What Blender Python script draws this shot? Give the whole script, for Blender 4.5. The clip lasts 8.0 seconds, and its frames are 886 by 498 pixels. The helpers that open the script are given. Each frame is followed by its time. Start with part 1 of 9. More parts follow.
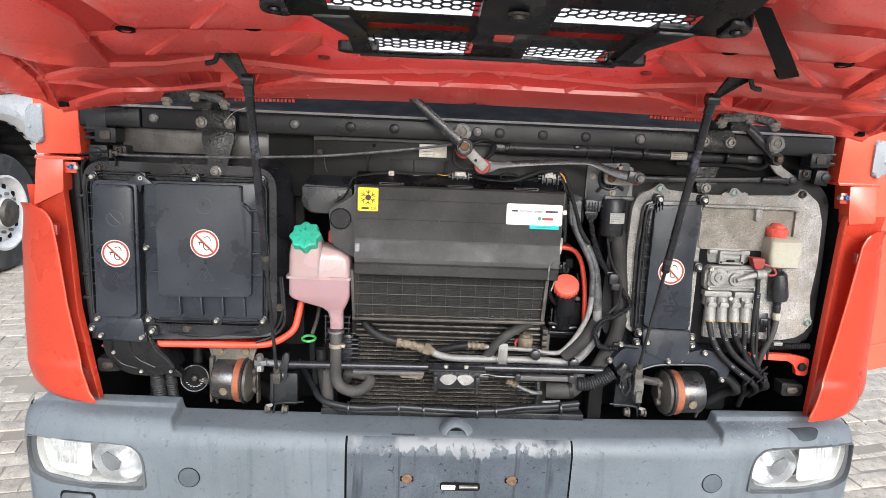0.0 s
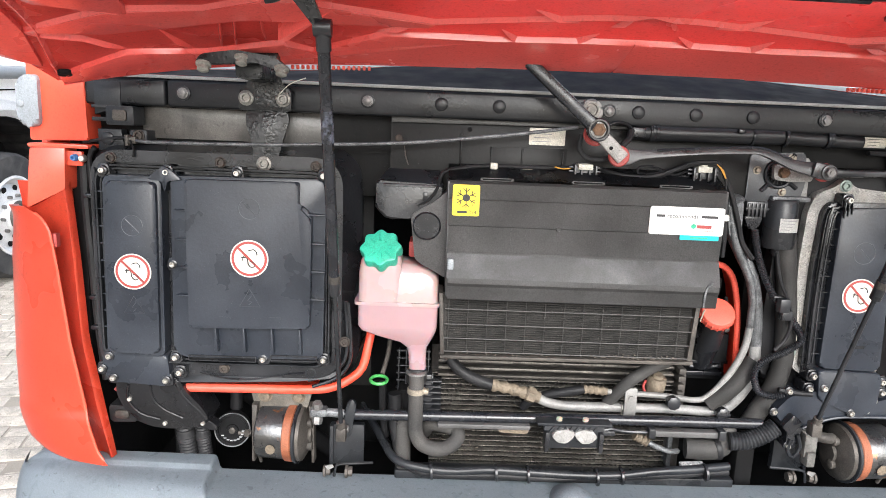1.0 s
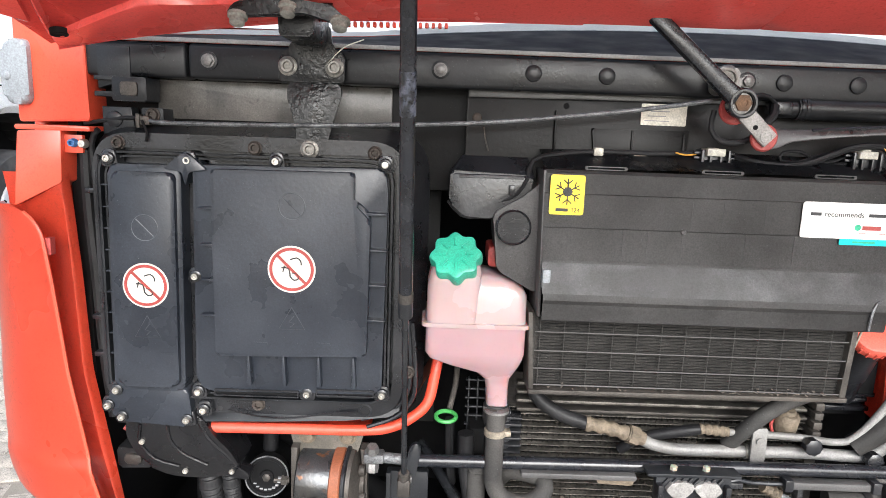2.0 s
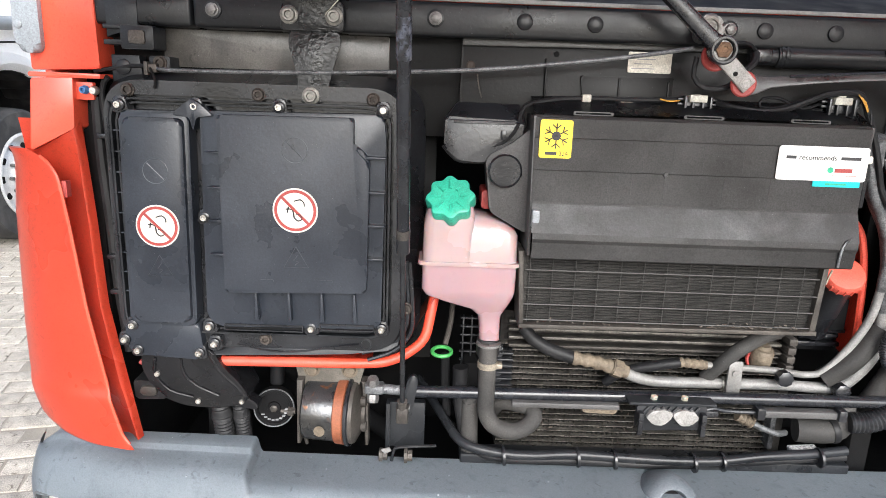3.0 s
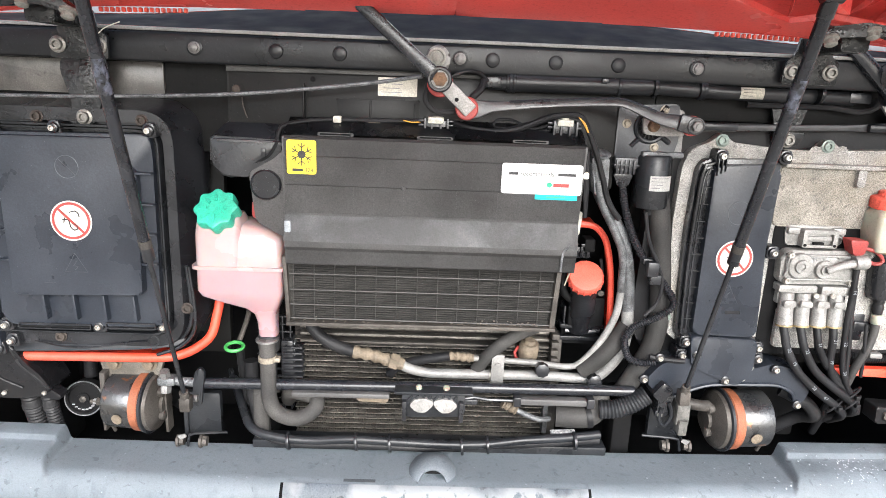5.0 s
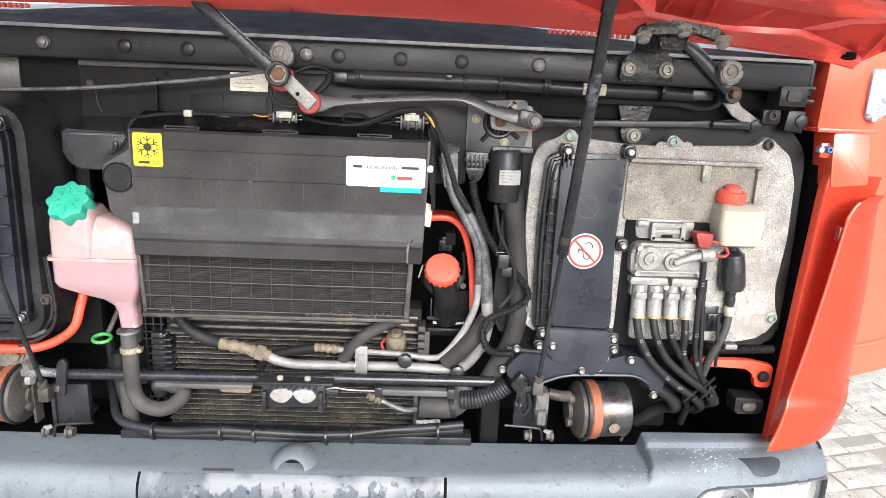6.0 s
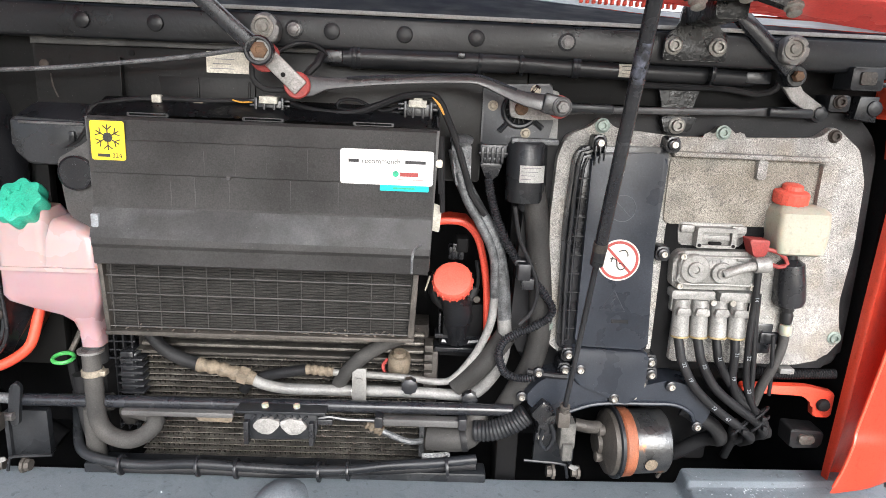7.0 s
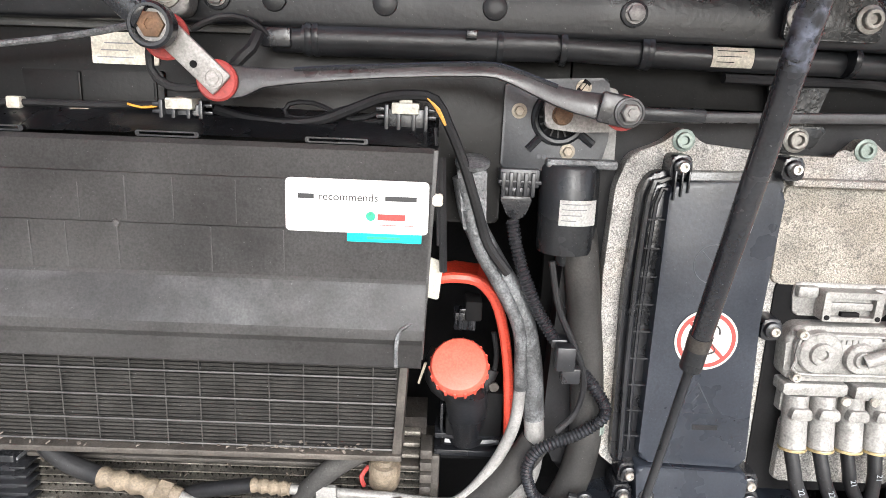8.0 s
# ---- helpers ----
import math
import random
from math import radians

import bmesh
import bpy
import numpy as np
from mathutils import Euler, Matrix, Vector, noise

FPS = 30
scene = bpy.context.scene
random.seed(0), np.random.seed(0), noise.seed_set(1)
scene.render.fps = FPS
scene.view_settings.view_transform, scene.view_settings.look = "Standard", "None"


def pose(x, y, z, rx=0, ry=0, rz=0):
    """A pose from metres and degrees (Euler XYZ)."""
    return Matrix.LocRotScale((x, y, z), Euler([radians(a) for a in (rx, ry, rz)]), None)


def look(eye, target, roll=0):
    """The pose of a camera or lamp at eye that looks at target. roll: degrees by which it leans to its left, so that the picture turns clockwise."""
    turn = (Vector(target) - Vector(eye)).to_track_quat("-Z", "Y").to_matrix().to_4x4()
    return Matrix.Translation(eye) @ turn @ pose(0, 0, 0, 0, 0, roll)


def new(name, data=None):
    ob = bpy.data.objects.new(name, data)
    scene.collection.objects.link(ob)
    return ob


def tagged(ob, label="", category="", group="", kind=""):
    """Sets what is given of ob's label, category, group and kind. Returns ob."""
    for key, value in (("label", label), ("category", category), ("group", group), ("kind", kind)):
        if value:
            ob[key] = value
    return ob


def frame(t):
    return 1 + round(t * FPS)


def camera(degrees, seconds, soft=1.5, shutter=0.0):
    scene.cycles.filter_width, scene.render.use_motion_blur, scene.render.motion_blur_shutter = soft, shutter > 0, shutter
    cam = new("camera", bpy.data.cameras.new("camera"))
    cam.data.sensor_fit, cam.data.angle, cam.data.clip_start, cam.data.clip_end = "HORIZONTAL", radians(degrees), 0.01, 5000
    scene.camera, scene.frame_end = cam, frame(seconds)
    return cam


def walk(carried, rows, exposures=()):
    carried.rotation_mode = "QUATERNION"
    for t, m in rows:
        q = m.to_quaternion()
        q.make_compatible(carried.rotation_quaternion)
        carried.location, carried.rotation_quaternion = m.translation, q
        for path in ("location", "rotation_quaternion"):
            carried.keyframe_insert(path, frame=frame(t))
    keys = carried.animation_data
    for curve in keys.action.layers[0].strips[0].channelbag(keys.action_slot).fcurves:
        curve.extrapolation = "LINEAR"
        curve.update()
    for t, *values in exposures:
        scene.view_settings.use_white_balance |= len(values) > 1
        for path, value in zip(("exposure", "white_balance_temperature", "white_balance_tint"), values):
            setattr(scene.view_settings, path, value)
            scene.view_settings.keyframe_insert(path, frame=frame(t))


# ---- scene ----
cam = camera(68.0, 8.0, soft=0.5)
# The front of the cab leans back a little: LEAN carries the upright plan of the engine bay into the world.
LEAN = Matrix.Translation((0, 0, 1.3)) @ Matrix.Rotation(radians(-4.0), 4, "X") @ Matrix.Translation((0, 0, -1.4))
PATH = [
    (0, (-0.13, -1.591, 1.801), (-0.042, 0.342, 1.298), 2.7),
    (0.5, (-0.239, -1.394, 1.765), (-0.171, 0.541, 1.263), 2.7),
    (1, (-0.31, -1.2, 1.72), (-0.262, 0.737, 1.222), 2.5),
    (1.5, (-0.374, -0.997, 1.704), (-0.341, 0.939, 1.204), 2.4),
    (1.7, (-0.404, -0.947, 1.681), (-0.389, 0.993, 1.198), 2.2),
    (2.8, (-0.434, -1.003, 1.652), (-0.415, 0.905, 1.053), 2.2),
    (3, (-0.417, -1.016, 1.65), (-0.393, 0.888, 1.038), 2.2),
    (3.5, (-0.322, -1.039, 1.683), (-0.28, 0.856, 1.042), 2.3),
    (4, (-0.185, -1.085, 1.72), (-0.137, 0.809, 1.08), 2.4),
    (4.5, (-0.11, -1.112, 1.708), (-0.063, 0.785, 1.075), 2.5),
    (5, (-0.037, -1.121, 1.725), (0.022, 0.773, 1.088), 2.5),
    (5.2, (0.032, -1.126, 1.712), (0.096, 0.769, 1.078), 2.6),
    (6.3, (0.237, -1.163, 1.722), (0.323, 0.738, 1.106), 2.8),
    (6.5, (0.242, -1.144, 1.718), (0.327, 0.758, 1.103), 2.8),
    (7, (0.216, -0.994, 1.675), (0.274, 0.909, 1.064), 2.7),
    (7.5, (0.199, -0.758, 1.657), (0.224, 1.152, 1.065), 2.5),
    (8, (0.235, -0.65, 1.644), (0.253, 1.258, 1.042), 2.4),
]
walk(cam, [(t, look(eye, target, roll)) for t, eye, target, roll in PATH], [(t, e, 5950, 8) for t, e in ((0.0, 1.02), (0.5, 1.31), (1.0, 1.40), (1.5, 1.33), (3.0, 1.25), (4.0, 1.60), (4.5, 1.57), (5.2, 1.63), (6.5, 1.36), (7.0, 1.31), (7.5, 1.5), (8.0, 1.76))])

# ---- light: an overcast sky over an open yard ----
SUN_EL, SUN_AZ = radians(34), radians(168)
world = bpy.data.worlds.new("world")
scene.world = world
world.use_nodes = True
wn = world.node_tree.nodes
sky = wn.new("ShaderNodeTexSky")
sky.sky_type, sky.sun_disc = "NISHITA", False
sky.sun_elevation, sky.sun_rotation = SUN_EL, SUN_AZ
sky.air_density, sky.dust_density, sky.ozone_density = 1.0, 6.0, 1.0
hsv = wn.new("ShaderNodeHueSaturation")
hsv.inputs["Saturation"].default_value = 0.60
world.node_tree.links.new(sky.outputs[0], hsv.inputs["Color"])
world.node_tree.links.new(hsv.outputs[0], wn["Background"].inputs[0])
wn["Background"].inputs[1].default_value = 0.18
sun = new("sun", bpy.data.lights.new("sun", "SUN"))
sun.data.energy, sun.data.angle, sun.data.color = 1.0, radians(45), (1.0, 0.995, 0.985)
sun.matrix_world = look((8 * math.cos(SUN_EL) * 0.22, -8 * math.cos(SUN_EL), 8 * math.sin(SUN_EL)), (0, 0, 0))

# ---- materials ----
def mat(name, color, rough=0.5, metal=0.0, vary=0.25, scale=14.0, bump=0.15, dust=0.0, dust_color=(0.3, 0.28, 0.25), rust=0.0, rust_color=(0.22, 0.09, 0.035), fine=160.0, grit=0.35, specks=0.0, streak=0.0, grain=0.17, **more):
    """A worn surface: broad and fine variation of the colour, dust or stains in patches, rust spots, fine relief."""
    m = bpy.data.materials.new(name)
    m.use_nodes = True
    n, ln = m.node_tree.nodes, m.node_tree.links.new
    b = n["Principled BSDF"]
    b.inputs["Roughness"].default_value, b.inputs["Metallic"].default_value = rough, metal
    co = n.new("ShaderNodeNewGeometry")

    def noise_node(s, detail=4.0, distort=0.0):
        t = n.new("ShaderNodeTexNoise")
        t.inputs["Scale"].default_value, t.inputs["Detail"].default_value, t.inputs["Distortion"].default_value = s, detail, distort
        ln(co.outputs["Position"], t.inputs["Vector"])
        return t

    def ramp(src, lo, hi, a=0.0, c=1.0):
        r = n.new("ShaderNodeMapRange")
        r.inputs[1].default_value, r.inputs[2].default_value, r.inputs[3].default_value, r.inputs[4].default_value = lo, hi, a, c
        ln(src, r.inputs[0])
        return r.outputs[0]

    def blend(fac, a, c):
        x = n.new("ShaderNodeMix")
        x.data_type = "RGBA"
        ln(fac, x.inputs["Factor"])
        for sock, v in ((x.inputs["A"], a), (x.inputs["B"], c)):
            if isinstance(v, tuple):
                sock.default_value = (*v, 1)
            else:
                ln(v, sock)
        return x.outputs["Result"]

    broad, small = noise_node(scale), noise_node(fine, 3.0)
    dark = tuple(c * (1 - vary) for c in color)
    light = tuple(min(1, c * (1 + vary)) for c in color)
    col = blend(ramp(broad.outputs[0], 0.3, 0.7), dark, light)
    col = blend(ramp(small.outputs[0], 0.56, 0.70, 0.0, grit), col, tuple(c * 0.5 for c in color))
    if dust:
        d = noise_node(scale * 0.6, 6.0, 0.6)
        col = blend(ramp(d.outputs[0], 0.45, 0.75, 0.0, dust), col, dust_color)
    if rust:
        d = noise_node(scale * 2.2, 6.0, 0.3)
        col = blend(ramp(d.outputs[0], 0.68 - 0.2 * rust, 0.74 - 0.15 * rust), col, rust_color)
    if streak:
        mp = n.new("ShaderNodeMapping")
        mp.inputs["Scale"].default_value = (34.0, 34.0, 2.2)
        ln(co.outputs["Position"], mp.inputs["Vector"])
        d = noise_node(1.0, 5.0, 0.8)
        ln(mp.outputs[0], d.inputs["Vector"])
        col = blend(ramp(d.outputs[0], 0.57, 0.68, 0.0, streak), col, tuple(c * 0.55 for c in color))
        d = noise_node(70.0, 4.0, 0.5)
        col = blend(ramp(d.outputs[0], 0.64, 0.69, 0.0, streak * 1.4), col, tuple(c * 0.4 for c in color))
    if specks:
        d = noise_node(420.0, 2.0)
        col = blend(ramp(d.outputs[0], 0.725, 0.76, 0.0, specks), col, (0.26, 0.26, 0.26))
    if grain:
        hs = n.new("ShaderNodeHueSaturation")
        ln(ramp(noise_node(fine * 2.6, 2.0).outputs[0], 0.33, 0.67, 1 - grain, 1 + grain), hs.inputs["Value"])
        ln(col, hs.inputs["Color"])
        col = hs.outputs[0]
    ln(col, b.inputs["Base Color"])
    ln(ramp(broad.outputs[0], 0.3, 0.7, max(0.03, rough - 0.1), min(1, rough + 0.12)), b.inputs["Roughness"])
    if bump:
        bu = n.new("ShaderNodeBump")
        bu.inputs["Strength"].default_value, bu.inputs["Distance"].default_value = bump, 0.002
        ln(small.outputs[0], bu.inputs["Height"])
        ln(bu.outputs[0], b.inputs["Normal"])
    for key, value in more.items():
        b.inputs[key.replace("_", " ")].default_value = value
    return m


M_PLASTIC = mat("black_moulded_plastic", (0.0105, 0.011, 0.013), 0.27, vary=0.35, dust=0.22, dust_color=(0.06, 0.06, 0.063), Specular_IOR_Level=0.45, specks=0.35)
M_DUCT = mat("shiny_black_duct_plastic", (0.006, 0.006, 0.007), 0.27, vary=0.4, dust=0.1, dust_color=(0.06, 0.06, 0.06), Specular_IOR_Level=0.3, specks=0.3, bump=0.3)
M_COVER = mat("dark_slate_plastic", (0.0155, 0.0185, 0.025), 0.31, vary=0.2, dust=0.2, dust_color=(0.075, 0.082, 0.095), bump=0.12, Specular_IOR_Level=0.38, specks=0.3)
M_SHROUD = mat("dusty_dark_grey_plastic", (0.056, 0.0545, 0.054), 0.48, vary=0.3, dust=0.5, dust_color=(0.115, 0.113, 0.112), scale=9, Specular_IOR_Level=0.3, specks=0.3)
# shroud plastic with scuffs, lightened in colour for the sky it reflects
M_BAND = mat("scuffed_skylit_grey_plastic", (0.058, 0.0575, 0.058), 0.40, vary=0.35, scale=17, dust=0.75, dust_color=(0.150, 0.153, 0.158), Specular_IOR_Level=0.35, specks=0.4, grain=0.16)
M_BLACK = mat("black_painted_steel", (0.011, 0.012, 0.014), 0.30, vary=0.4, dust=0.18, dust_color=(0.10, 0.10, 0.10), Specular_IOR_Level=0.25, specks=0.3)
M_GLOSS = mat("glossy_black_paint", (0.010, 0.011, 0.014), 0.22, vary=0.3, scale=30, bump=0.1, dust=0.12, dust_color=(0.10, 0.10, 0.10), specks=0.2, Specular_IOR_Level=0.4)
M_BULK = mat("smeared_black_bulkhead", (0.0045, 0.0045, 0.0045), 0.5, vary=0.4, scale=6, dust=0.45, dust_color=(0.020, 0.019, 0.018), streak=0.5, specks=0.2, Specular_IOR_Level=0.12)
# near-black: shade of holes, gaps and the deep bay put into the colour
M_VOID = mat("grime_and_shade_black", (0.0065, 0.0065, 0.007), 0.8, vary=0.4, dust=0.2, dust_color=(0.024, 0.022, 0.02), Specular_IOR_Level=0.1)
M_RUBBER = mat("black_rubber", (0.010, 0.010, 0.011), 0.5, vary=0.4, dust=0.2, dust_color=(0.07, 0.068, 0.066), Specular_IOR_Level=0.2, specks=0.2)
M_HOSE = mat("dusty_rubber_hose", (0.030, 0.029, 0.028), 0.65, vary=0.3, dust=0.6, dust_color=(0.095, 0.089, 0.083), Specular_IOR_Level=0.2, specks=0.3)
M_RED = mat("red_paint", (0.62, 0.068, 0.032), 0.30, grain=0.06, vary=0.06, scale=3, bump=0.03, dust=0.08, dust_color=(0.5, 0.2, 0.13), Coat_Weight=0.4, Coat_Roughness=0.12)
M_REDIN = mat("red_underside_paint", (0.70, 0.087, 0.074), 0.25, grain=0.06, vary=0.08, scale=4, bump=0.04, dust=0.12, dust_color=(0.42, 0.12, 0.08), Coat_Weight=0.35, Coat_Roughness=0.18)
M_REDSEAL = mat("red_painted_flange", (0.60, 0.055, 0.025), 0.45, vary=0.2, bump=0.2, dust=0.15)
M_BUMPER = mat("blue_grey_bumper_plastic", (0.205, 0.234, 0.262), 0.45, vary=0.12, scale=7, bump=0.2, streak=0.32, specks=0.12, grain=0.07, grit=0.2, dust=0.35, dust_color=(0.25, 0.28, 0.31))
M_STEPLATE = mat("worn_grey_cover_plate", (0.10, 0.12, 0.145), 0.42, streak=0.9, specks=0.35, vary=0.25, scale=8, dust=0.7, dust_color=(0.20, 0.22, 0.24), bump=0.2)
M_CAST = mat("rough_cast_aluminium", (0.255, 0.247, 0.232), 0.7, grain=0.55, specks=0.55, streak=0.25, metal=0.1, vary=0.35, scale=24, bump=1.0, fine=260, grit=0.7, dust=0.7, dust_color=(0.21, 0.18, 0.135))
M_VALVE = mat("cast_valve_alloy", (0.225, 0.220, 0.208), 0.48, grain=0.22, metal=0.25, vary=0.25, grit=0.6, scale=30, bump=0.35, specks=0.3)
M_PIPE = mat("weathered_aluminium_pipe", (0.185, 0.182, 0.176), 0.55, grain=0.16, grit=0.4, specks=0.35, metal=0.2, vary=0.3, scale=22, dust=0.6, dust_color=(0.15, 0.14, 0.125), bump=0.5)
M_PIPEDIRT = mat("grimy_alloy_pipe", (0.115, 0.119, 0.123), 0.45, metal=0.3, vary=0.4, scale=50, grain=0.35, grit=0.85, specks=0.9, dust=0.95, dust_color=(0.018, 0.018, 0.019), bump=1.0)
M_ZINC = mat("zinc_plated_steel", (0.46, 0.44, 0.40), 0.35, metal=0.85, vary=0.25, scale=60, bump=0.15)
M_STEEL = mat("greased_steel", (0.15, 0.146, 0.142), 0.45, metal=0.6, vary=0.35, scale=40, bump=0.3)
M_RUSTY = mat("rusty_brown_steel", (0.045, 0.036, 0.030), 0.7, metal=0.3, vary=0.4, scale=60, bump=0.5)
M_RUSTNUT = mat("orange_brown_rusted_nut", (0.13, 0.078, 0.045), 0.7, metal=0.3, vary=0.4, scale=90, bump=0.5)
M_OLIVE = mat("dirty_fitting", (0.14, 0.112, 0.08), 0.7, metal=0.2, vary=0.35, scale=60, bump=0.8)
M_DIRTSTEEL = mat("dirty_grey_steel", (0.055, 0.050, 0.045), 0.55, metal=0.4, vary=0.35, scale=25, bump=0.5, dust=0.45, dust_color=(0.115, 0.10, 0.085), Specular_IOR_Level=0.3)
M_DRUM = mat("polished_drum_steel", (0.055, 0.057, 0.06), 0.30, metal=0.65, vary=0.4, scale=16, bump=0.2, dust=0.5, dust_color=(0.12, 0.108, 0.09), rust=0.2)
M_ORANGE = mat("orange_rubber_band", (0.18, 0.055, 0.023), 0.6, vary=0.25, scale=30, bump=0.4, dust=0.25, dust_color=(0.25, 0.12, 0.07))
M_TANK = mat("milky_pink_plastic", (0.295, 0.190, 0.204), 0.22, grain=0.0, grit=0.05, vary=0.05, scale=9, bump=0.05, Subsurface_Weight=0.5, Subsurface_Scale=0.02)
M_TANKTOP = mat("milky_white_plastic", (0.325, 0.238, 0.238), 0.22, grain=0.0, grit=0.05, vary=0.05, scale=9, bump=0.05, Subsurface_Weight=0.5, Subsurface_Scale=0.02)
M_GREEN = mat("green_cap_plastic", (0.025, 0.31, 0.205), 0.4, vary=0.12, bump=0.1, dust=0.15, dust_color=(0.2, 0.4, 0.3))
M_NEON = mat("bright_green_plastic", (0.05, 0.26, 0.06), 0.45, vary=0.1)
M_REDCAP = mat("faded_red_plastic", (0.58, 0.075, 0.045), 0.5, vary=0.12, scale=20, bump=0.2, dust=0.15, dust_color=(0.6, 0.25, 0.2))
M_DULLRED = mat("dull_red_rubber", (0.24, 0.03, 0.025), 0.55, vary=0.25, bump=0.3)
M_RESERVOIR = mat("yellowed_translucent_plastic", (0.32, 0.31, 0.25), 0.38, grain=0.05, vary=0.08, scale=20, Subsurface_Weight=0.4, Subsurface_Scale=0.015)
M_FIN = mat("dull_cooler_fin", (0.125, 0.115, 0.10), 0.5, metal=0.5, vary=0.5, scale=45, grain=0.3, grit=0.7, specks=0.7, bump=0.5)
M_CORE = mat("dirty_cooler_core", (0.014, 0.012, 0.011), 0.75, vary=0.5, scale=90, bump=1.0, dust=0.5, dust_color=(0.030, 0.025, 0.02), Specular_IOR_Level=0.2, specks=0.4)
M_WHITE = mat("white_label_film", (0.58, 0.575, 0.555), 0.4, vary=0.02, bump=0.0)
M_STICK = mat("off_white_sticker_film", (0.50, 0.468, 0.42), 0.42, vary=0.06, scale=60, bump=0.0)
M_CREAM = mat("aged_paper_label", (0.60, 0.57, 0.49), 0.6, vary=0.12, scale=60, bump=0.1)
M_YELLOW = mat("yellow_label_film", (0.72, 0.52, 0.012), 0.4, vary=0.03, bump=0.0)
M_TEAL = mat("teal_label_film", (0.0, 0.42, 0.42), 0.4, vary=0.03, bump=0.0)
M_INK = mat("black_print", (0.012, 0.012, 0.013), 0.5, vary=0.05, bump=0.0)
M_INKRED = mat("red_print", (0.25, 0.030, 0.024), 0.5, vary=0.05, bump=0.0)
M_INKGREY = mat("grey_print", (0.25, 0.25, 0.26), 0.5, vary=0.05, bump=0.0)
M_INKGREEN = mat("green_print", (0.02, 0.30, 0.16), 0.5, vary=0.05, bump=0.0)
M_BLUE = mat("blue_plastic", (0.05, 0.14, 0.32), 0.4, vary=0.1)
M_YWIRE = mat("yellow_wire", (0.5, 0.25, 0.03), 0.5, vary=0.1)
M_LIGHTGREY = mat("light_grey_plastic", (0.19, 0.205, 0.22), 0.42, vary=0.06, bump=0.08)
# pale grey that paints the sky's reflection at the windscreen foot
M_SKYGREY = mat("painted_sky_reflection", (0.24, 0.255, 0.27), 0.4, vary=0.08, bump=0.05)
M_NAVY = mat("glossy_blue_black_panel", (0.007, 0.008, 0.013), 0.5, vary=0.4, scale=20, bump=0.03, dust=0.25, dust_color=(0.02, 0.022, 0.03), specks=0.06, Specular_IOR_Level=0.02)
M_CHROME = mat("silvered_reflector", (0.70, 0.71, 0.72), 0.38, metal=1.0, vary=0.03, bump=0.0)
M_BEZEL = mat("grey_lamp_bezel", (0.66, 0.66, 0.64), 0.42, metal=0.35, vary=0.06, bump=0.05)
M_GLASS = mat("clear_lens", (0.98, 0.98, 0.98), 0.2, vary=0.0, bump=0.0, Transmission_Weight=1.0, IOR=1.25)
M_BEAM = mat("worn_black_beam_paint", (0.0075, 0.008, 0.0095), 0.33, vary=0.4, scale=9, dust=0.35, dust_color=(0.034, 0.034, 0.035), specks=0.35, Specular_IOR_Level=0.30)
M_TUBE = mat("dull_grey_black_sleeve", (0.0105, 0.011, 0.0125), 0.38, vary=0.3, scale=25, dust=0.3, dust_color=(0.034, 0.034, 0.035), specks=0.3, Specular_IOR_Level=0.35)
# black rod paint, greyed in colour to carry reflected sky
M_ROD = mat("sky_greyed_rod_paint", (0.026, 0.026, 0.0275), 0.32, vary=0.5, scale=26, dust=0.5, dust_color=(0.085, 0.085, 0.086), specks=0.4, Specular_IOR_Level=0.5)
M_BARE = mat("bare_worn_steel", (0.235, 0.228, 0.218), 0.52, metal=0.3, vary=0.25, scale=70, grain=0.2, bump=0.3)
M_TAN = mat("tan_tarnished_steel", (0.24, 0.21, 0.165), 0.5, metal=0.4, vary=0.3, scale=60)
M_AGED = mat("aged_cream_plastic", (0.40, 0.385, 0.33), 0.5, vary=0.25, scale=120, bump=0.2)
M_GREASE = mat("greasy_worn_black_steel", (0.0075, 0.008, 0.0085), 0.28, vary=0.5, scale=45, bump=0.7, dust=0.3, dust_color=(0.026, 0.026, 0.026), Specular_IOR_Level=0.35, specks=0.25)
M_TYRE = mat("tyre_rubber", (0.020, 0.020, 0.021), 0.75, vary=0.25, dust=0.5, dust_color=(0.10, 0.095, 0.09))
M_TRUCKWHITE = mat("white_truck_paint", (0.86, 0.86, 0.86), 0.3, vary=0.05, scale=3, bump=0.0)
M_ALLOY = mat("silver_wheel_rim", (0.62, 0.62, 0.62), 0.4, metal=0.3, vary=0.12, scale=10)
# glass with the reflected sky put into a pale base colour
M_WINDOW = mat("pale_sky_glass", (0.34, 0.355, 0.37), 0.08, vary=0.08, bump=0.0)


# paint worn away along the cover plate's upper edge
sp = M_STEPLATE.node_tree
geo, sep, nz, add, rng, mix, pull, patch, patch_on, both = (sp.nodes.new(k) for k in ("ShaderNodeNewGeometry", "ShaderNodeSeparateXYZ", "ShaderNodeTexNoise", "ShaderNodeMath", "ShaderNodeMapRange", "ShaderNodeMix", "ShaderNodeMapping", "ShaderNodeTexNoise", "ShaderNodeMapRange", "ShaderNodeMath"))
pull.inputs["Scale"].default_value = (1.0, 1.0, 0.45)
patch.inputs["Scale"].default_value, patch.inputs["Detail"].default_value = 11.0, 6.0
patch_on.inputs[1].default_value, patch_on.inputs[2].default_value = 0.40, 0.56
both.operation = "MULTIPLY"
mix.data_type = "RGBA"
nz.inputs["Scale"].default_value, nz.inputs["Detail"].default_value = 58.0, 8.0
add.operation = "MULTIPLY_ADD"
add.inputs[1].default_value = 0.13
rng.inputs[1].default_value, rng.inputs[2].default_value = 0.968, 0.976
mix.inputs["B"].default_value = (0.28, 0.295, 0.31, 1)
bsdf = sp.nodes["Principled BSDF"]
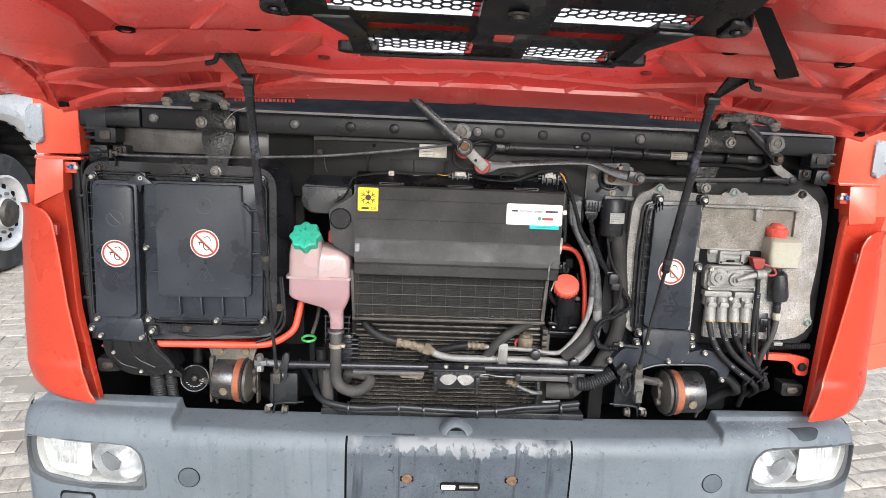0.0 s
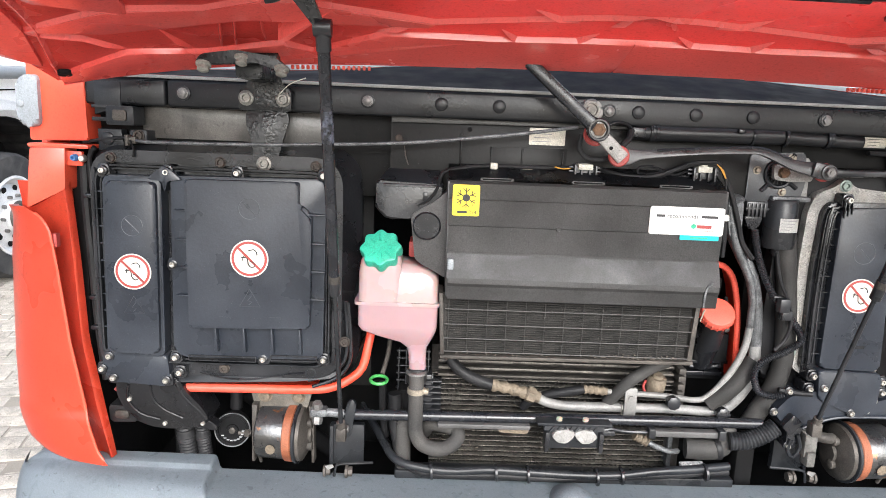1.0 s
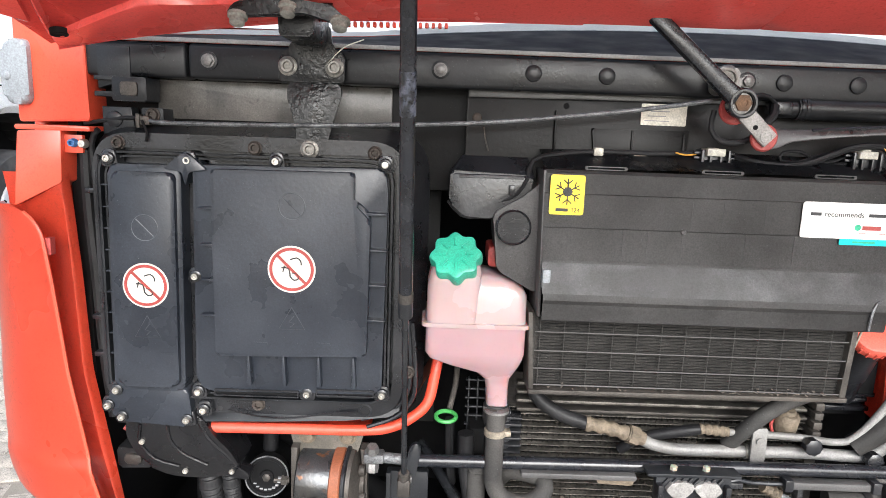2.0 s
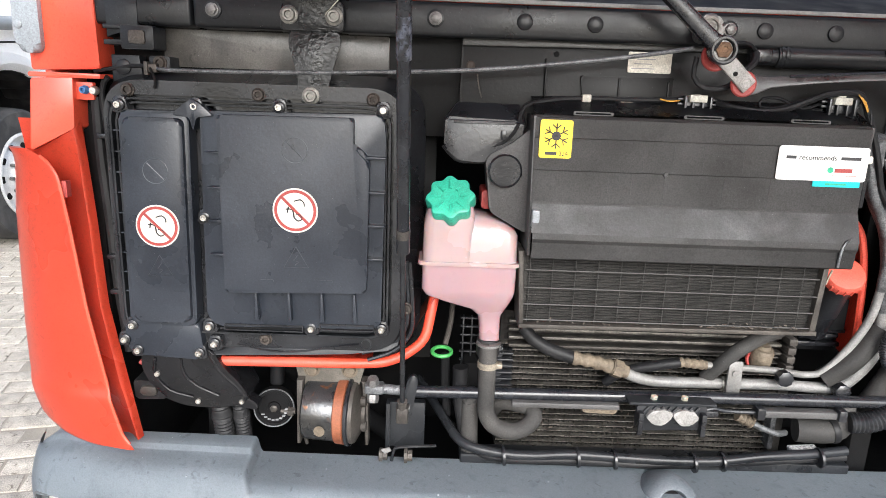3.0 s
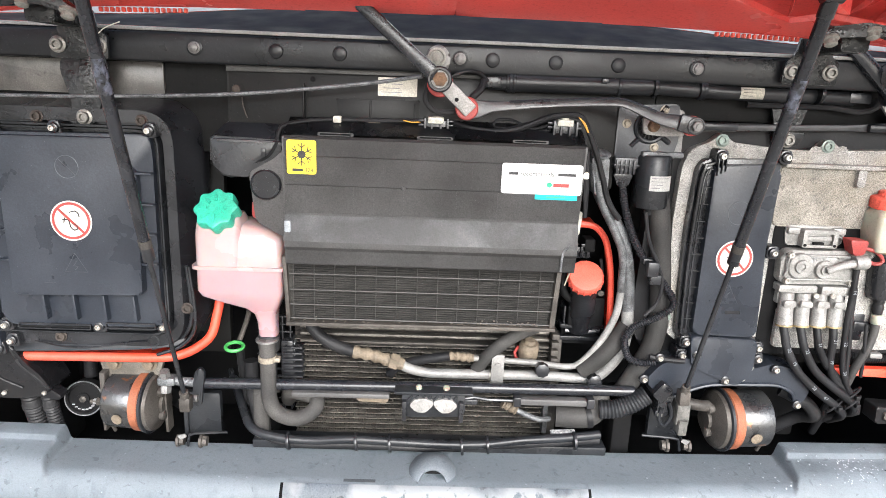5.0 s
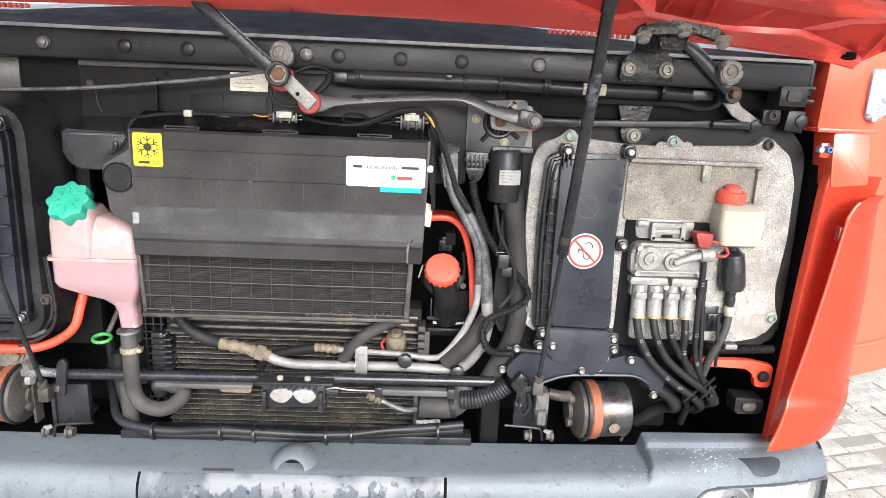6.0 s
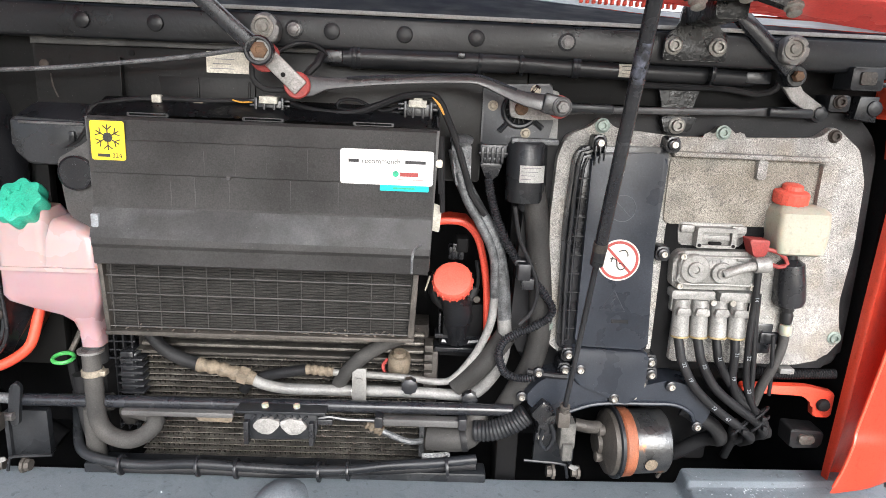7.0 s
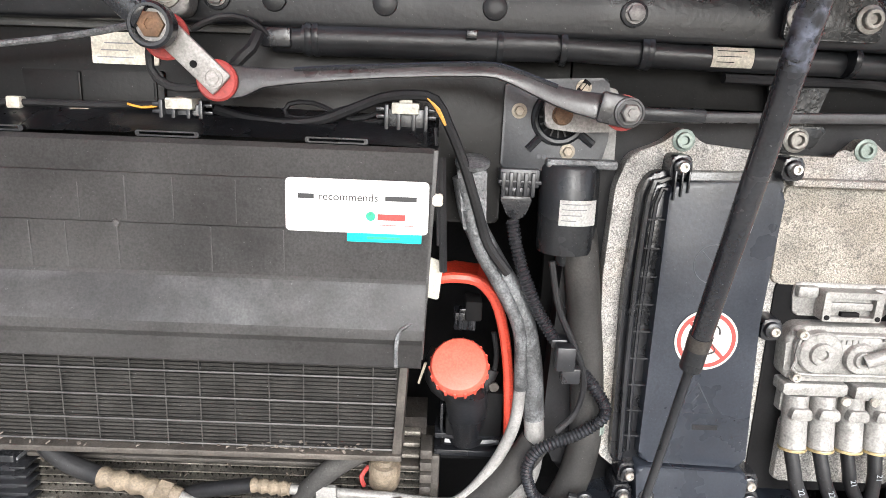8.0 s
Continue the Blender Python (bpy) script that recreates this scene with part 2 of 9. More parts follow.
for a, b in ((geo.outputs["Position"], sep.inputs[0]), (geo.outputs["Position"], pull.inputs["Vector"]), (pull.outputs[0], nz.inputs["Vector"]), (geo.outputs["Position"], patch.inputs["Vector"]), (patch.outputs[0], patch_on.inputs[0]), (rng.outputs[0], both.inputs[0]), (patch_on.outputs[0], both.inputs[1]), (nz.outputs[0], add.inputs[0]), (sep.outputs["Z"], add.inputs[2]), (add.outputs[0], rng.inputs[0]), (both.outputs[0], mix.inputs["Factor"]), (bsdf.inputs["Base Color"].links[0].from_socket, mix.inputs["A"]), (mix.outputs["Result"], bsdf.inputs["Base Color"])):
    sp.links.new(a, b)


# ---- building helpers ----
LOC = {}


def thing(name, at, label, category, group="", kind="", lean=True, move=(0, 0, 0), size=(1, 1, 1)):
    """An empty at the base of a thing; at is its place in the upright plan, move and size set it a little off from that."""
    ob = new(name)
    ob.empty_display_size = 0.05
    ob.matrix_world = (LEAN if lean else Matrix()) @ Matrix.Translation(Vector(at) + Vector(move)) @ Matrix.Diagonal((*size, 1))
    LOC[ob.name] = Vector(at)
    return tagged(ob, label, category, group, kind)


def smooth(me, angle=38):
    me.polygons.foreach_set("use_smooth", [True] * len(me.polygons))
    me.set_sharp_from_angle(angle=radians(angle))


def part(name, bm, material, parent, label="", angle=38):
    """Links a bmesh, given in plan coordinates, as one mesh under a thing or a part."""
    me = bpy.data.meshes.new(name)
    loc = LOC[parent.name]
    bmesh.ops.translate(bm, verts=bm.verts, vec=-loc)
    bmesh.ops.recalc_face_normals(bm, faces=bm.faces)
    bm.to_mesh(me)
    bm.free()
    smooth(me, angle)
    me.materials.append(material)
    ob = new(name, me)
    ob.parent = parent
    LOC[ob.name] = loc
    return tagged(ob, label)


def piece(name, me, parent, at, turn=None, label=""):
    """One more object on a shared mesh, at a place of the plan."""
    ob = new(name, me)
    ob.parent = parent
    ob.matrix_basis = Matrix.Translation(Vector(at) - LOC[parent.name]) @ (turn or Matrix())
    LOC[ob.name] = Vector(at)
    return tagged(ob, label)


def shared(name, bm, material, angle=38):
    me = bpy.data.meshes.new(name)
    bmesh.ops.recalc_face_normals(bm, faces=bm.faces)
    bm.to_mesh(me)
    bm.free()
    smooth(me, angle)
    me.materials.append(material)
    return me


def join(*bms):
    out = bms[0]
    for b in bms[1:]:
        me = bpy.data.meshes.new("tmp")
        b.to_mesh(me)
        b.free()
        out.from_mesh(me)
        bpy.data.meshes.remove(me)
    return out


def soften(bm, edges, r, seg=2):
    if r > 0 and edges:
        bmesh.ops.bevel(bm, geom=edges, offset=r, segments=seg, profile=0.5, affect="EDGES", clamp_overlap=True)
    return bm


def box(x0, x1, y0, y1, z0, z1, r=0.002, seg=2):
    bm = bmesh.new()
    bmesh.ops.create_cube(bm, size=1)
    for v in bm.verts:
        v.co = Vector(((x0 + x1) / 2 + v.co.x * (x1 - x0), (y0 + y1) / 2 + v.co.y * (y1 - y0), (z0 + z1) / 2 + v.co.z * (z1 - z0)))
    return soften(bm, bm.edges[:], r, seg)


def rounded(pts, r=0.01, n=4):
    """A polygon with its corners rounded."""
    out = []
    k = len(pts)
    for i in range(k):
        p, a, b = Vector(pts[i]), Vector(pts[i - 1]), Vector(pts[(i + 1) % k])
        q = min(r, 0.45 * (a - p).length, 0.45 * (b - p).length)
        s, e = p + (a - p).normalized() * q, p + (b - p).normalized() * q
        for j in range(n + 1):
            u = j / n
            out.append(tuple(s * (1 - u) ** 2 + p * 2 * u * (1 - u) + e * u * u))
    return out


def rect(x0, x1, z0, z1, r=0.01, n=4):
    return rounded([(x0, z0), (x1, z0), (x1, z1), (x0, z1)], r, n)


def prism(poly, y0, y1, r=0.002, seg=2):
    """A plate with the outline poly (x, z), its front at y0 and its back at y1, the front's rim softened. y0 may be a function of x and z."""
    bm = bmesh.new()
    f = y0 if callable(y0) else (lambda x, z: y0)
    g = y1 if callable(y1) else (lambda x, z: y1)
    a = [bm.verts.new((x, f(x, z), z)) for x, z in poly]
    b = [bm.verts.new((x, g(x, z), z)) for x, z in poly]
    front = bm.faces.new(a)
    bm.faces.new(b[::-1])
    for i in range(len(poly)):
        j = (i + 1) % len(poly)
        bm.faces.new((a[j], a[i], b[i], b[j]))
    return soften(bm, list(front.edges), r, seg)


def ring(outer, inner, y0, y1):
    """A frame between two outlines of equal count."""
    bm = bmesh.new()
    k = len(outer)
    v = [[bm.verts.new((x, y, z)) for x, z in p] for p, y in ((outer, y0), (inner, y0), (outer, y1), (inner, y1))]
    for i in range(k):
        j = (i + 1) % k
        bm.faces.new((v[0][i], v[0][j], v[1][j], v[1][i]))
        bm.faces.new((v[2][j], v[2][i], v[3][i], v[3][j]))
        bm.faces.new((v[0][j], v[0][i], v[2][i], v[2][j]))
        bm.faces.new((v[1][i], v[1][j], v[3][j], v[3][i]))
    return bm


def curve_points(pts, step=0.008):
    """Points along a smooth line through pts."""
    p = [Vector(q) for q in pts]
    p = [p[0] * 2 - p[1]] + p + [p[-1] * 2 - p[-2]]
    out = []
    for i in range(1, len(p) - 2):
        n = max(2, int((p[i + 1] - p[i]).length / step))
        for j in range(n):
            t = j / n
            out.append(0.5 * (2 * p[i] + (p[i + 1] - p[i - 1]) * t + (2 * p[i - 1] - 5 * p[i] + 4 * p[i + 1] - p[i + 2]) * t * t + (3 * p[i] - 3 * p[i + 1] + p[i + 2] - p[i - 1]) * t ** 3))
    out.append(p[-2])
    return out


def tube(pts, r, seg=10, step=0.010, wave=0.0, pitch=0.004, sharp=False, flat=1.0):
    """A round bar or hose along a line; wave: the depth of corrugation; r: a number or a function of 0 to 1."""
    line = [Vector(q) for q in pts] if sharp else curve_points(pts, pitch / 2 if wave else step)
    bm = bmesh.new()
    rings, n = [], len(line)
    up = None
    for i, c in enumerate(line):
        d = (line[min(i + 1, n - 1)] - line[max(i - 1, 0)]).normalized()
        if up is None:
            up = d.orthogonal().normalized()
        up = (up - d * up.dot(d)).normalized()
        side = d.cross(up)
        q = r(i / max(1, n - 1)) if callable(r) else r
        if wave:
            q += wave * (1 if i % 2 else -1)
        rings.append([bm.verts.new(c + (up * math.cos(a) + side * math.sin(a) * flat) * q) for a in (2 * math.pi * k / seg for k in range(seg))])
    for a, b in zip(rings, rings[1:]):
        for k in range(seg):
            bm.faces.new((a[k], a[(k + 1) % seg], b[(k + 1) % seg], b[k]))
    bm.faces.new(rings[0][::-1])
    bm.faces.new(rings[-1])
    return bm


def lathe(profile, at, axis=(0, -1, 0), seg=24, lobes=0, lobe=0.0):
    """A turned shape: rows of (radius, height along the axis) from at. lobes: waves round the rim."""
    bm = bmesh.new()
    turn = Vector((0, 0, 1)).rotation_difference(Vector(axis).normalized()).to_matrix()
    rows = []
    for r, h in profile:
        row = []
        for k in range(seg):
            a = 2 * math.pi * k / seg
            q = r * (1 + (lobe * math.cos(lobes * a) if lobes else 0))
            row.append(bm.verts.new(Vector(at) + turn @ Vector((q * math.cos(a), q * math.sin(a), h))))
        rows.append(row)
    for a, b in zip(rows, rows[1:]):
        for k in range(seg):
            bm.faces.new((a[k], a[(k + 1) % seg], b[(k + 1) % seg], b[k]))
    bm.faces.new(rows[0][::-1])
    bm.faces.new(rows[-1])
    return bm


def loft(sections):
    """A closed skin over sections of equal count."""
    bm = bmesh.new()
    rows = [[bm.verts.new(p) for p in s] for s in sections]
    k = len(rows[0])
    for a, b in zip(rows, rows[1:]):
        for i in range(k):
            bm.faces.new((a[i], a[(i + 1) % k], b[(i + 1) % k], b[i]))
    bm.faces.new(rows[0][::-1])
    bm.faces.new(rows[-1])
    return bm


def stack(levels, r=0.02, n=4):
    """A blown tank: rows of (z, x0, x1, y0, y1), each a rounded rectangle."""
    return loft([[(x, y, z) for x, y in rounded([(x0, y0), (x1, y0), (x1, y1), (x0, y1)], r, n)] for z, x0, x1, y0, y1 in levels])


def sheet(fn, us, vs, thick=0.0, skip=None):
    """A surface fn(u, v) over a grid, with a back side if thick is given; skip: cells left open."""
    bm = bmesh.new()
    def grid(off):
        return [[bm.verts.new(Vector(fn(u, v)) + Vector(off)) for v in vs] for u in us]
    def fill(g, flip):
        for i in range(len(us) - 1):
            for j in range(len(vs) - 1):
                if skip and skip((us[i] + us[i + 1]) / 2, (vs[j] + vs[j + 1]) / 2):
                    continue
                q = (g[i][j], g[i + 1][j], g[i + 1][j + 1], g[i][j + 1])
                bm.faces.new(q[::-1] if flip else q)
    g = grid((0, 0, 0))
    fill(g, False)
    for v in [v for v in bm.verts if not v.link_faces]:
        bm.verts.remove(v)
    if thick:
        bmesh.ops.solidify(bm, geom=bm.faces[:], thickness=thick)
    return bm


def words(body, size, at, material, parent, name="lettering", shear=0.0, stretch=1.0):
    """Lettering that faces the front, centred at a place of the plan."""
    cu = bpy.data.curves.new(name, "FONT")
    cu.body, cu.size, cu.align_x, cu.align_y, cu.shear, cu.extrude = body, size, "CENTER", "CENTER", shear, 0.0002
    tmp = bpy.data.objects.new("tmp", cu)
    me = bpy.data.meshes.new_from_object(tmp)
    bpy.data.objects.remove(tmp)
    me.transform(Matrix.Translation(Vector(at) - LOC[parent.name]) @ Matrix.Rotation(radians(90), 4, "X") @ Matrix.Diagonal((stretch, 1, 1, 1)))
    me.materials.clear()
    me.materials.append(material)
    ob = new(name, me)
    ob.parent = parent
    LOC[ob.name] = LOC[parent.name]
    return ob


def head_bm(r=0.010, h=0.007, flange=1.35, socket=True):
    """A flanged screw head facing the front, at the origin."""
    rows = [(r * flange, 0), (r * flange, h * 0.25), (r * 1.02, h * 0.4), (r, h * 0.9), (r * 0.92, h)]
    if socket:
        rows += [(r * 0.55, h), (r * 0.5, h * 0.45)]
    return lathe(rows, (0, 0, 0), seg=14)


def hex_bm(r=0.010, h=0.008, flange=1.5):
    a = lathe([(r * flange, 0), (r * flange, h * 0.25), (r * 1.05, h * 0.3)], (0, 0, 0), seg=18)
    b = lathe([(r, h * 0.3), (r, h * 0.9), (r * 0.85, h)], (0, 0, 0), seg=6)
    return join(a, b)


SCREW_WHITE = shared("screw", head_bm(0.0052, 0.006, 1.12), M_ZINC)
SCREW_COLLAR = shared("screw_collar", lathe([(0.0092, 0), (0.0088, 0.005), (0.0072, 0.006)], (0, 0, 0), seg=16), M_PLASTIC)
BOLT_BROWN = shared("bolt", head_bm(0.0085, 0.008, 1.25), M_RUSTY)
BOLT_ZINC = shared("bolt", join(lathe([(0.0135, 0), (0.0135, 0.002), (0.0105, 0.0035)], (0, 0, 0), seg=20), lathe([(0.0098, 0.003), (0.0096, 0.0085), (0.0086, 0.0095), (0.0055, 0.0095), (0.0048, 0.0050)], (0, 0, 0), seg=12), lathe([(0.0046, 0.0052), (0.0044, 0.0054)], (0, 0, 0), seg=6)), mat("dull_zinc_bolt", (0.175, 0.168, 0.152), 0.42, metal=0.55, vary=0.35, scale=90, bump=0.3))
PLUG_DARK = shared("plug", lathe([(0.0122, 0), (0.0116, 0.0022), (0.0085, 0.0036), (0.003, 0.0040)], (0, 0, 0), seg=18), M_BEAM)


def screw(parent, x, y, z):
    """A bright screw in a black collar."""
    c = piece("screw_collar", SCREW_COLLAR, parent, (x, y, z))
    piece("screw", SCREW_WHITE, c, (x, y - 0.004, z))


# ---- the yard ----
ground = part("ground", box(-400, 400, -400, 400, -0.4, -0.008, 0), mat("sandy_joint_dirt", (0.21, 0.188, 0.157), 0.9, vary=0.25, scale=2.5, bump=0.6, dust=0.4, dust_color=(0.22, 0.20, 0.175)), thing("ground", (0, 0, 0), "bare sandy yard ground under worn block paving", "ground", kind="structure", lean=False))

# ---- the cab round the bay ----
cab = thing("truck_cab", (0, 0.4, 1.0), "red truck cab front with its bonnet flap open", "truck cab")


def cab_side(s):
    poly = [(0.06, 1.24), (1.75, 1.10), (1.75, 2.75), (0.55, 2.75), (0.10, 1.90)]
    bm = bmesh.new()
    rows = []
    for x in (1.075 * s, 1.05 * s):
        rows.append([bm.verts.new((x, y, z)) for y, z in poly])
    bm.faces.new(rows[0])
    bm.faces.new(rows[1][::-1])
    for i in range(len(poly)):
        j = (i + 1) % len(poly)
        bm.faces.new((rows[0][i], rows[0][j], rows[1][j], rows[1][i]))
    return soften(bm, bm.edges[:], 0.012, 3)


for s in (-1, 1):
    part("side_wall", cab_side(s), M_RED, cab)
part("roof", box(-1.05, 1.05, 0.55, 1.75, 2.72, 2.76, 0.015), M_RED, cab)
part("rear_wall", box(-1.05, 1.05, 1.72, 1.76, 0.95, 2.74, 0.01), M_RED, cab)
door = thing("cab_door", (1.10, 0.2, 1.0), "red cab door standing open", "door")
part("panel", loft([[(x, y, z) for x, y in ((1.085, 0.10), (1.62, 0.34), (1.60, 0.38), (1.065, 0.14))] for z in (1.14, 1.16, 1.95, 2.6)]), M_RED, door)
part("sill_crease", tube([(1.085, 0.098, 1.215), (1.62, 0.338, 1.215)], 0.006, 8, sharp=True), M_RED, door)
# the bulkhead behind the bay, with the opening in which the coolers stand
for b in ((-0.96, 0.37, 0.052, 0.075, 1.60, 1.808), (0.372, 0.96, 0.054, 0.077, 1.690, 1.808), (-0.96, -0.42, 0.10, 0.12, 1.19, 1.598), (0.37, 0.96, 0.13, 0.15, 1.19, 1.69)):
    part("bulkhead", box(*b, 0.001), M_BULK, cab, "grimy black bulkhead panel")
# walls close the cavity; their near-black colour holds its shade
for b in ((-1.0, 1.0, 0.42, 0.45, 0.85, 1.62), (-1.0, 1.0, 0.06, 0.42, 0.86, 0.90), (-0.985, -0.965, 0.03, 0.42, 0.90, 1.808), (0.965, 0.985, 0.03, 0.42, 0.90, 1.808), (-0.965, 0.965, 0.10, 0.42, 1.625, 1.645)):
    part("cavity_wall", box(*b, 0), M_VOID, cab, "inside of the front end, grime and shade put into near-black")
part("windscreen", prism([(-0.98, 1.865), (0.98, 1.865), (0.96, 2.72), (-0.96, 2.72)], lambda x, z: 0.30 + (z - 1.86) * 0.40, lambda x, z: 0.31 + (z - 1.86) * 0.40, 0), M_WINDOW, cab)
def scuttle_pt(x, y):
    crown = 0.034 * max(0, 1 - ((x - 0.03) / 0.60) ** 2)
    return (x, y, 1.8105 + (0.056 + crown) * (y - 0.010) / 0.285 - 0.008 * (y / 0.29) * (x / 0.9) ** 2)


dark_to = lambda x: 0.030 + 0.178 * max(0, 1 - (abs(x + 0.02) / 0.93) ** 2.8)
sx_ = [i * 0.04 - 0.96 for i in range(49)]
part("scuttle_panel", sheet(lambda u, v: scuttle_pt(u, 0.004 + (dark_to(u) - 0.004) * v), sx_, [0, 0.25, 0.5, 0.75, 1], 0.006), M_NAVY, cab, "glossy blue-black scuttle panel")
# strip of painted sky reflection between scuttle and glass
part("windscreen_edge", sheet(lambda u, v: (u, dark_to(u) + (0.302 - dark_to(u)) * v, scuttle_pt(u, dark_to(u) + (0.302 - dark_to(u)) * v)[2] + 0.001), sx_, [0, 0.25, 0.5, 0.75, 1], 0.004), M_SKYGREY, cab, "lower edge of the windscreen, sky reflection painted pale grey")
# dusty black paint; the sky sheen on it is painted as grey
part("grey_stain_plate", prism(rect(-0.855, -0.500, 1.695, 1.752, 0.004), 0.046, 0.052, 0.001), mat("dusty_sheen_paint", (0.060, 0.056, 0.052), 0.36, vary=0.4, scale=12, streak=0.4, specks=0.6, dust=0.75, dust_color=(0.19, 0.176, 0.16), Specular_IOR_Level=0.5), cab, "dusty black panel strip, its sky sheen painted grey")
M_PANEL = mat("smeared_grey_black_panel", (0.0065, 0.0064, 0.0062), 0.42, vary=0.4, scale=9, dust=0.5, dust_color=(0.020, 0.019, 0.018), streak=0.5, specks=0.25, Specular_IOR_Level=0.2)
plate_up = part("upper_plate", prism(rect(-0.386, 0.300, 1.56, 1.758, 0.006), 0.030, 0.052, 0.003), M_PANEL, cab, "black panel behind the coolers")
part("flange", prism([(-0.385, 1.7550), (0.299, 1.7570), (0.299, 1.7475), (-0.120, 1.7460), (-0.385, 1.7425)], 0.022, 0.032, 0.002), mat("rubbed_grey_flange", (0.036, 0.035, 0.033), 0.38, vary=0.5, scale=18, specks=0.5, dust=0.5, dust_color=(0.08, 0.077, 0.072)), plate_up, "rubbed grey upper flange")
part("hole", lathe([(0.0045, 0), (0.0045, 0.0012)], (-0.238, 0.030, 1.735), seg=14), M_VOID, plate_up)
part("rust_spot", lathe([(0.0075, 0), (0.0070, 0.001), (0.004, 0.0025)], (-0.371, 0.030, 1.713), seg=12), M_RUSTY, plate_up, "rusty rivet")
for x, za, zb in ((-0.2535, 1.6685, 1.728), (-0.1376, 1.66, 1.7025), (-0.06, 1.64, 1.70)):
    part("panel_rib", box(x - 0.0016, x + 0.0016, 0.020, 0.031, za, zb, 0.0008), M_PANEL, plate_up)
part("step", prism(rounded([(-0.1985, 1.7045), (-0.052, 1.7065), (-0.052, 1.64), (-0.190, 1.64)], 0.004), 0.023, 0.031, 0.002), M_PANEL, plate_up)
part("loose_strand", tube([(-0.3600, 0.026, 1.700), (-0.3575, 0.024, 1.682), (-0.3519, 0.026, 1.6647)], 0.0012, 5), M_DIRTSTEEL, plate_up)

# ---- the cross beam over the bay ----
beam = thing("cross_beam", (0, 0.03, 1.76), "black painted steel beam across the top of the bay", "beam", move=(0.002, 0, -0.004))
part("beam_body", join(box(-0.955, -0.797, 0.004, 0.052, 1.757, 1.806, 0.006, 3), box(-0.793, 0.905, 0.0, 0.052, 1.757, 1.806, 0.006, 3)), M_BEAM, beam)
# lip in a pale material, to paint the edge's specular line
part("beam_lip", box(-0.93, 0.90, -0.004, -0.0005, 1.8065, 1.8125, 0.0008), M_PIPE, beam, "pale strip painting the highlight on the beam's upper edge")
BEAM_WASHER = shared("washer", lathe([(0.0130, 0), (0.0130, 0.0015), (0.0118, 0.002)], (0, 0, 0), seg=18), M_BLACK)
BEAM_BOLT = shared("bolt", hex_bm(0.0082, 0.0075, 1.2), M_STEEL)
for x in (-0.763, -0.430, 0.0116, 0.415):
    piece("washer", BEAM_WASHER, beam, (x, -0.001, 1.782))
    piece("bolt", BEAM_BOLT, beam, (x, -0.003, 1.782))
for x in (-0.296, -0.190, 0.0666, 0.1736, 0.280):
    piece("plug", PLUG_DARK, beam, (x, -0.001, 1.782))
for s in (-1, 1):
    b = thing("beam_bracket", (0.91 * s, 0.02, 1.72), "black steel bracket at the end of the beam", "bracket", "beam brackets", move=(0.020, 0.002, -0.006) if s < 0 else (0.008, 0.004, 0.005))
    sx = 0.0 if s < 0 else -0.026
    f = lambda p: [(min(x + sx, 0.943 if s < 0 else 0.905) * s, z) for x, z in p]
    part("upper_plate", prism(f([(0.955, 1.80), (0.895, 1.80), (0.895, 1.755), (0.955, 1.74)]), 0.0, 0.03, 0.002), M_BLACK, b)
    part("box", prism(f(rect(0.866, 0.915, 1.723, 1.757, 0.003)), -0.016, 0.03, 0.002), M_BLACK, b)
    part("box_boss", prism(f(rect(0.878, 0.902, 1.731, 1.750, 0.004)), -0.020, -0.014, 0.001), M_DIRTSTEEL, b)
    part("arm", join(prism(f(rect(0.905, 0.955, 1.729, 1.736, 0.001)), -0.01, 0.03, 0.001), prism(f(rect(0.905, 0.955, 1.752, 1.758, 0.001)), -0.01, 0.03, 0.001)), M_BLACK, b)
    part("lower_plate", prism(f([(0.955, 1.715), (0.90, 1.715), (0.895, 1.68), (0.955, 1.675)]), 0.008, 0.03, 0.002), M_BLACK, b)
    part("tab", prism(f(rect(0.853, 0.885, 1.69, 1.715, 0.003)), 0.008, 0.05, 0.002), M_BLACK, b)
    piece("bolt", BOLT_BROWN, b, ((0.868 + sx) * s, 0.008, 1.705))
    piece("bolt", PLUG_DARK, b, ((0.925 + sx) * s, 0.008, 1.697))

def table(rows, v):
    """Values between given stations, smoothly."""
    for (a, p), (b, q) in zip(rows, rows[1:]):
        if v <= b:
            return p + (q - p) * (v - a) / (b - a)
    return rows[-1][1]


# the deflectors' outer and inner edges, (height, distance from the middle), on either side
WING = {
    -1: (1.076, 1.568, ((1.076, 0.945), (1.079, 1.03), (1.088, 1.060), (1.11, 1.082), (1.14, 1.092), (1.175, 1.099), (1.205, 1.100), (1.271, 1.100), (1.47, 1.0924), (1.542, 1.0843), (1.568, 1.073)),
         ((1.076, 0.903), (1.102, 0.92), (1.175, 0.939), (1.318, 0.9629), (1.459, 0.9779), (1.524, 0.9871), (1.545, 0.9972), (1.556, 1.009), (1.568, 1.03))),
    1: (1.073, 1.578, ((1.073, 0.95), (1.075, 1.02), (1.080, 1.055), (1.0924, 1.072), (1.1426, 1.090), (1.19, 1.0945), (1.2154, 1.090), (1.2615, 1.09), (1.3997, 1.088), (1.5274, 1.077), (1.578, 1.064)),
        ((1.073, 0.911), (1.1212, 0.926), (1.194, 0.94), (1.2995, 0.957), (1.4134, 0.972), (1.482, 0.98), (1.5379, 0.986), (1.5643, 0.998), (1.578, 1.02))),
}

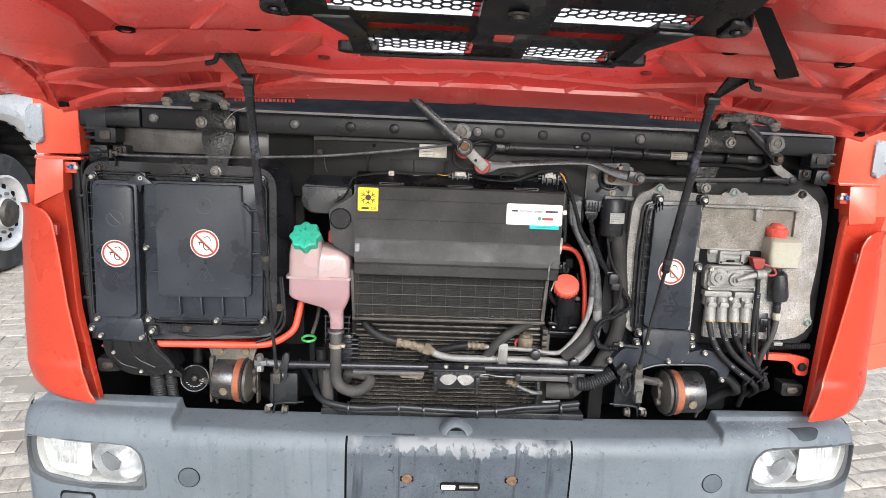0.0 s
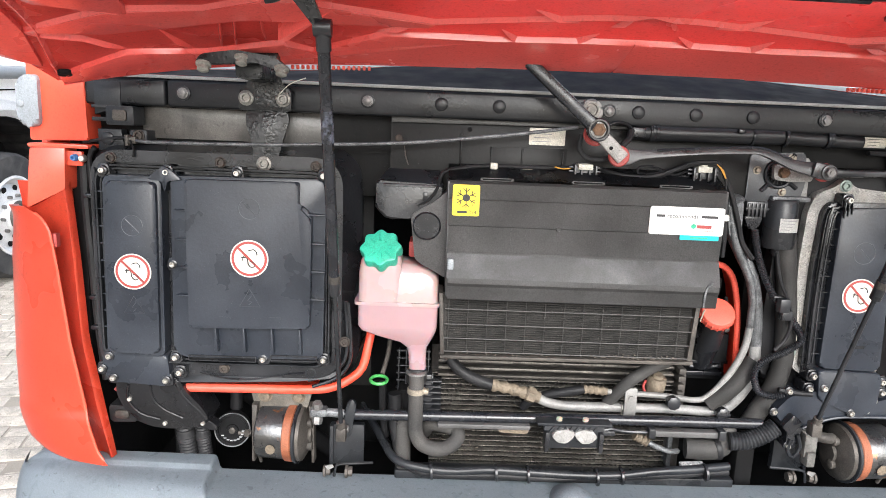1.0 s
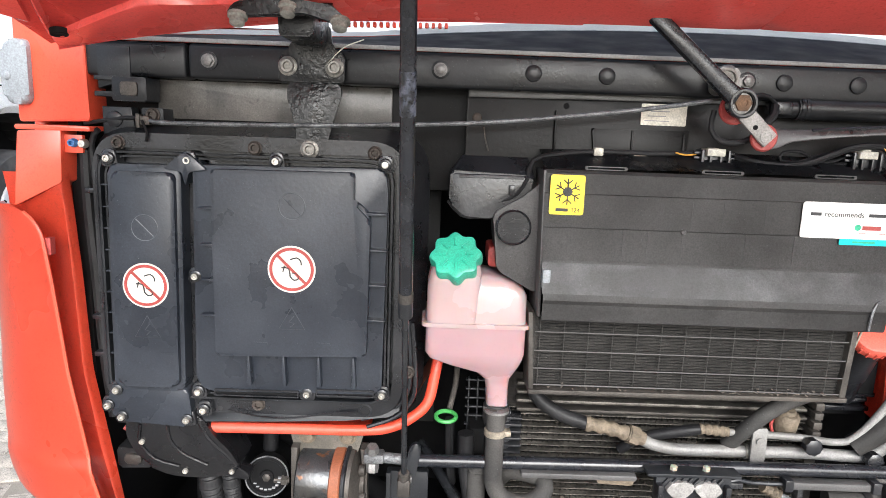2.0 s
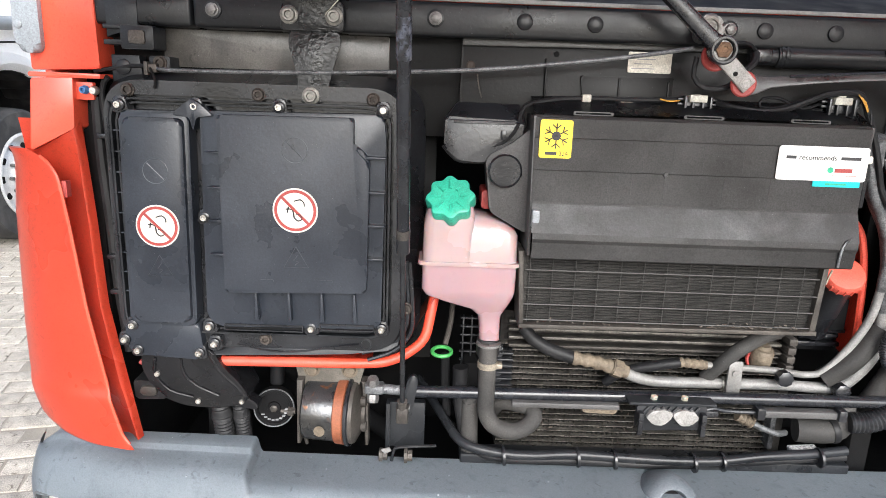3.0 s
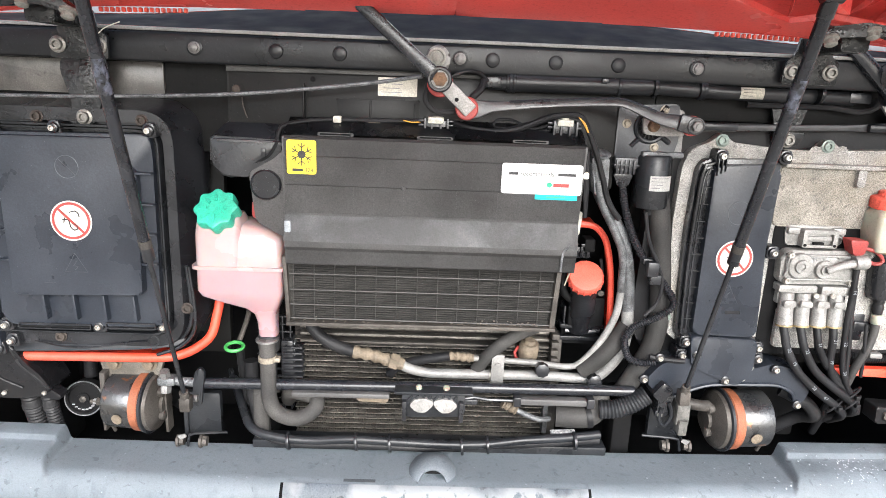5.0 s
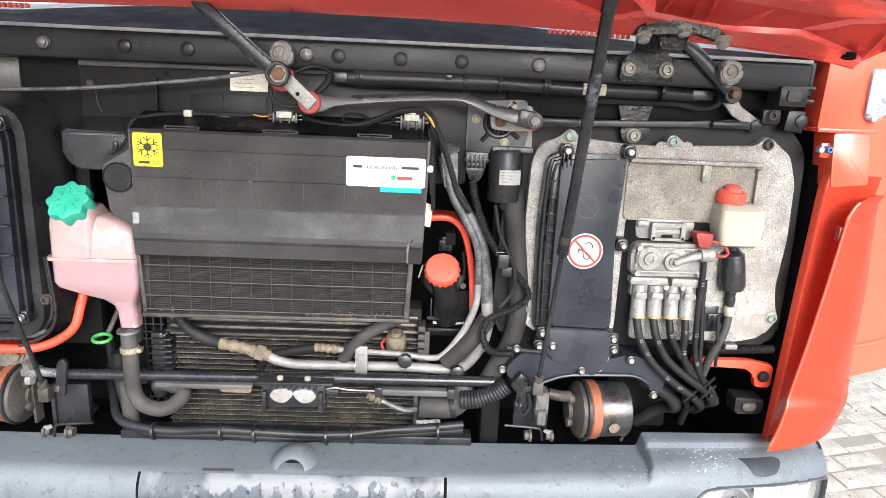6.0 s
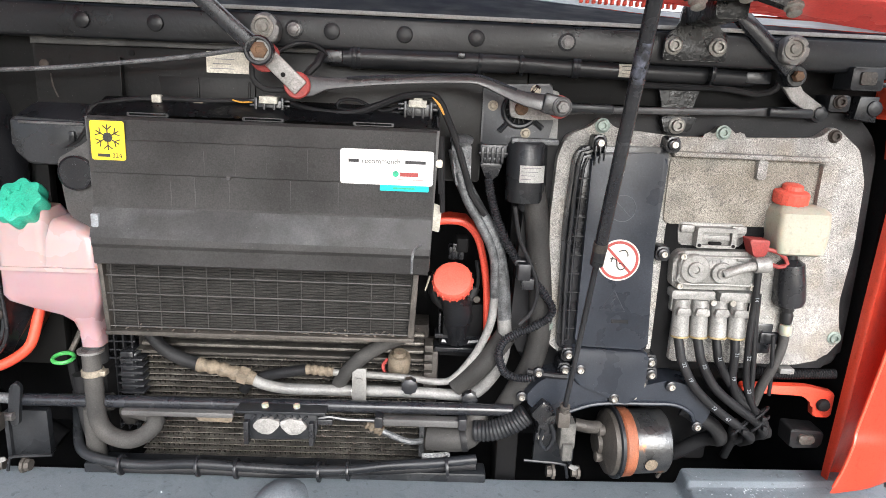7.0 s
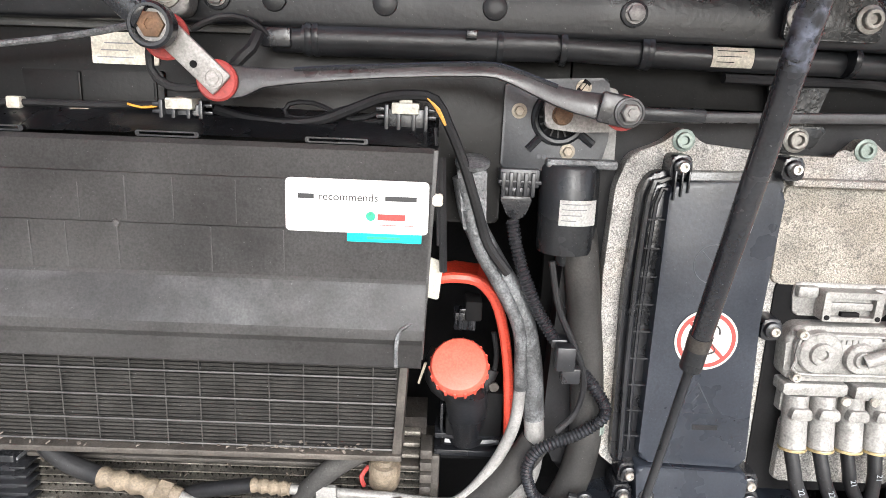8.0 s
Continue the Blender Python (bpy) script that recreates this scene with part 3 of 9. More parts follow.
# the inner edges of the posts' lower panels, (height, distance from the middle), and the panels above them
POST_EDGE = {-1: ((1.063, 0.916), (1.307, 0.957), (1.457, 0.964), (1.558, 0.971), (1.62, 0.977)), 1: ((1.063, 0.935), (1.387, 0.948), (1.591, 0.957), (1.62, 0.966))}
POST_MID = {-1: [(-1.036, 1.670), (-0.973, 1.674), (-0.977, 1.597), (-1.048, 1.560)], 1: [(0.958, 1.684), (1.024, 1.689), (1.038, 1.594), (0.969, 1.587)]}

# ---- the red corner posts and side deflectors ----
for s, dx in ((-1, -0.010), (1, -0.014)):
    g = lambda p: [((x + dx) * s, z) for x, z in p]
    post = thing("corner_post", ((1.0 + dx) * s, 0.0, 1.1), "red painted corner post beside the engine bay", "corner post", "corner posts")
    back = lambda x, z: 0.0 + max(0, abs(x) - 0.985) ** 2 * 6
    part("upper_panel", prism(g(rounded([(0.946, 1.686), (1.072, 1.682), (1.072, 1.86), (0.950, 1.86)], 0.006)), back, lambda x, z: 0.09, 0.004), M_RED, post)
    part("ledge", prism(g(rect(0.940, 1.048, 1.672 + 0.007 * (s + 1), 1.679 + 0.007 * (s + 1), 0.002)), -0.014, 0.06, 0.002), M_RED, post)
    part("middle_panel", prism(rounded(POST_MID[s], 0.003), -0.012, 0.05, 0.004), M_RED, post)
    part("catch_tab", prism(g(rect(0.958, 0.992, 1.640, 1.666, 0.002)), -0.002, 0.006, 0.001), M_RED, post)
    wide = lambda z, v, s=s: min(1.075, 0.975 + 0.5 * v) - table(POST_EDGE[s], z) - 0.012 * min(1, max(0, (v - 0.80) / 0.12))
    def post_fn(u, v, s=s):
        z = 1.066 + 0.544 * v
        y = -0.010 + 0.026 * min(1, max(0, u - 0.06) / 0.4) * min(1, (1 - v) / 0.2) + 0.016 * (max(0, 0.06 - u) / 0.06) ** 2
        return ((table(POST_EDGE[s], z) + wide(z, v) * u) * s, y, z)
    part("lower_panel", sheet(post_fn, [0, 0.015, 0.03, 0.045, 0.06, 0.10, 0.2, 0.36, 0.56, 0.8, 1.0], [i / 30 for i in range(31)], 0.004), M_RED, post)
    for z in (1.42, 1.30, 1.185):
        part("panel_bump", lathe([(0.010, -0.004), (0.008, 0.002), (0.004, 0.004), (0.002, 0.0045)], ((table(POST_EDGE[s], z) + 0.020) * s, 0.004, z), (0, -1, 0), 16), M_RED, post)
    piece("bolt", shared("bolt", head_bm(0.0055, 0.010, 1.2), M_BLUE), post, ((0.968 + dx) * s, -0.006, 1.655), label="blue plastic plug")
    part("bolt_washer", lathe([(0.007, 0), (0.007, 0.006), (0.005, 0.010)], ((0.956 + dx) * s, 0.0, 1.654), seg=12), M_ZINC, post)
    wing = thing("side_deflector", ((1.0 + dx) * s, -0.04, 1.1), "curved red plastic side deflector panel", "deflector", "side deflectors")

    us = [i / 20 for i in range(21)]
    vs = [i / 72 for i in range(73)]

    def wing_fn(u, v, s=s, dx=dx):
        """u: from the inner edge outwards, v: upwards; the outer edge bows back round the corner."""
        z0, z1, out, inn = WING[s]
        v = v * v * (3 - 2 * v) * 0.3 + v * 0.7
        z = z0 + (z1 - z0) * v
        inner, outer = table(inn, z), table(out, z)
        lip = 0.007 / (1 + math.exp((v - 0.20) * 110))
        y = -0.052 + 0.057 * u ** 3.0 * min(1, (outer - inner) / 0.09) - lip
        return ((inner + (outer - inner) * u) * s, y, z)
    part("panel", sheet(wing_fn, us, vs, 0.004), M_RED, wing)
    part("edge_bead", tube([wing_fn(0.004, 0.03 + 0.94 * i / 40) for i in range(41)], 0.0028, 6, 0.02), M_RED, wing)
    part("top_return", sheet(lambda u, v, s=s: (wing_fn(u, 1)[0], wing_fn(u, 1)[1] + 0.03 * v, wing_fn(u, 1)[2] - 0.004 * v), us, [0, 0.5, 1], 0.003), M_RED, wing)
    cx = (0.978 if s < 0 else 0.978)
    # added block: its dark red paints a notch in the deflector's edge
    part("clip", prism([(x * s, z) for x, z in rect(cx, cx + 0.009, 1.495, 1.520, 0.001)], -0.048, -0.036, 0.001), M_DULLRED, wing, "small dark red block standing in for a notch")
    lamp = thing("marker_lamp", ((1.06 + dx) * s, 0.0, 1.75), "pale grey side marker housing on the cab corner", "marker lamp", "marker lamps")
    part("housing", prism(g(rounded([(1.040, 1.708), (1.076, 1.706), (1.081, 1.740), (1.079, 1.797), (1.040, 1.803)], 0.014, 6)), 0.014, 0.07, 0.010, 4), M_LIGHTGREY, lamp)
    part("boss", lathe([(0.007, 0), (0.0065, 0.003), (0.005, 0.004)], ((1.072 + dx) * s, 0.016, 1.748), seg=14), M_LIGHTGREY, lamp)

# ---- bumper ----
def bump_y(x):
    """The bumper's face, bowed back towards its ends."""
    a = abs(x + 0.02)
    return -0.085 + 0.025 * (a / 1.0) ** 2 + 1.0 * max(0, a - 0.86) ** 2 + 14 * max(0, a - 1.05) ** 2


def bump_pt(u, v):
    """u: along; v: 0 at the back of the top, 1 at the rounded edge, up to 2 at the foot."""
    a = abs(u + 0.02)
    shift = 0.0 if v < 0.62 else 0.022 * min(1, (v - 0.62) / 0.38)
    rise = 0.030 / (1 + math.exp(-(a - 0.695 + shift) * 620))
    yf = bump_y(u)
    top = 1.030 + rise + 0.012 * max(0, a - 0.4) - 1.8 * max(0, a - 0.98) ** 2
    yb = 0.045 + 0.35 * max(0, a - 0.98)
    rise_f = 1.0 - min(1, v) * 0.35
    if v <= 0.62:
        y = yb + (yf + 0.035 - yb) * v / 0.62
        z = top - 0.010 * v - 0.075 * (max(0, a - 1.03) / 0.1) ** 2 * (1 - v / 0.62) - rise * (0.26 * min(1, max(0, v - 0.26) / 0.05) + 0.19 * (v / 0.62) ** 3)
    elif v <= 1:
        q = (v - 0.62) / 0.38 * math.pi / 2
        y = yf + 0.035 - 0.035 * math.sin(q)
        z = top - 0.0062 - rise * (0.45 + 0.55 * math.sin(q)) - 0.045 * (1 - math.cos(q))
    else:
        y = yf + (v - 1) * 0.03
        z = top - 0.0512 - rise - (v - 1) * 0.48
    return (u, y, z)


LAMP_OUT = [(0.779, 0.866), (0.781, 0.935), (0.788, 0.962), (0.808, 0.981), (0.86, 0.987), (0.95, 0.988), (1.080, 0.980), (1.087, 0.945), (1.084, 0.908), (1.068, 0.880), (1.014, 0.867), (0.893, 0.865)]
LENS_OUT = [(0.785, 0.900), (0.786, 0.935), (0.793, 0.961), (0.812, 0.978), (0.86, 0.984), (0.95, 0.985), (1.062, 0.978), (1.066, 0.945), (1.060, 0.912), (1.040, 0.880), (0.932, 0.872), (0.81, 0.871)]


def inside(poly, x, z):
    hit = False
    for i in range(len(poly)):
        (x0, z0), (x1, z1) = poly[i - 1], poly[i]
        if (z0 > z) != (z1 > z) and x < (x1 - x0) * (z - z0) / (z1 - z0) + x0:
            hit = not hit
    return hit


M_LAMPRIM = mat("dark_grey_lamp_rim", (0.075, 0.080, 0.084), 0.4, vary=0.2)


def lamp_poly(s, out=LAMP_OUT):
    """The lamp's outline on one side."""
    return [(-x, z) for x, z in out] if s < 0 else [(x - 0.030 - 0.04 * max(0, x - 0.95), z + 0.024) for x, z in out]


bumper = thing("bumper", (0, -0.02, 0.6), "weathered blue-grey plastic front bumper with rain drops", "bumper", move=(0.004, -0.025, 0), size=(1.010, 1, 1))
xs = sorted({round(-1.150 + i * 0.010, 4) for i in range(227)} | {round(c + i * 0.0025, 4) for c in (-0.755, 0.635) for i in range(33)} | {round(c + i * 0.003, 4) for c in (-1.10, 0.735) for i in range(115)})
vs = [0, 0.15, 0.255, 0.265, 0.305, 0.315, 0.4, 0.5, 0.56, 0.62] + [0.62 + 0.38 * i / 8 for i in range(1, 9)] + [1 + i / 170 for i in range(1, 55)] + [1 + i / 44 for i in range(15, 45)]
polys = {s: lamp_poly(s) for s in (-1, 1)}
part("shell", sheet(bump_pt, xs, vs, 0.004, lambda u, v: v > 0.72 and any(inside(polys[s], u, bump_pt(u, v)[2]) for s in (-1, 1))), M_BUMPER, bumper)
for x, z in ((-0.667, 0.902), (0.648, 0.914)):
    part("round_plug", lathe([(0.0245, -0.01), (0.0245, 0.001), (0.0235, 0.0022), (0.021, 0.0026)], (x, bump_y(x) + 0.0022, z), seg=32), mat("slate_plug_plastic", (0.055, 0.066, 0.078), 0.55, vary=0.15), bumper)
    part("plug_gap", lathe([(0.0265, -0.01), (0.0265, 0.0)], (x, bump_y(x) + 0.0020, z), seg=32), M_VOID, bumper)
TOW_AX = (0, -0.88, 0.47)
TOW = (-0.010, -0.038, 1.008)
part("front_tow_boss", lathe([(0.054, -0.040), (0.051, -0.010), (0.046, 0.006), (0.038, 0.017), (0.029, 0.0235), (0.0255, 0.0245), (0.0238, 0.022), (0.0235, -0.012)], TOW, TOW_AX, seg=40), mat("worn_slate_collar", (0.105, 0.120, 0.134), 0.55, vary=0.25, scale=18, streak=0.4, specks=0.3), bumper, "moulded collar round the towing eye opening")
part("tow_hole", lathe([(0.0233, -0.010), (0.0233, 0.004), (0.022, 0.0045)], TOW, TOW_AX, seg=28), M_VOID, bumper, "dark towing eye opening")
part("tow_pin", lathe([(0.0175, 0.0), (0.0175, 0.011), (0.015, 0.013), (0.006, 0.0125)], (TOW[0], TOW[1], TOW[2] - 0.007), TOW_AX, seg=24), M_LIGHTGREY, bumper, "pale pin inside the towing eye opening")
part("top_slot", sheet(lambda u, v: Vector(bump_pt(u, v)) + Vector((0, -0.0008, 0.0012)), [-0.172 + 0.0058 * i for i in range(11)], [0.655, 0.67, 0.685, 0.70], 0.0006), mat("dark_slot_plastic", (0.07, 0.08, 0.09), 0.5, vary=0.15), bumper, "shallow dark slot in the bumper top")
drops = random.Random(11)
bm = bmesh.new()
for k in range(215):
    u, v = drops.choice((drops.uniform(-1.0, 1.0), drops.uniform(0.6, 1.0))), drops.uniform(0.05, 1.25)
    if k > 130:
        u, v = drops.gauss(0.80, 0.035), drops.uniform(0.28, 0.74)
    p, q = Vector(bump_pt(u, v)), Vector(bump_pt(u, v + 0.02))
    n = Vector((0, -(q - p).z, (q - p).y)).normalized() * -1
    n = n if n.z > 0 or v > 1 else -n
    if -0.29 < u < 0.285 and v > 0.68 or n.length < 0.5:
        continue
    r = drops.uniform(0.0008, 0.0019)
    join(bm, lathe([(r, -0.0003), (r * 0.8, r * 0.35), (r * 0.3, r * 0.55)], p, n, 8))
tagged(part("water_drops", bm, mat("water_drop", (0.34, 0.37, 0.40), 0.08, vary=0.0, bump=0.0), bumper), kind="stuff")
part("wet_patch", sheet(lambda a, b: Vector(bump_pt(0.850 + 0.022 * b + (0.072 + 0.004 * math.sin(5 * b) - 0.020 * b ** 4) * a, 0.55 + (0.24 - 0.02 * (2 * a - 1) ** 2) * b)) + Vector((0, -0.0008, 0.0012)), [i / 12 for i in range(13)], [i / 12 for i in range(13)], 0.0005), mat("wet_slate_plastic", (0.075, 0.086, 0.098), 0.22, vary=0.2, scale=20, bump=0.1), bumper, "dark wet patch on the bumper top")
plate = thing("bumper_cover_plate", (0, -0.09, 0.7), "scuffed grey bumper centre cover with flaking paint", "cover plate", move=(0.004, -0.025, 0), size=(1.010, 1, 1))


def plate_pt(u, v, w=0.0, off=0.006):
    """A skin just proud of the bumper's own face."""
    x = -0.2785 + 0.553 * u
    p = bump_pt(x, 0.74 - w + (1.15 + w) * v)
    k = min(1, v * 5)
    return (x + (u - 0.5) * 2 * w, p[1] - off * (0.6 + 0.4 * k), p[2] + off * 0.8 * (1 - k))


PLATE_U, PLATE_V = [i / 24 for i in range(25)], [i / 60 for i in range(16)] + [0.25 + 0.05 * i for i in range(1, 16)]
part("seam", sheet(lambda u, v: plate_pt(u, v, 0.006, 0.0025), PLATE_U, PLATE_V, 0.002), M_VOID, plate)
part("plate", sheet(plate_pt, PLATE_U, PLATE_V, 0.003), M_STEPLATE, plate)
for x in (-0.130, 0.130):
    part("bolt_hole", lathe([(0.014, 0), (0.014, 0.003), (0.009, 0.004)], (x, bump_y(x) - 0.004, 0.921), seg=6), M_RUSTNUT, plate, "rusty bolt in the cover plate")
    part("bolt_recess", prism(rect(x - 0.017, x + 0.016, 0.914, 0.926, 0.003), bump_y(x) - 0.0065, bump_y(x), 0.001), M_VOID, plate)
part("handle_slot", prism(rect(-0.048, 0.052, 0.893, 0.912, 0.008), bump_y(0) - 0.0085, bump_y(0), 0.001), M_VOID, plate, "dark slot in the cover plate")
part("data_tag", prism(rect(-0.044, -0.010, 0.896, 0.908, 0.002), bump_y(0) - 0.0105, bump_y(0), 0.001), M_CREAM, plate, "small pale tag with worn print")
for k in range(2):
    part("tag_print", box(-0.041, -0.012 + 0.004 * k, bump_y(0) - 0.0112, bump_y(0) - 0.0104, 0.8975 + 0.006 * k, 0.900 + 0.006 * k, 0), M_INKGREY, plate)
part("handle", tube([(0.0, bump_y(0) - 0.012, 0.905), (0.045, bump_y(0) - 0.012, 0.905)], 0.0045, sharp=True), M_STEEL, plate)

for s in (-1, 1):
    p = polys[s]
    cx, cz = sum(q[0] for q in p) / len(p), sum(q[1] for q in p) / len(p)
    hl = thing("headlight", (cx, -0.06, cz), "clear glass headlight with silver reflectors in a dark frame", "headlight", "headlights", move=(0.004 + 0.010 * cx, -0.025, 0), size=(1.010, 1, 1))
    sh = lambda k: rounded([(cx + (x - cx) * k, cz + (z - cz) * k) for x, z in p], 0.012)

    def on(poly, dy):
        return [(x, bump_y(x) + dy, z) for x, z in poly]

    def skirt(loops):
        bm = bmesh.new()
        rows = [[bm.verts.new(q) for q in l] for l in loops]
        k = len(rows[0])
        for a, b in zip(rows, rows[1:]):
            for i in range(k):
                bm.faces.new((a[i], a[(i + 1) % k], b[(i + 1) % k], b[i]))
        return bm
    gl = lamp_poly(s, LENS_OUT)
    gx, gz = sum(q[0] for q in gl) / len(gl), sum(q[1] for q in gl) / len(gl)
    sl = lambda k: rounded([(gx + (x - gx) * k, gz + (z - gz) * k) for x, z in gl], 0.012)
    part("frame", skirt([on(sh(1.045), 0.010), on(sh(1.035), -0.0015), on(sh(1.010), -0.002), on(sh(1.0), 0.003), on(sh(0.99), 0.014), on(sl(1.02), 0.016), on(sl(1.0), 0.020), on(sl(0.985), 0.05)]), M_LAMPRIM, hl, "dark grey lamp surround")
    bm = skirt([on(sl(1.0), 0.018), on(sl(0.97), 0.05), on(sl(0.88), 0.085), on(sl(0.5), 0.092)])
    bm.faces.new([v for v in bm.verts][-len(sl(1)):])
    part("reflector_tub", bm, M_BEZEL, hl)
    wx, wz = gx + 0.066 * s, gz + 0.002
    bowl = [[(wx + (x - wx) * k, bump_y(x) + dy, wz + (z - wz) * k) for x, z in rounded([(wx - 0.066 * s, wz - 0.050), (wx + 0.040 * s, wz - 0.046), (wx + 0.060 * s, wz - 0.010), (wx + 0.066 * s, wz + 0.046), (wx - 0.066 * s, wz + 0.048)], 0.010, 1)] for k, dy in ((1.0, 0.024), (0.97, 0.024), (0.84, 0.050), (0.60, 0.066), (0.30, 0.070))]
    bm = skirt(bowl)
    bm.faces.new(bm.verts[:][-len(bowl[0]):])
    part("square_reflector", bm, M_BEZEL, hl, "pale faceted square reflector", 8)
    part("facet", loft([[(wx + x * s, bump_y(wx) + dy, wz + z) for x, z in ((-0.05, 0.034), (0.045, 0.034), (0.040, h), (-0.002, h - 0.014), (-0.050, h + 0.004))] for dy, h in ((0.050, 0.012), (0.064, -0.006))]), M_CHROME, hl)
    for ox, oz, r, tall in ((0.070, -0.002, 0.064, 0.82),):
        x = gx + ox * (-s)
        b = lathe([(0.014, -0.002), (r * 0.4, 0.002), (r * 0.7, 0.012), (r * 0.9, 0.030), (r, 0.046), (r * 1.03, 0.046), (r * 1.03, 0.0)], (x, bump_y(x) + 0.072, gz + oz), seg=36)
        for v in b.verts:
            v.co.z = gz + oz + (v.co.z - gz - oz) * tall
        part("reflector", b, M_CHROME, hl)
        part("bulb", lathe([(0.011, 0), (0.012, 0.016), (0.010, 0.026), (0.004, 0.030)], (x, bump_y(x) + 0.070, gz + oz), seg=14), M_BEZEL if ox > 0 else M_CHROME, hl)
    part("bulb_shield", prism(rounded([(gx + 0.01 * s, gz - 0.035), (gx - 0.025 * s, gz - 0.042), (gx - 0.060 * s, gz - 0.036), (gx - 0.066 * s, gz - 0.012), (gx - 0.030 * s, gz + 0.010), (gx + 0.006 * s, gz - 0.016)], 0.003), lambda x, z: bump_y(x) + 0.045, lambda x, z: bump_y(x) + 0.050, 0.001), M_LAMPRIM, hl, "dark grey bulb shield")
    for q in range(7):
        x = gx + (0.095 - 0.008 * q) * s
        part("lens_flute", box(x - 0.0015, x + 0.0015, bump_y(x) + 0.040, bump_y(x) + 0.046, gz - 0.028, gz + 0.035, 0.0005), M_CHROME, hl)
    bm = bmesh.new()
    loop = on(sl(0.995), 0.014)
    mid = [bm.verts.new((gx + (x - gx) * 0.6, bump_y(gx + (x - gx) * 0.6) + 0.006, gz + (z - gz) * 0.6)) for x, y, z in loop]
    vv = [bm.verts.new(q) for q in loop]
    for i in range(len(vv)):
        bm.faces.new((mid[i], vv[i], vv[(i + 1) % len(vv)], mid[(i + 1) % len(vv)]))
    bm.faces.new(mid)
    lens = part("lens", bm, M_GLASS, hl)
    lens.visible_shadow = False
part("washer_cover", prism(rounded([(-0.995, 0.790), (-0.908, 0.790), (-0.908, 0.842), (-0.992, 0.838)], 0.012), lambda x, z: bump_y(x) + 0.004, lambda x, z: bump_y(x) + 0.03, 0.004), mat("dark_grey_cover_plastic", (0.07, 0.08, 0.09), 0.5, vary=0.2), bumper, "dark rectangular washer cover")
part("washer_gap", prism(rounded([(-1.000, 0.786), (-0.903, 0.786), (-0.903, 0.847), (-0.997, 0.843)], 0.014), lambda x, z: bump_y(x) + 0.0065, lambda x, z: bump_y(x) + 0.03, 0.0), M_VOID, bumper)

# ---- the open flap overhead ----
flap = thing("bonnet_flap", (0, -0.1, 1.83), "open red bonnet flap with ribbed underside", "bonnet flap")


def flap_z(y):
    """Height of the flap's inner skin over the distance from its rear edge."""
    d = -y
    pts = ((0.04, 1.847), (0.12, 1.868), (0.29, 1.9125), (0.42, 1.936), (0.60, 1.975), (0.90, 2.045))
    for (a, za), (b, zb) in zip(pts, pts[1:]):
        if d <= b:
            return za + (zb - za) * max(-0.2, (d - a) / (b - a))
    return pts[-1][1]


def flap_pt(x, y):
    a = abs(x + 0.015)
    drop = 0.040 * (a / 0.95) ** 3 + 0.5 * max(0, a - 0.92) ** 1.5
    drop += 0.020 * (max(0, -x - 0.55) / 0.4) ** 1.5
    return (x, y, flap_z(y) - drop)


GRILLES = [(-0.271, -0.045, -0.632, -0.582), (0.068, 0.283, -0.626, -0.574), (-0.218, -0.042, -0.468, -0.400), (0.052, 0.203, -0.460, -0.392)]


def flap_edge(y):
    """Half the flap's width; its sides stand wider in front of the rear corners."""
    k = min(1, max(0, (-y - 0.165) / 0.05))
    return 0.952 + 0.050 * k * k * (3 - 2 * k) + 0.10 * max(0, -y - 0.22)


fu = [-1 + 2 * i / 172 for i in range(173)]
fy = [-0.05 - 0.85 * i / 100 for i in range(101)]
part("inner_skin", sheet(lambda u, v: flap_pt(u * flap_edge(v) - 0.004, v), fu, fy, -0.004, lambda u, v: any(a < u * flap_edge(v) < b and c < v < d + 0.058 for a, b, c, d in GRILLES)), M_REDIN, flap)
part("outer_skin", sheet(lambda u, v: (u * flap_edge(v), v, flap_pt(u * flap_edge(v), v)[2] + 0.045 - 0.04 * max(0, (v + 0.12) / 0.07)), fu[::4], fy[::4], -0.003, lambda u, v: abs(u) < 0.36 and -0.72 < v < -0.12), M_RED, flap)
# ---- air intake housing with its two covers ----
housing = thing("intake_housing", (-0.69, 0.03, 1.23), "black moulded air intake housing with two screwed covers", "housing", move=(0.001, -0.012, 0.001))
out = rounded([(-0.950, 1.225), (-0.440, 1.225), (-0.440, 1.690), (-0.950, 1.690)], 0.075, 8)
mid = rounded([(-0.932, 1.245), (-0.470, 1.245), (-0.470, 1.672), (-0.932, 1.672)], 0.060, 8)
inn = rounded([(-0.922, 1.268), (-0.487, 1.268), (-0.487, 1.650), (-0.922, 1.650)], 0.040, 8)


def loops(*rows):
    bm = bmesh.new()
    vv = [[bm.verts.new((x, y, z)) for x, z in p] for p, y in rows]
    k = len(vv[0])
    for a, b in zip(vv, vv[1:]):
        for i in range(k):
            bm.faces.new((a[i], a[(i + 1) % k], b[(i + 1) % k], b[i]))
    bm.faces.new(vv[-1])
    return bm


part("tub", loops((out, 0.09), (out, 0.045), (mid, 0.002), (mid, 0.000), (inn, 0.000), (inn, 0.012)), M_PLASTIC, housing)
for k, (a, b) in enumerate(((-0.012, 0.004), (-0.006, 0.004))):
    q = 0.006 * k
    part("seal_lip", ring(rounded([(-0.918 + q, 1.272 + q), (-0.491 - q, 1.272 + q), (-0.491 - q, 1.646 - q), (-0.918 + q, 1.646 - q)], 0.036, 8), rounded([(-0.915 + q, 1.275 + q), (-0.494 - q, 1.275 + q), (-0.494 - q, 1.643 - q), (-0.915 + q, 1.643 - q)], 0.034, 8), a, 0.012), M_BLACK, housing)
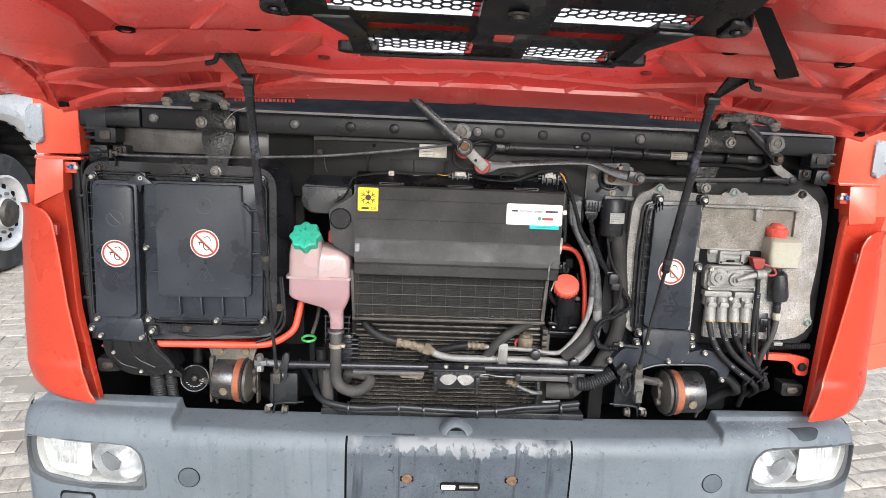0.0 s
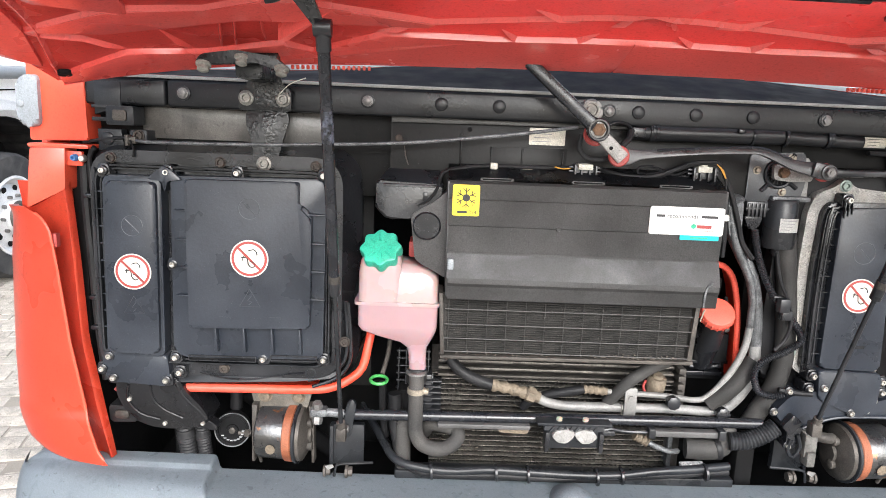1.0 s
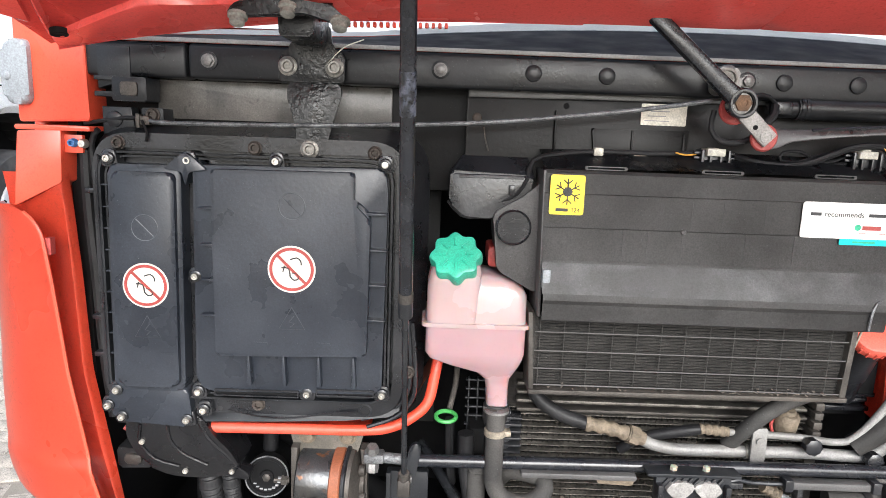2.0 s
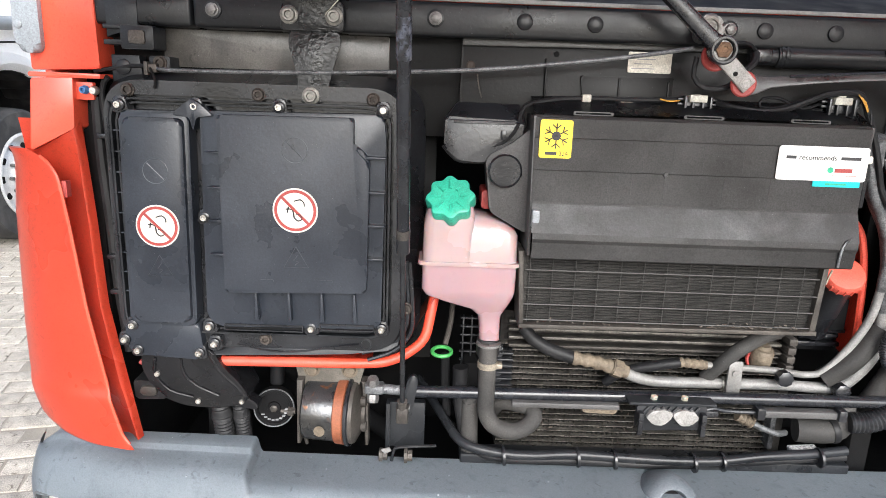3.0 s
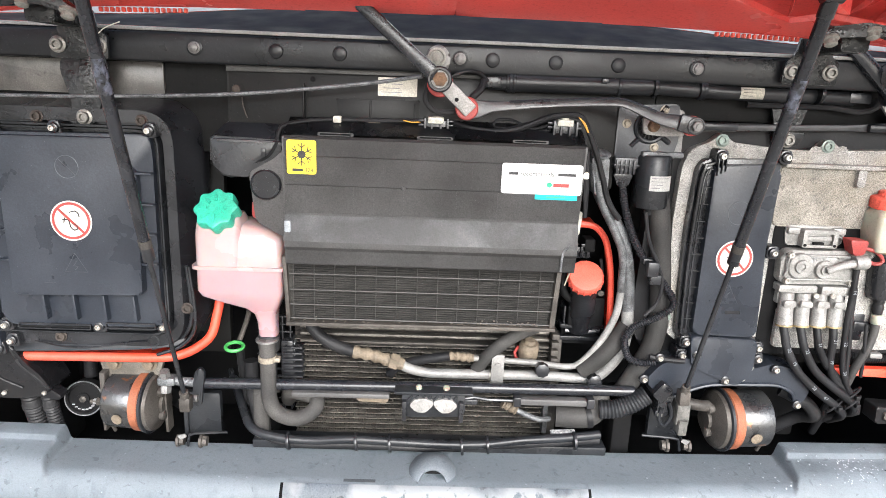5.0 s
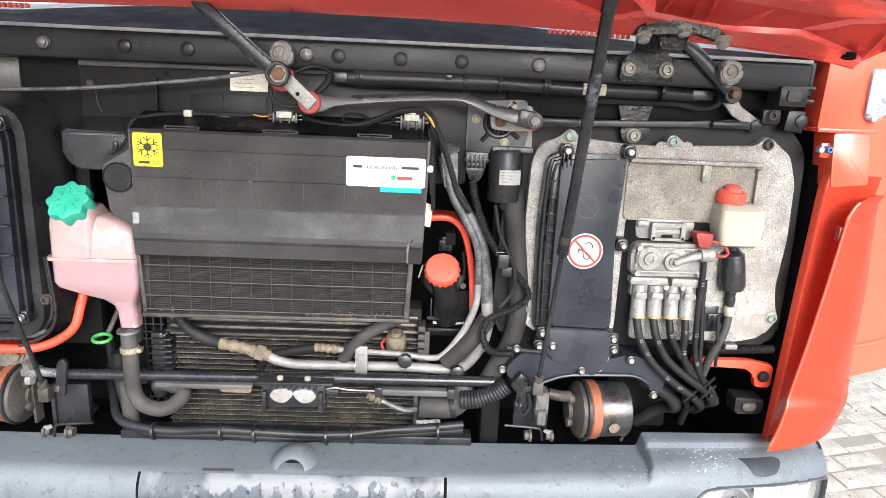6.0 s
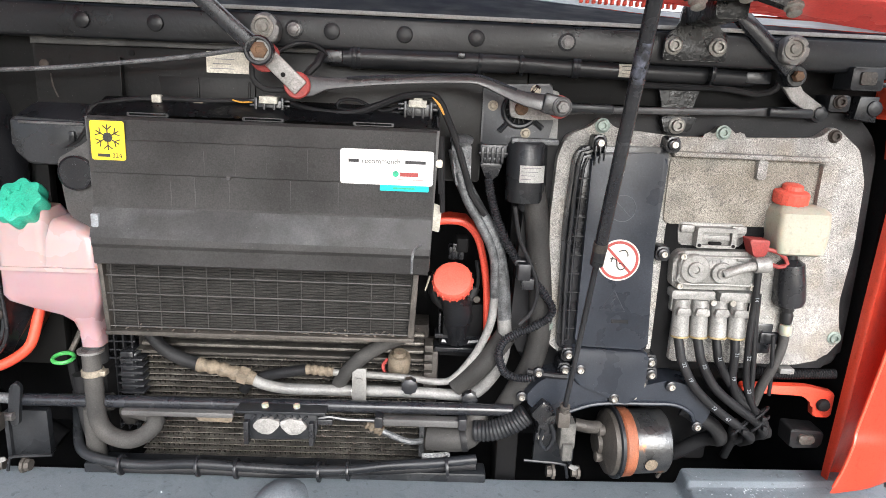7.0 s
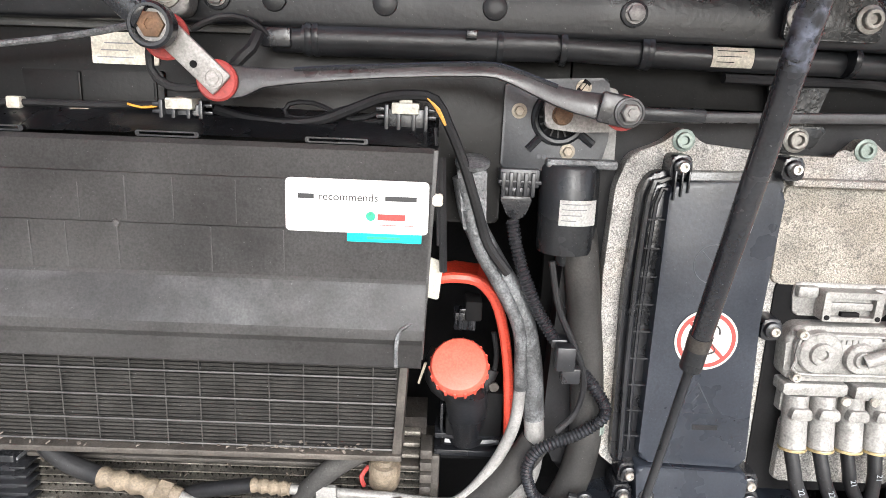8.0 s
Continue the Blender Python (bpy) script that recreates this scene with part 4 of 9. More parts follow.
small = part("small_cover", join(prism(rounded([(-0.906, 1.286), (-0.799, 1.286), (-0.795, 1.628), (-0.900, 1.628)], 0.014, 5), -0.020, 0.010, 0.004, 3), prism(rounded([(-0.897, 1.296), (-0.805, 1.296), (-0.802, 1.618), (-0.892, 1.618)], 0.012, 5), -0.030, -0.015, 0.006, 3)), M_COVER, housing)
large = part("large_cover", join(prism(rounded([(-0.782, 1.300), (-0.760, 1.288), (-0.502, 1.292), (-0.498, 1.60), (-0.502, 1.634), (-0.778, 1.630)], 0.012, 5), -0.020, 0.010, 0.004, 3), prism(rounded([(-0.745, 1.352), (-0.524, 1.358), (-0.521, 1.560), (-0.545, 1.585), (-0.545, 1.628), (-0.747, 1.626)], 0.006, 4), -0.040, -0.015, 0.005, 3)), M_COVER, housing)
part("cover_shelf", prism(rounded([(-0.545, 1.360), (-0.524, 1.360), (-0.521, 1.570), (-0.545, 1.590)], 0.012), -0.032, -0.015, 0.004), M_COVER, housing)
for i in range(4):
    x = -0.700 + 0.052 * i
    part("cover_rib", prism([(x - 0.002, 1.306), (x + 0.005, 1.306), (x + 0.002, 1.353), (x - 0.001, 1.353)], -0.034, -0.018, 0.001), M_COVER, housing)
for z in (1.570, 1.517, 1.465, 1.412):
    part("cover_rib", prism([(-0.768, z - 0.0006), (-0.744, z - 0.003), (-0.744, z + 0.0015), (-0.768, z + 0.0008)], -0.034, -0.018, 0.0006), M_COVER, housing)
    part("cover_rib", prism([(-0.527, z - 0.003), (-0.497, z - 0.0012), (-0.497, z + 0.0008), (-0.527, z + 0.002)], -0.034, -0.018, 0.0006), M_COVER, housing)
for i in range(9):
    z = 1.34 + 0.032 * i
    part("side_rib", box(-0.922, -0.903, -0.010, 0.008, z - 0.001, z + 0.001, 0), M_COVER, housing)
part("side_rail", tube([(-0.921, -0.008, 1.29), (-0.921, -0.008, 1.61), (-0.912, -0.008, 1.628), (-0.89, -0.008, 1.640)], 0.003, 6), M_PLASTIC, housing)
for x, z in ((-0.899, 1.635), (-0.785, 1.636), (-0.659, 1.639), (-0.503, 1.640), (-0.904, 1.285), (-0.780, 1.287), (-0.615, 1.289), (-0.501, 1.291), (-0.779, 1.467), (-0.918, 1.260), (-0.773, 1.257), (-0.898, 1.242), (-0.799, 1.240)):
    part("screw_lug", prism(rounded([(x - 0.013, z - 0.012), (x + 0.013, z - 0.012), (x + 0.009, z + 0.013), (x - 0.009, z + 0.013)], 0.006), -0.016, 0.006, 0.002), M_PLASTIC, housing)
    screw(housing, x, -0.016, z)
part("brace_lug", prism(rounded([(-0.8185, 1.6235), (-0.800, 1.640), (-0.7877, 1.647), (-0.775, 1.640), (-0.757, 1.6235), (-0.782, 1.620), (-0.7875, 1.600), (-0.793, 1.620)], 0.003), -0.024, 0.004, 0.002), M_COVER, housing)
for a, b, z in ((-0.7545, -0.6268, 1.2885), (-0.6011, -0.5124, 1.293)):
    slot = part("slot_frame", ring(rect(a, b, z - 0.0055, z + 0.0055, 0.002), rect(a + 0.002, b - 0.002, z - 0.0035, z + 0.0035, 0.001), -0.024, 0.0), M_PLASTIC, housing)
    part("slot_floor", box(a + 0.0015, b - 0.0015, -0.0195, -0.0165, z - 0.004, z + 0.004, 0), M_VOID, slot, "deep black slot")
for x, z in ((-0.892, 1.657), (-0.694, 1.656), (-0.520, 1.655), (-0.694, 1.261), (-0.463, 1.322)):
    piece("bolt", BOLT_BROWN, housing, (x, 0.001, z))
part("groove_line", tube([(-0.855, -0.003, 1.690), (-0.848, -0.004, 1.672), (-0.850, -0.004, 1.66)], 0.002, 6), M_VOID, housing)

M_LEDGE = mat("dusty_grey_ledge_plastic", (0.014, 0.015, 0.017), 0.40, vary=0.4, scale=22, dust=0.6, dust_color=(0.045, 0.045, 0.047), specks=0.3, Specular_IOR_Level=0.22)
part("lower_ledge", prism(rounded([(-0.786, 1.231), (-0.776, 1.252), (-0.750, 1.262), (-0.700, 1.257), (-0.600, 1.260), (-0.494, 1.268), (-0.470, 1.258), (-0.490, 1.2455), (-0.560, 1.2385), (-0.672, 1.2340)], 0.006), lambda x, z: -0.008 + (z - 1.224) * 0.45, 0.03, 0.003), M_LEDGE, housing, "dusty grey lower ledge of the housing")
for k, (q, y) in enumerate(((0.0, 0.020), (0.010, 0.010), (0.020, 0.004))):
    part("corner_wall", tube([(-0.470 + q * 0.6, y, 1.40), (-0.466 + q * 0.7, y, 1.33), (-0.474 + q, y, 1.285 - q * 0.3), (-0.500 + q, y, 1.258 - q * 0.6), (-0.545 + q, y, 1.247 - q)], 0.0035, 8), M_LEDGE if k == 1 else M_PLASTIC, housing)
part("ledge_boss", lathe([(0.011, 0), (0.011, 0.004), (0.008, 0.0045), (0.007, 0.002), (0.003, 0.003)], (-0.528, 0.004, 1.256), seg=18), M_LEDGE, housing)
part("ledge_seam", tube([(-0.740, -0.004, 1.252), (-0.690, -0.006, 1.243), (-0.640, -0.006, 1.243), (-0.580, -0.004, 1.252), (-0.540, -0.003, 1.256)], 0.0014, 6), M_PLASTIC, housing)


def emboss_ring(parent, x, y, z, r, material):
    part("embossed_mark", join(tube([(x + r * math.cos(a), y, z + r * math.sin(a)) for a in (i * math.pi / 10 for i in range(21))], 0.0010, 5, sharp=True), tube([(x - r * 0.65, y, z + r * 0.65), (x + r * 0.65, y, z - r * 0.65)], 0.0010, 5, sharp=True)), material, parent)


def emboss_triangle(parent, x, y, z, r, material):
    p = [(x + r * math.sin(a), y, z + r * math.cos(a)) for a in (0, 2.094, 4.189, 0)]
    bolt = [(x + 0.003, y, z + r * 0.42), (x - 0.004, y, z), (x + 0.004, y, z - 0.002), (x - 0.002, y, z - r * 0.35)]
    part("embossed_mark", join(tube(p, 0.0010, 5, sharp=True), tube(bolt, 0.0010, 5, sharp=True)), material, parent)


M_MARK = mat("worn_raised_plastic", (0.040, 0.044, 0.051), 0.4, vary=0.2)
emboss_ring(housing, -0.846, -0.0294, 1.538, 0.019, M_MARK)
emboss_triangle(housing, -0.848, -0.0294, 1.385, 0.022, M_MARK)
emboss_ring(housing, -0.632, -0.0394, 1.578, 0.019, M_MARK)
emboss_triangle(housing, -0.633, -0.0394, 1.408, 0.022, M_MARK)
for x, y, z in ((-0.679, -0.0404, 1.374), (-0.587, -0.0404, 1.376), (-0.821, -0.0304, 1.348)):
    part("embossed_bar", box(x - 0.010, x + 0.010, y - 0.0002, y + 0.0004, z - 0.0018, z + 0.0018, 0), M_COVER, housing)
# the duct that runs down from the small cover
duct = thing("intake_duct", (-0.85, 0.0, 1.15), "black moulded intake duct under the small cover", "duct", move=(0.004, -0.008, 0.003))
part("neck", prism(rounded([(-0.922, 1.250), (-0.918, 1.290), (-0.800, 1.288), (-0.795, 1.245), (-0.800, 1.225), (-0.905, 1.232)], 0.008), -0.022, 0.03, 0.005, 3), M_COVER, duct)
part("body", prism(rounded([(-0.900, 1.245), (-0.906, 1.200), (-0.884, 1.150), (-0.842, 1.130), (-0.800, 1.127), (-0.745, 1.134), (-0.728, 1.146), (-0.742, 1.176), (-0.768, 1.205), (-0.788, 1.245)], 0.016), lambda x, z: -0.012 + 0.12 * (1.24 - z), 0.07, 0.008, 3), M_DUCT, duct)
part("ear", prism(rounded([(-0.748, 1.158), (-0.716, 1.134), (-0.718, 1.124), (-0.752, 1.130)], 0.005), 0.004, 0.03, 0.003), M_DUCT, duct)
part("rib", tube([(-0.792, -0.008, 1.235), (-0.776, -0.006, 1.200), (-0.752, -0.001, 1.172), (-0.735, 0.002, 1.150)], 0.004, 8), M_DUCT, duct)
for p in (((-0.880, 1.222), (-0.884, 1.190), (-0.862, 1.160), (-0.825, 1.148)), ((-0.838, 1.222), (-0.836, 1.196), (-0.818, 1.172), (-0.780, 1.152))):
    part("rib", tube([(x, -0.0125 + 0.12 * (1.24 - z), z) for x, z in p], 0.0028, 8), M_DUCT, duct)
for x0, r in ((-0.791, 0.017), (-0.757, 0.013)):
    part("outlet", tube([(x0, 0.03, 1.140), (x0 + 0.002, 0.035, 1.10), (x0 + 0.004, 0.05, 1.03)], lambda u, r=r: r * (1.1 if 0.3 < u < 0.42 else 1.0), 14, 0.008, 0.0010, 0.007), M_RUBBER, duct)
SCREW_SMALL = shared("screw", head_bm(0.0042, 0.004, 1.1), M_ZINC)
for x, z in ((-0.880, 1.191), (-0.816, 1.140), (-0.742, 1.142)):
    piece("screw", SCREW_SMALL, duct, (x, -0.012 + 0.12 * (1.24 - z) - 0.001, z))
piece("slot", shared("slot", box(-0.0035, 0.0035, -0.0006, 0.002, -0.002, 0.002, 0), M_DIRTSTEEL), duct, (-0.805, -0.0035, 1.178))


def no_touch_sticker(x, y, z, r, move, label):
    st = thing("warning_sticker", (x, y, z), label, "sticker", "warning stickers", move=move)
    part("disc", lathe([(r, 0), (r, 0.0006)], (x, y, z), seg=40), M_STICK, st)
    circle = lambda q: [(x + q * math.cos(a), z + q * math.sin(a)) for a in (2 * math.pi * i / 40 for i in range(40))]
    part("red_ring", ring(circle(r * 0.93), circle(r * 0.80), y - 0.0011, y - 0.0005), M_INKRED, st)
    c = math.sqrt(0.5)
    k, h = r * 0.82, r * 0.060
    part("pictogram", join(tube([(x + r * a, y - 0.0008, z + r * b) for a, b in ((-0.05, 0.42), (0.22, 0.50), (0.38, 0.36), (0.40, 0.20))], 0.0010, 6), tube([(x + r * a, y - 0.0008, z + r * b) for a, b in ((-0.42, 0.06), (-0.12, 0.04), (-0.06, -0.30), (0.12, -0.46), (0.30, -0.36), (0.22, -0.18), (0.02, -0.14))], 0.0011, 6), tube([(x + r * a, y - 0.0008, z + r * b) for a, b in ((-0.36, -0.10), (-0.30, 0.16))], 0.0010, 6)), M_INK, st)
    part("red_slash", prism([(x - (k + h) * c, z + (k - h) * c), (x - (k - h) * c, z + (k + h) * c), (x + (k + h) * c, z - (k - h) * c), (x + (k - h) * c, z - (k + h) * c)], y - 0.0016, y - 0.0010, 0), M_INKRED, st)
    return st


no_touch_sticker(-0.8475, -0.0308, 1.453, 0.0335, (0.001, -0.012, 0.001), "round white sticker with a red prohibition ring on the small cover")
no_touch_sticker(-0.6325, -0.0408, 1.487, 0.0345, (0.001, -0.012, 0.001), "round white sticker with a red prohibition ring on the large cover")

# red body flange that shows under and beside the housing
flange = thing("body_flange", (-0.6, 0.02, 1.21), "red painted body flange edge under the intake housing", "body flange")
part("edge", tube([(-0.80, 0.0, 1.2145), (-0.66, 0.0, 1.2165), (-0.53, 0.0, 1.2185), (-0.485, 0.004, 1.224), (-0.452, 0.010, 1.240), (-0.4300, 0.016, 1.262), (-0.4210, 0.026, 1.300), (-0.415, 0.036, 1.335)], 0.0088, 10, flat=1.0), M_REDSEAL, flange)
part("web", sheet(lambda u, v: (u, 0.006 + 0.10 * v, 1.2135 + 0.008 * v), [-0.80, -0.7, -0.6, -0.52], [0, 0.5, 1], 0.003), M_REDSEAL, flange)
part("corner_web", sheet(lambda u, v: (-0.47 + 0.055 * u, 0.022 + 0.12 * v, 1.236 + 0.095 * u), [0, 0.25, 0.5, 0.75, 1], [0, 1], 0.003), mat("brown_primer", (0.20, 0.065, 0.04), 0.6), flange)

# ---- coolant expansion tank ----
tank = thing("expansion_tank", (-0.35, -0.01, 1.27), "milky plastic coolant tank with pink coolant and green cap", "coolant tank", move=(-0.006, 0.028, -0.003))
part("body", stack([(1.272, -0.3315, -0.2975, -0.035, 0.0), (1.300, -0.333, -0.2985, -0.037, 0.002), (1.318, -0.337, -0.298, -0.042, 0.006), (1.332, -0.352, -0.292, -0.050, 0.012), (1.345, -0.395, -0.286, -0.056, 0.03), (1.356, -0.424, -0.282, -0.060, 0.05), (1.366, -0.4305, -0.2800, -0.062, 0.055), (1.409, -0.4305, -0.2795, -0.062, 0.055)], 0.012), M_TANK, tank)
part("seam_flange", stack([(1.408, -0.437, -0.2745, -0.068, 0.06), (1.414, -0.437, -0.2745, -0.068, 0.06)], 0.014), M_TANKTOP, tank, "welded seam rim round the tank")
part("upper_body", join(stack([(1.413, -0.4300, -0.2795, -0.062, 0.055), (1.456, -0.4295, -0.2800, -0.060, 0.05), (1.464, -0.4290, -0.2850, -0.058, 0.045), (1.474, -0.428, -0.300, -0.055, 0.04), (1.482, -0.424, -0.322, -0.050, 0.035), (1.486, -0.415, -0.338, -0.042, 0.03)], 0.016)), M_TANKTOP, tank)
part("neck_column", stack([(1.413, -0.4305, -0.352, -0.066, 0.03), (1.470, -0.4300, -0.350, -0.066, 0.02), (1.490, -0.4265, -0.350, -0.066, 0.012), (1.503, -0.420, -0.353, -0.062, 0.0)], 0.018), M_TANKTOP, tank)
cap_axis = Vector((-0.08, -0.72, 0.60)).normalized()
part("filler_neck", lathe([(0.028, -0.02), (0.028, 0.02)], (-0.387, -0.034, 1.495), cap_axis, 24), M_TANKTOP, tank)
part("cap", join(lathe([(0.0335, 0.008), (0.036, 0.012), (0.0365, 0.030), (0.035, 0.036), (0.030, 0.038), (0.010, 0.036)], (-0.387, -0.034, 1.495), cap_axis, 64, 8, 0.085)), M_GREEN, tank, "green eight-lobed screw cap")
for k in range(8):
    a = math.pi / 4 * k
    q = Vector((0, 0, 1)).rotation_difference(cap_axis).to_matrix()
    c = Vector((-0.387, -0.034, 1.495))
    part("cap_rib", tube([c + q @ Vector((0.014 * math.cos(a), 0.014 * math.sin(a), 0.0375)), c + q @ Vector((0.0345 * math.cos(a), 0.0345 * math.sin(a), 0.035))], 0.0028, 6, sharp=True), M_GREEN, tank)
part("hose_collar", lathe([(0.0185, 0), (0.0198, 0.003), (0.0198, 0.028), (0.0185, 0.031)], (-0.3155, -0.018, 1.240), (0, 0, 1), 20), M_RUBBER, tank)
hose = thing("tank_hose", (-0.31, -0.02, 1.10), "dusty black coolant hose bent under the tank", "hose", move=(-0.006, 0.014, 0.003))
part("hose", tube([(-0.3155, -0.018, 1.262), (-0.3155, -0.018, 1.225), (-0.315, -0.018, 1.17), (-0.3135, -0.018, 1.135), (-0.300, -0.018, 1.110), (-0.270, -0.018, 1.099), (-0.245, -0.016, 1.105), (-0.228, -0.005, 1.118), (-0.232, 0.012, 1.128), (-0.262, 0.02, 1.134), (-0.285, 0.03, 1.130), (-0.295, 0.06, 1.10)], 0.0148, 16, 0.007), M_HOSE, hose)
part("clamp", join(lathe([(0.0165, 0), (0.0175, 0.001), (0.0175, 0.010), (0.0165, 0.011)], (-0.3155, -0.018, 1.217), (0, 0, 1), 22), box(-0.302, -0.291, -0.028, -0.012, 1.218, 1.227, 0.002)), M_TAN, hose, "tarnished steel band clamp")
part("upper_clamp", lathe([(0.0208, 0), (0.0208, 0.004)], (-0.3155, -0.018, 1.258), (0, 0, 1), 20), M_STEEL, hose)
dip = thing("dipstick_handle", (-0.39, 0.04, 1.23), "bright green ring pull of a dipstick", "dipstick", move=(-0.009, 0.011, -0.006))
part("ring", tube([(-0.390 + 0.017 * math.cos(a), 0.04 + 0.014 * math.sin(a), 1.229 + 0.0035 * math.sin(a)) for a in (i * math.pi / 10 for i in range(21))], 0.0036, 8, sharp=True), M_NEON, dip)
part("stem", tube([(-0.384, 0.055, 1.236), (-0.375, 0.08, 1.27), (-0.372, 0.10, 1.30)], 0.005, 8), M_DIRTSTEEL, dip)
part("lower_stem", tube([(-0.383, 0.052, 1.22), (-0.381, 0.06, 1.16), (-0.375, 0.075, 1.09)], 0.008, 8), M_RUBBER, dip)

# ---- coolers ----
pack = thing("cooler_shroud", (-0.02, -0.02, 1.43), "dusty dark grey plastic shroud over the cooler pack", "shroud", move=(-0.004, 0, 0))
PROFILE = [(-0.044, 1.6445), (-0.050, 1.640), (-0.0505, 1.612), (-0.0525, 1.611), (-0.0530, 1.564), (-0.0515, 1.5625), (-0.0530, 1.516), (-0.0545, 1.513), (-0.072, 1.470), (-0.0735, 1.461), (-0.0700, 1.455), (-0.0690, 1.431), (-0.0660, 1.429)]


def shroud_x(v, left):
    z = PROFILE[v][1]
    k = (1.645 - z) / 0.215
    return -0.2705 + 0.004 * k if left else 0.2325 - 0.005 * k


def shroud_pt(u, v):
    y, z = PROFILE[v]
    x = shroud_x(v, True) * (1 - u) + shroud_x(v, False) * u
    return (x, y, z)


part("front_panel", sheet(shroud_pt, [i / 30 for i in range(31)], list(range(len(PROFILE))), 0.004), M_SHROUD, pack, angle=20)
# paler skin over the upward fold: sky light painted in, along with scuffs
part("scuffed_band", sheet(lambda u, v: (-0.2690 + 0.4985 * u, -0.0549 - 0.0165 * v - 0.0006, 1.5125 - 0.0420 * v), [i / 20 for i in range(21)], [0, 0.5, 1], 0.0004), M_BAND, pack, "scuffed fold of the shroud, painted paler for sky light")
for x in (-0.105, -0.06, -0.015, 0.045, 0.14):
    part("mould_line", box(x - 0.0005, x + 0.0005, -0.0533, -0.052, 1.566, 1.608 if x > -0.1 else 1.60, 0), M_SHROUD, pack)
for x in (-0.155, -0.12, -0.07, 0.02, 0.09):
    part("mould_line", box(x - 0.0005, x + 0.0005, -0.0532, -0.051, 1.518, 1.561, 0), M_SHROUD, pack)
part("rivet", lathe([(0.004, 0), (0.003, 0.002)], (-0.070, -0.0525, 1.5625), seg=10), M_SHROUD, pack)
part("left_side", prism([(-0.2695, 1.43), (-0.2655, 1.43), (-0.2695, 1.643), (-0.2735, 1.643)], -0.049, 0.05, 0.001), M_SHROUD, pack)
part("right_side", prism([(0.2175, 1.43), (0.2290, 1.43), (0.237, 1.643), (0.2305, 1.643)], -0.047, 0.05, 0.001), M_SHROUD, pack)
part("left_clip", box(-0.2685, -0.2570, -0.0665, -0.054, 1.4765, 1.504, 0.002), M_LIGHTGREY, pack, "pale tape on the shroud edge")
part("right_seam", tube([(0.2285, -0.058, 1.499), (0.2260, -0.062, 1.482), (0.2080, -0.0725, 1.472), (0.2030, -0.0735, 1.457), (0.2030, -0.071, 1.432)], 0.0022, 6), M_PIPEDIRT, pack)
part("top_panel", sheet(lambda u, v: (-0.272 + 0.508 * u, -0.044 + 0.062 * v, 1.6445 + 0.026 * v + 0.004 * math.sin(u * 3.1)), [i / 24 for i in range(25)], [0, 0.3, 0.6, 1], 0.003), M_PLASTIC, pack)
for x in (-0.185, -0.02, 0.14):
    part("slot", ring(rect(x - 0.030, x + 0.030, 1.6455, 1.651, 0.0025), rect(x - 0.026, x + 0.026, 1.647, 1.6495, 0.001), -0.045, -0.040), M_PLASTIC, pack)
part("edge_hose_right", tube([(0.240, -0.03, 1.635), (0.243, -0.035, 1.58), (0.246, -0.03, 1.52)], 0.004, 6), M_RUBBER, pack)

cond = thing("condenser", (-0.02, 0.0, 1.29), "dusty black condenser core behind a wire guard grid", "condenser", move=(-0.0148, -0.006, 0.0155), size=(0.958, 1, 0.9))
part("core", prism([(-0.267, 1.300), (0.222, 1.300), (0.228, 1.430), (-0.274, 1.430)], -0.018, 0.03, 0), mat("dusty_condenser_core", (0.021, 0.0198, 0.0182), 0.7, vary=0.5, scale=40, bump=1.0, dust=0.5, dust_color=(0.045, 0.042, 0.038), specks=0.4, grit=0.6, grain=0.3, Specular_IOR_Level=0.2), cond)
CFIN = shared("fin", box(-0.2415, 0.2415, -0.0018, 0.0018, -0.0006, 0.0006, 0), mat("black_fin", (0.017, 0.016, 0.0148), 0.7, vary=0.5, scale=60, specks=0.3, Specular_IOR_Level=0.2))
for i in range(27):
    piece("fin", CFIN, cond, (-0.0205, -0.0188, 1.3036 + 0.0048 * i))
part("frame_left", prism([(-0.274, 1.296), (-0.266, 1.296), (-0.273, 1.432), (-0.281, 1.432)], -0.030, 0.035, 0.002), M_DIRTSTEEL, cond)
part("frame_right", prism([(0.219, 1.293), (0.230, 1.293), (0.236, 1.432), (0.227, 1.432)], -0.030, 0.035, 0.002), M_DIRTSTEEL, cond)
part("frame_bottom", prism([(-0.274, 1.290), (0.231, 1.293), (0.231, 1.301), (-0.274, 1.298)], -0.034, 0.035, 0.002), M_DIRTSTEEL, cond)
WIREH = shared("wire", tube([(-0.268, 0, 0), (0.223, 0, 0)], 0.0015, 5, sharp=True), mat("dull_guard_wire", (0.038, 0.036, 0.034), 0.5, metal=0.3, vary=0.4, scale=50))
for z in (1.425, 1.3972, 1.3646, 1.3339, 1.305):
    piece("wire", WIREH, cond, (0, -0.0275, z))
WIREV = shared("wire", tube([(0, 0, 1.300 - 1.36), (0, 0, 1.431 - 1.36)], 0.0008, 5, sharp=True), WIREH.materials[0])
for i in range(13):
    piece("wire", WIREV, cond, (-0.2605 + 0.0381 * i, -0.0262, 1.36))

bm = bmesh.new()
rd = random.Random(21)
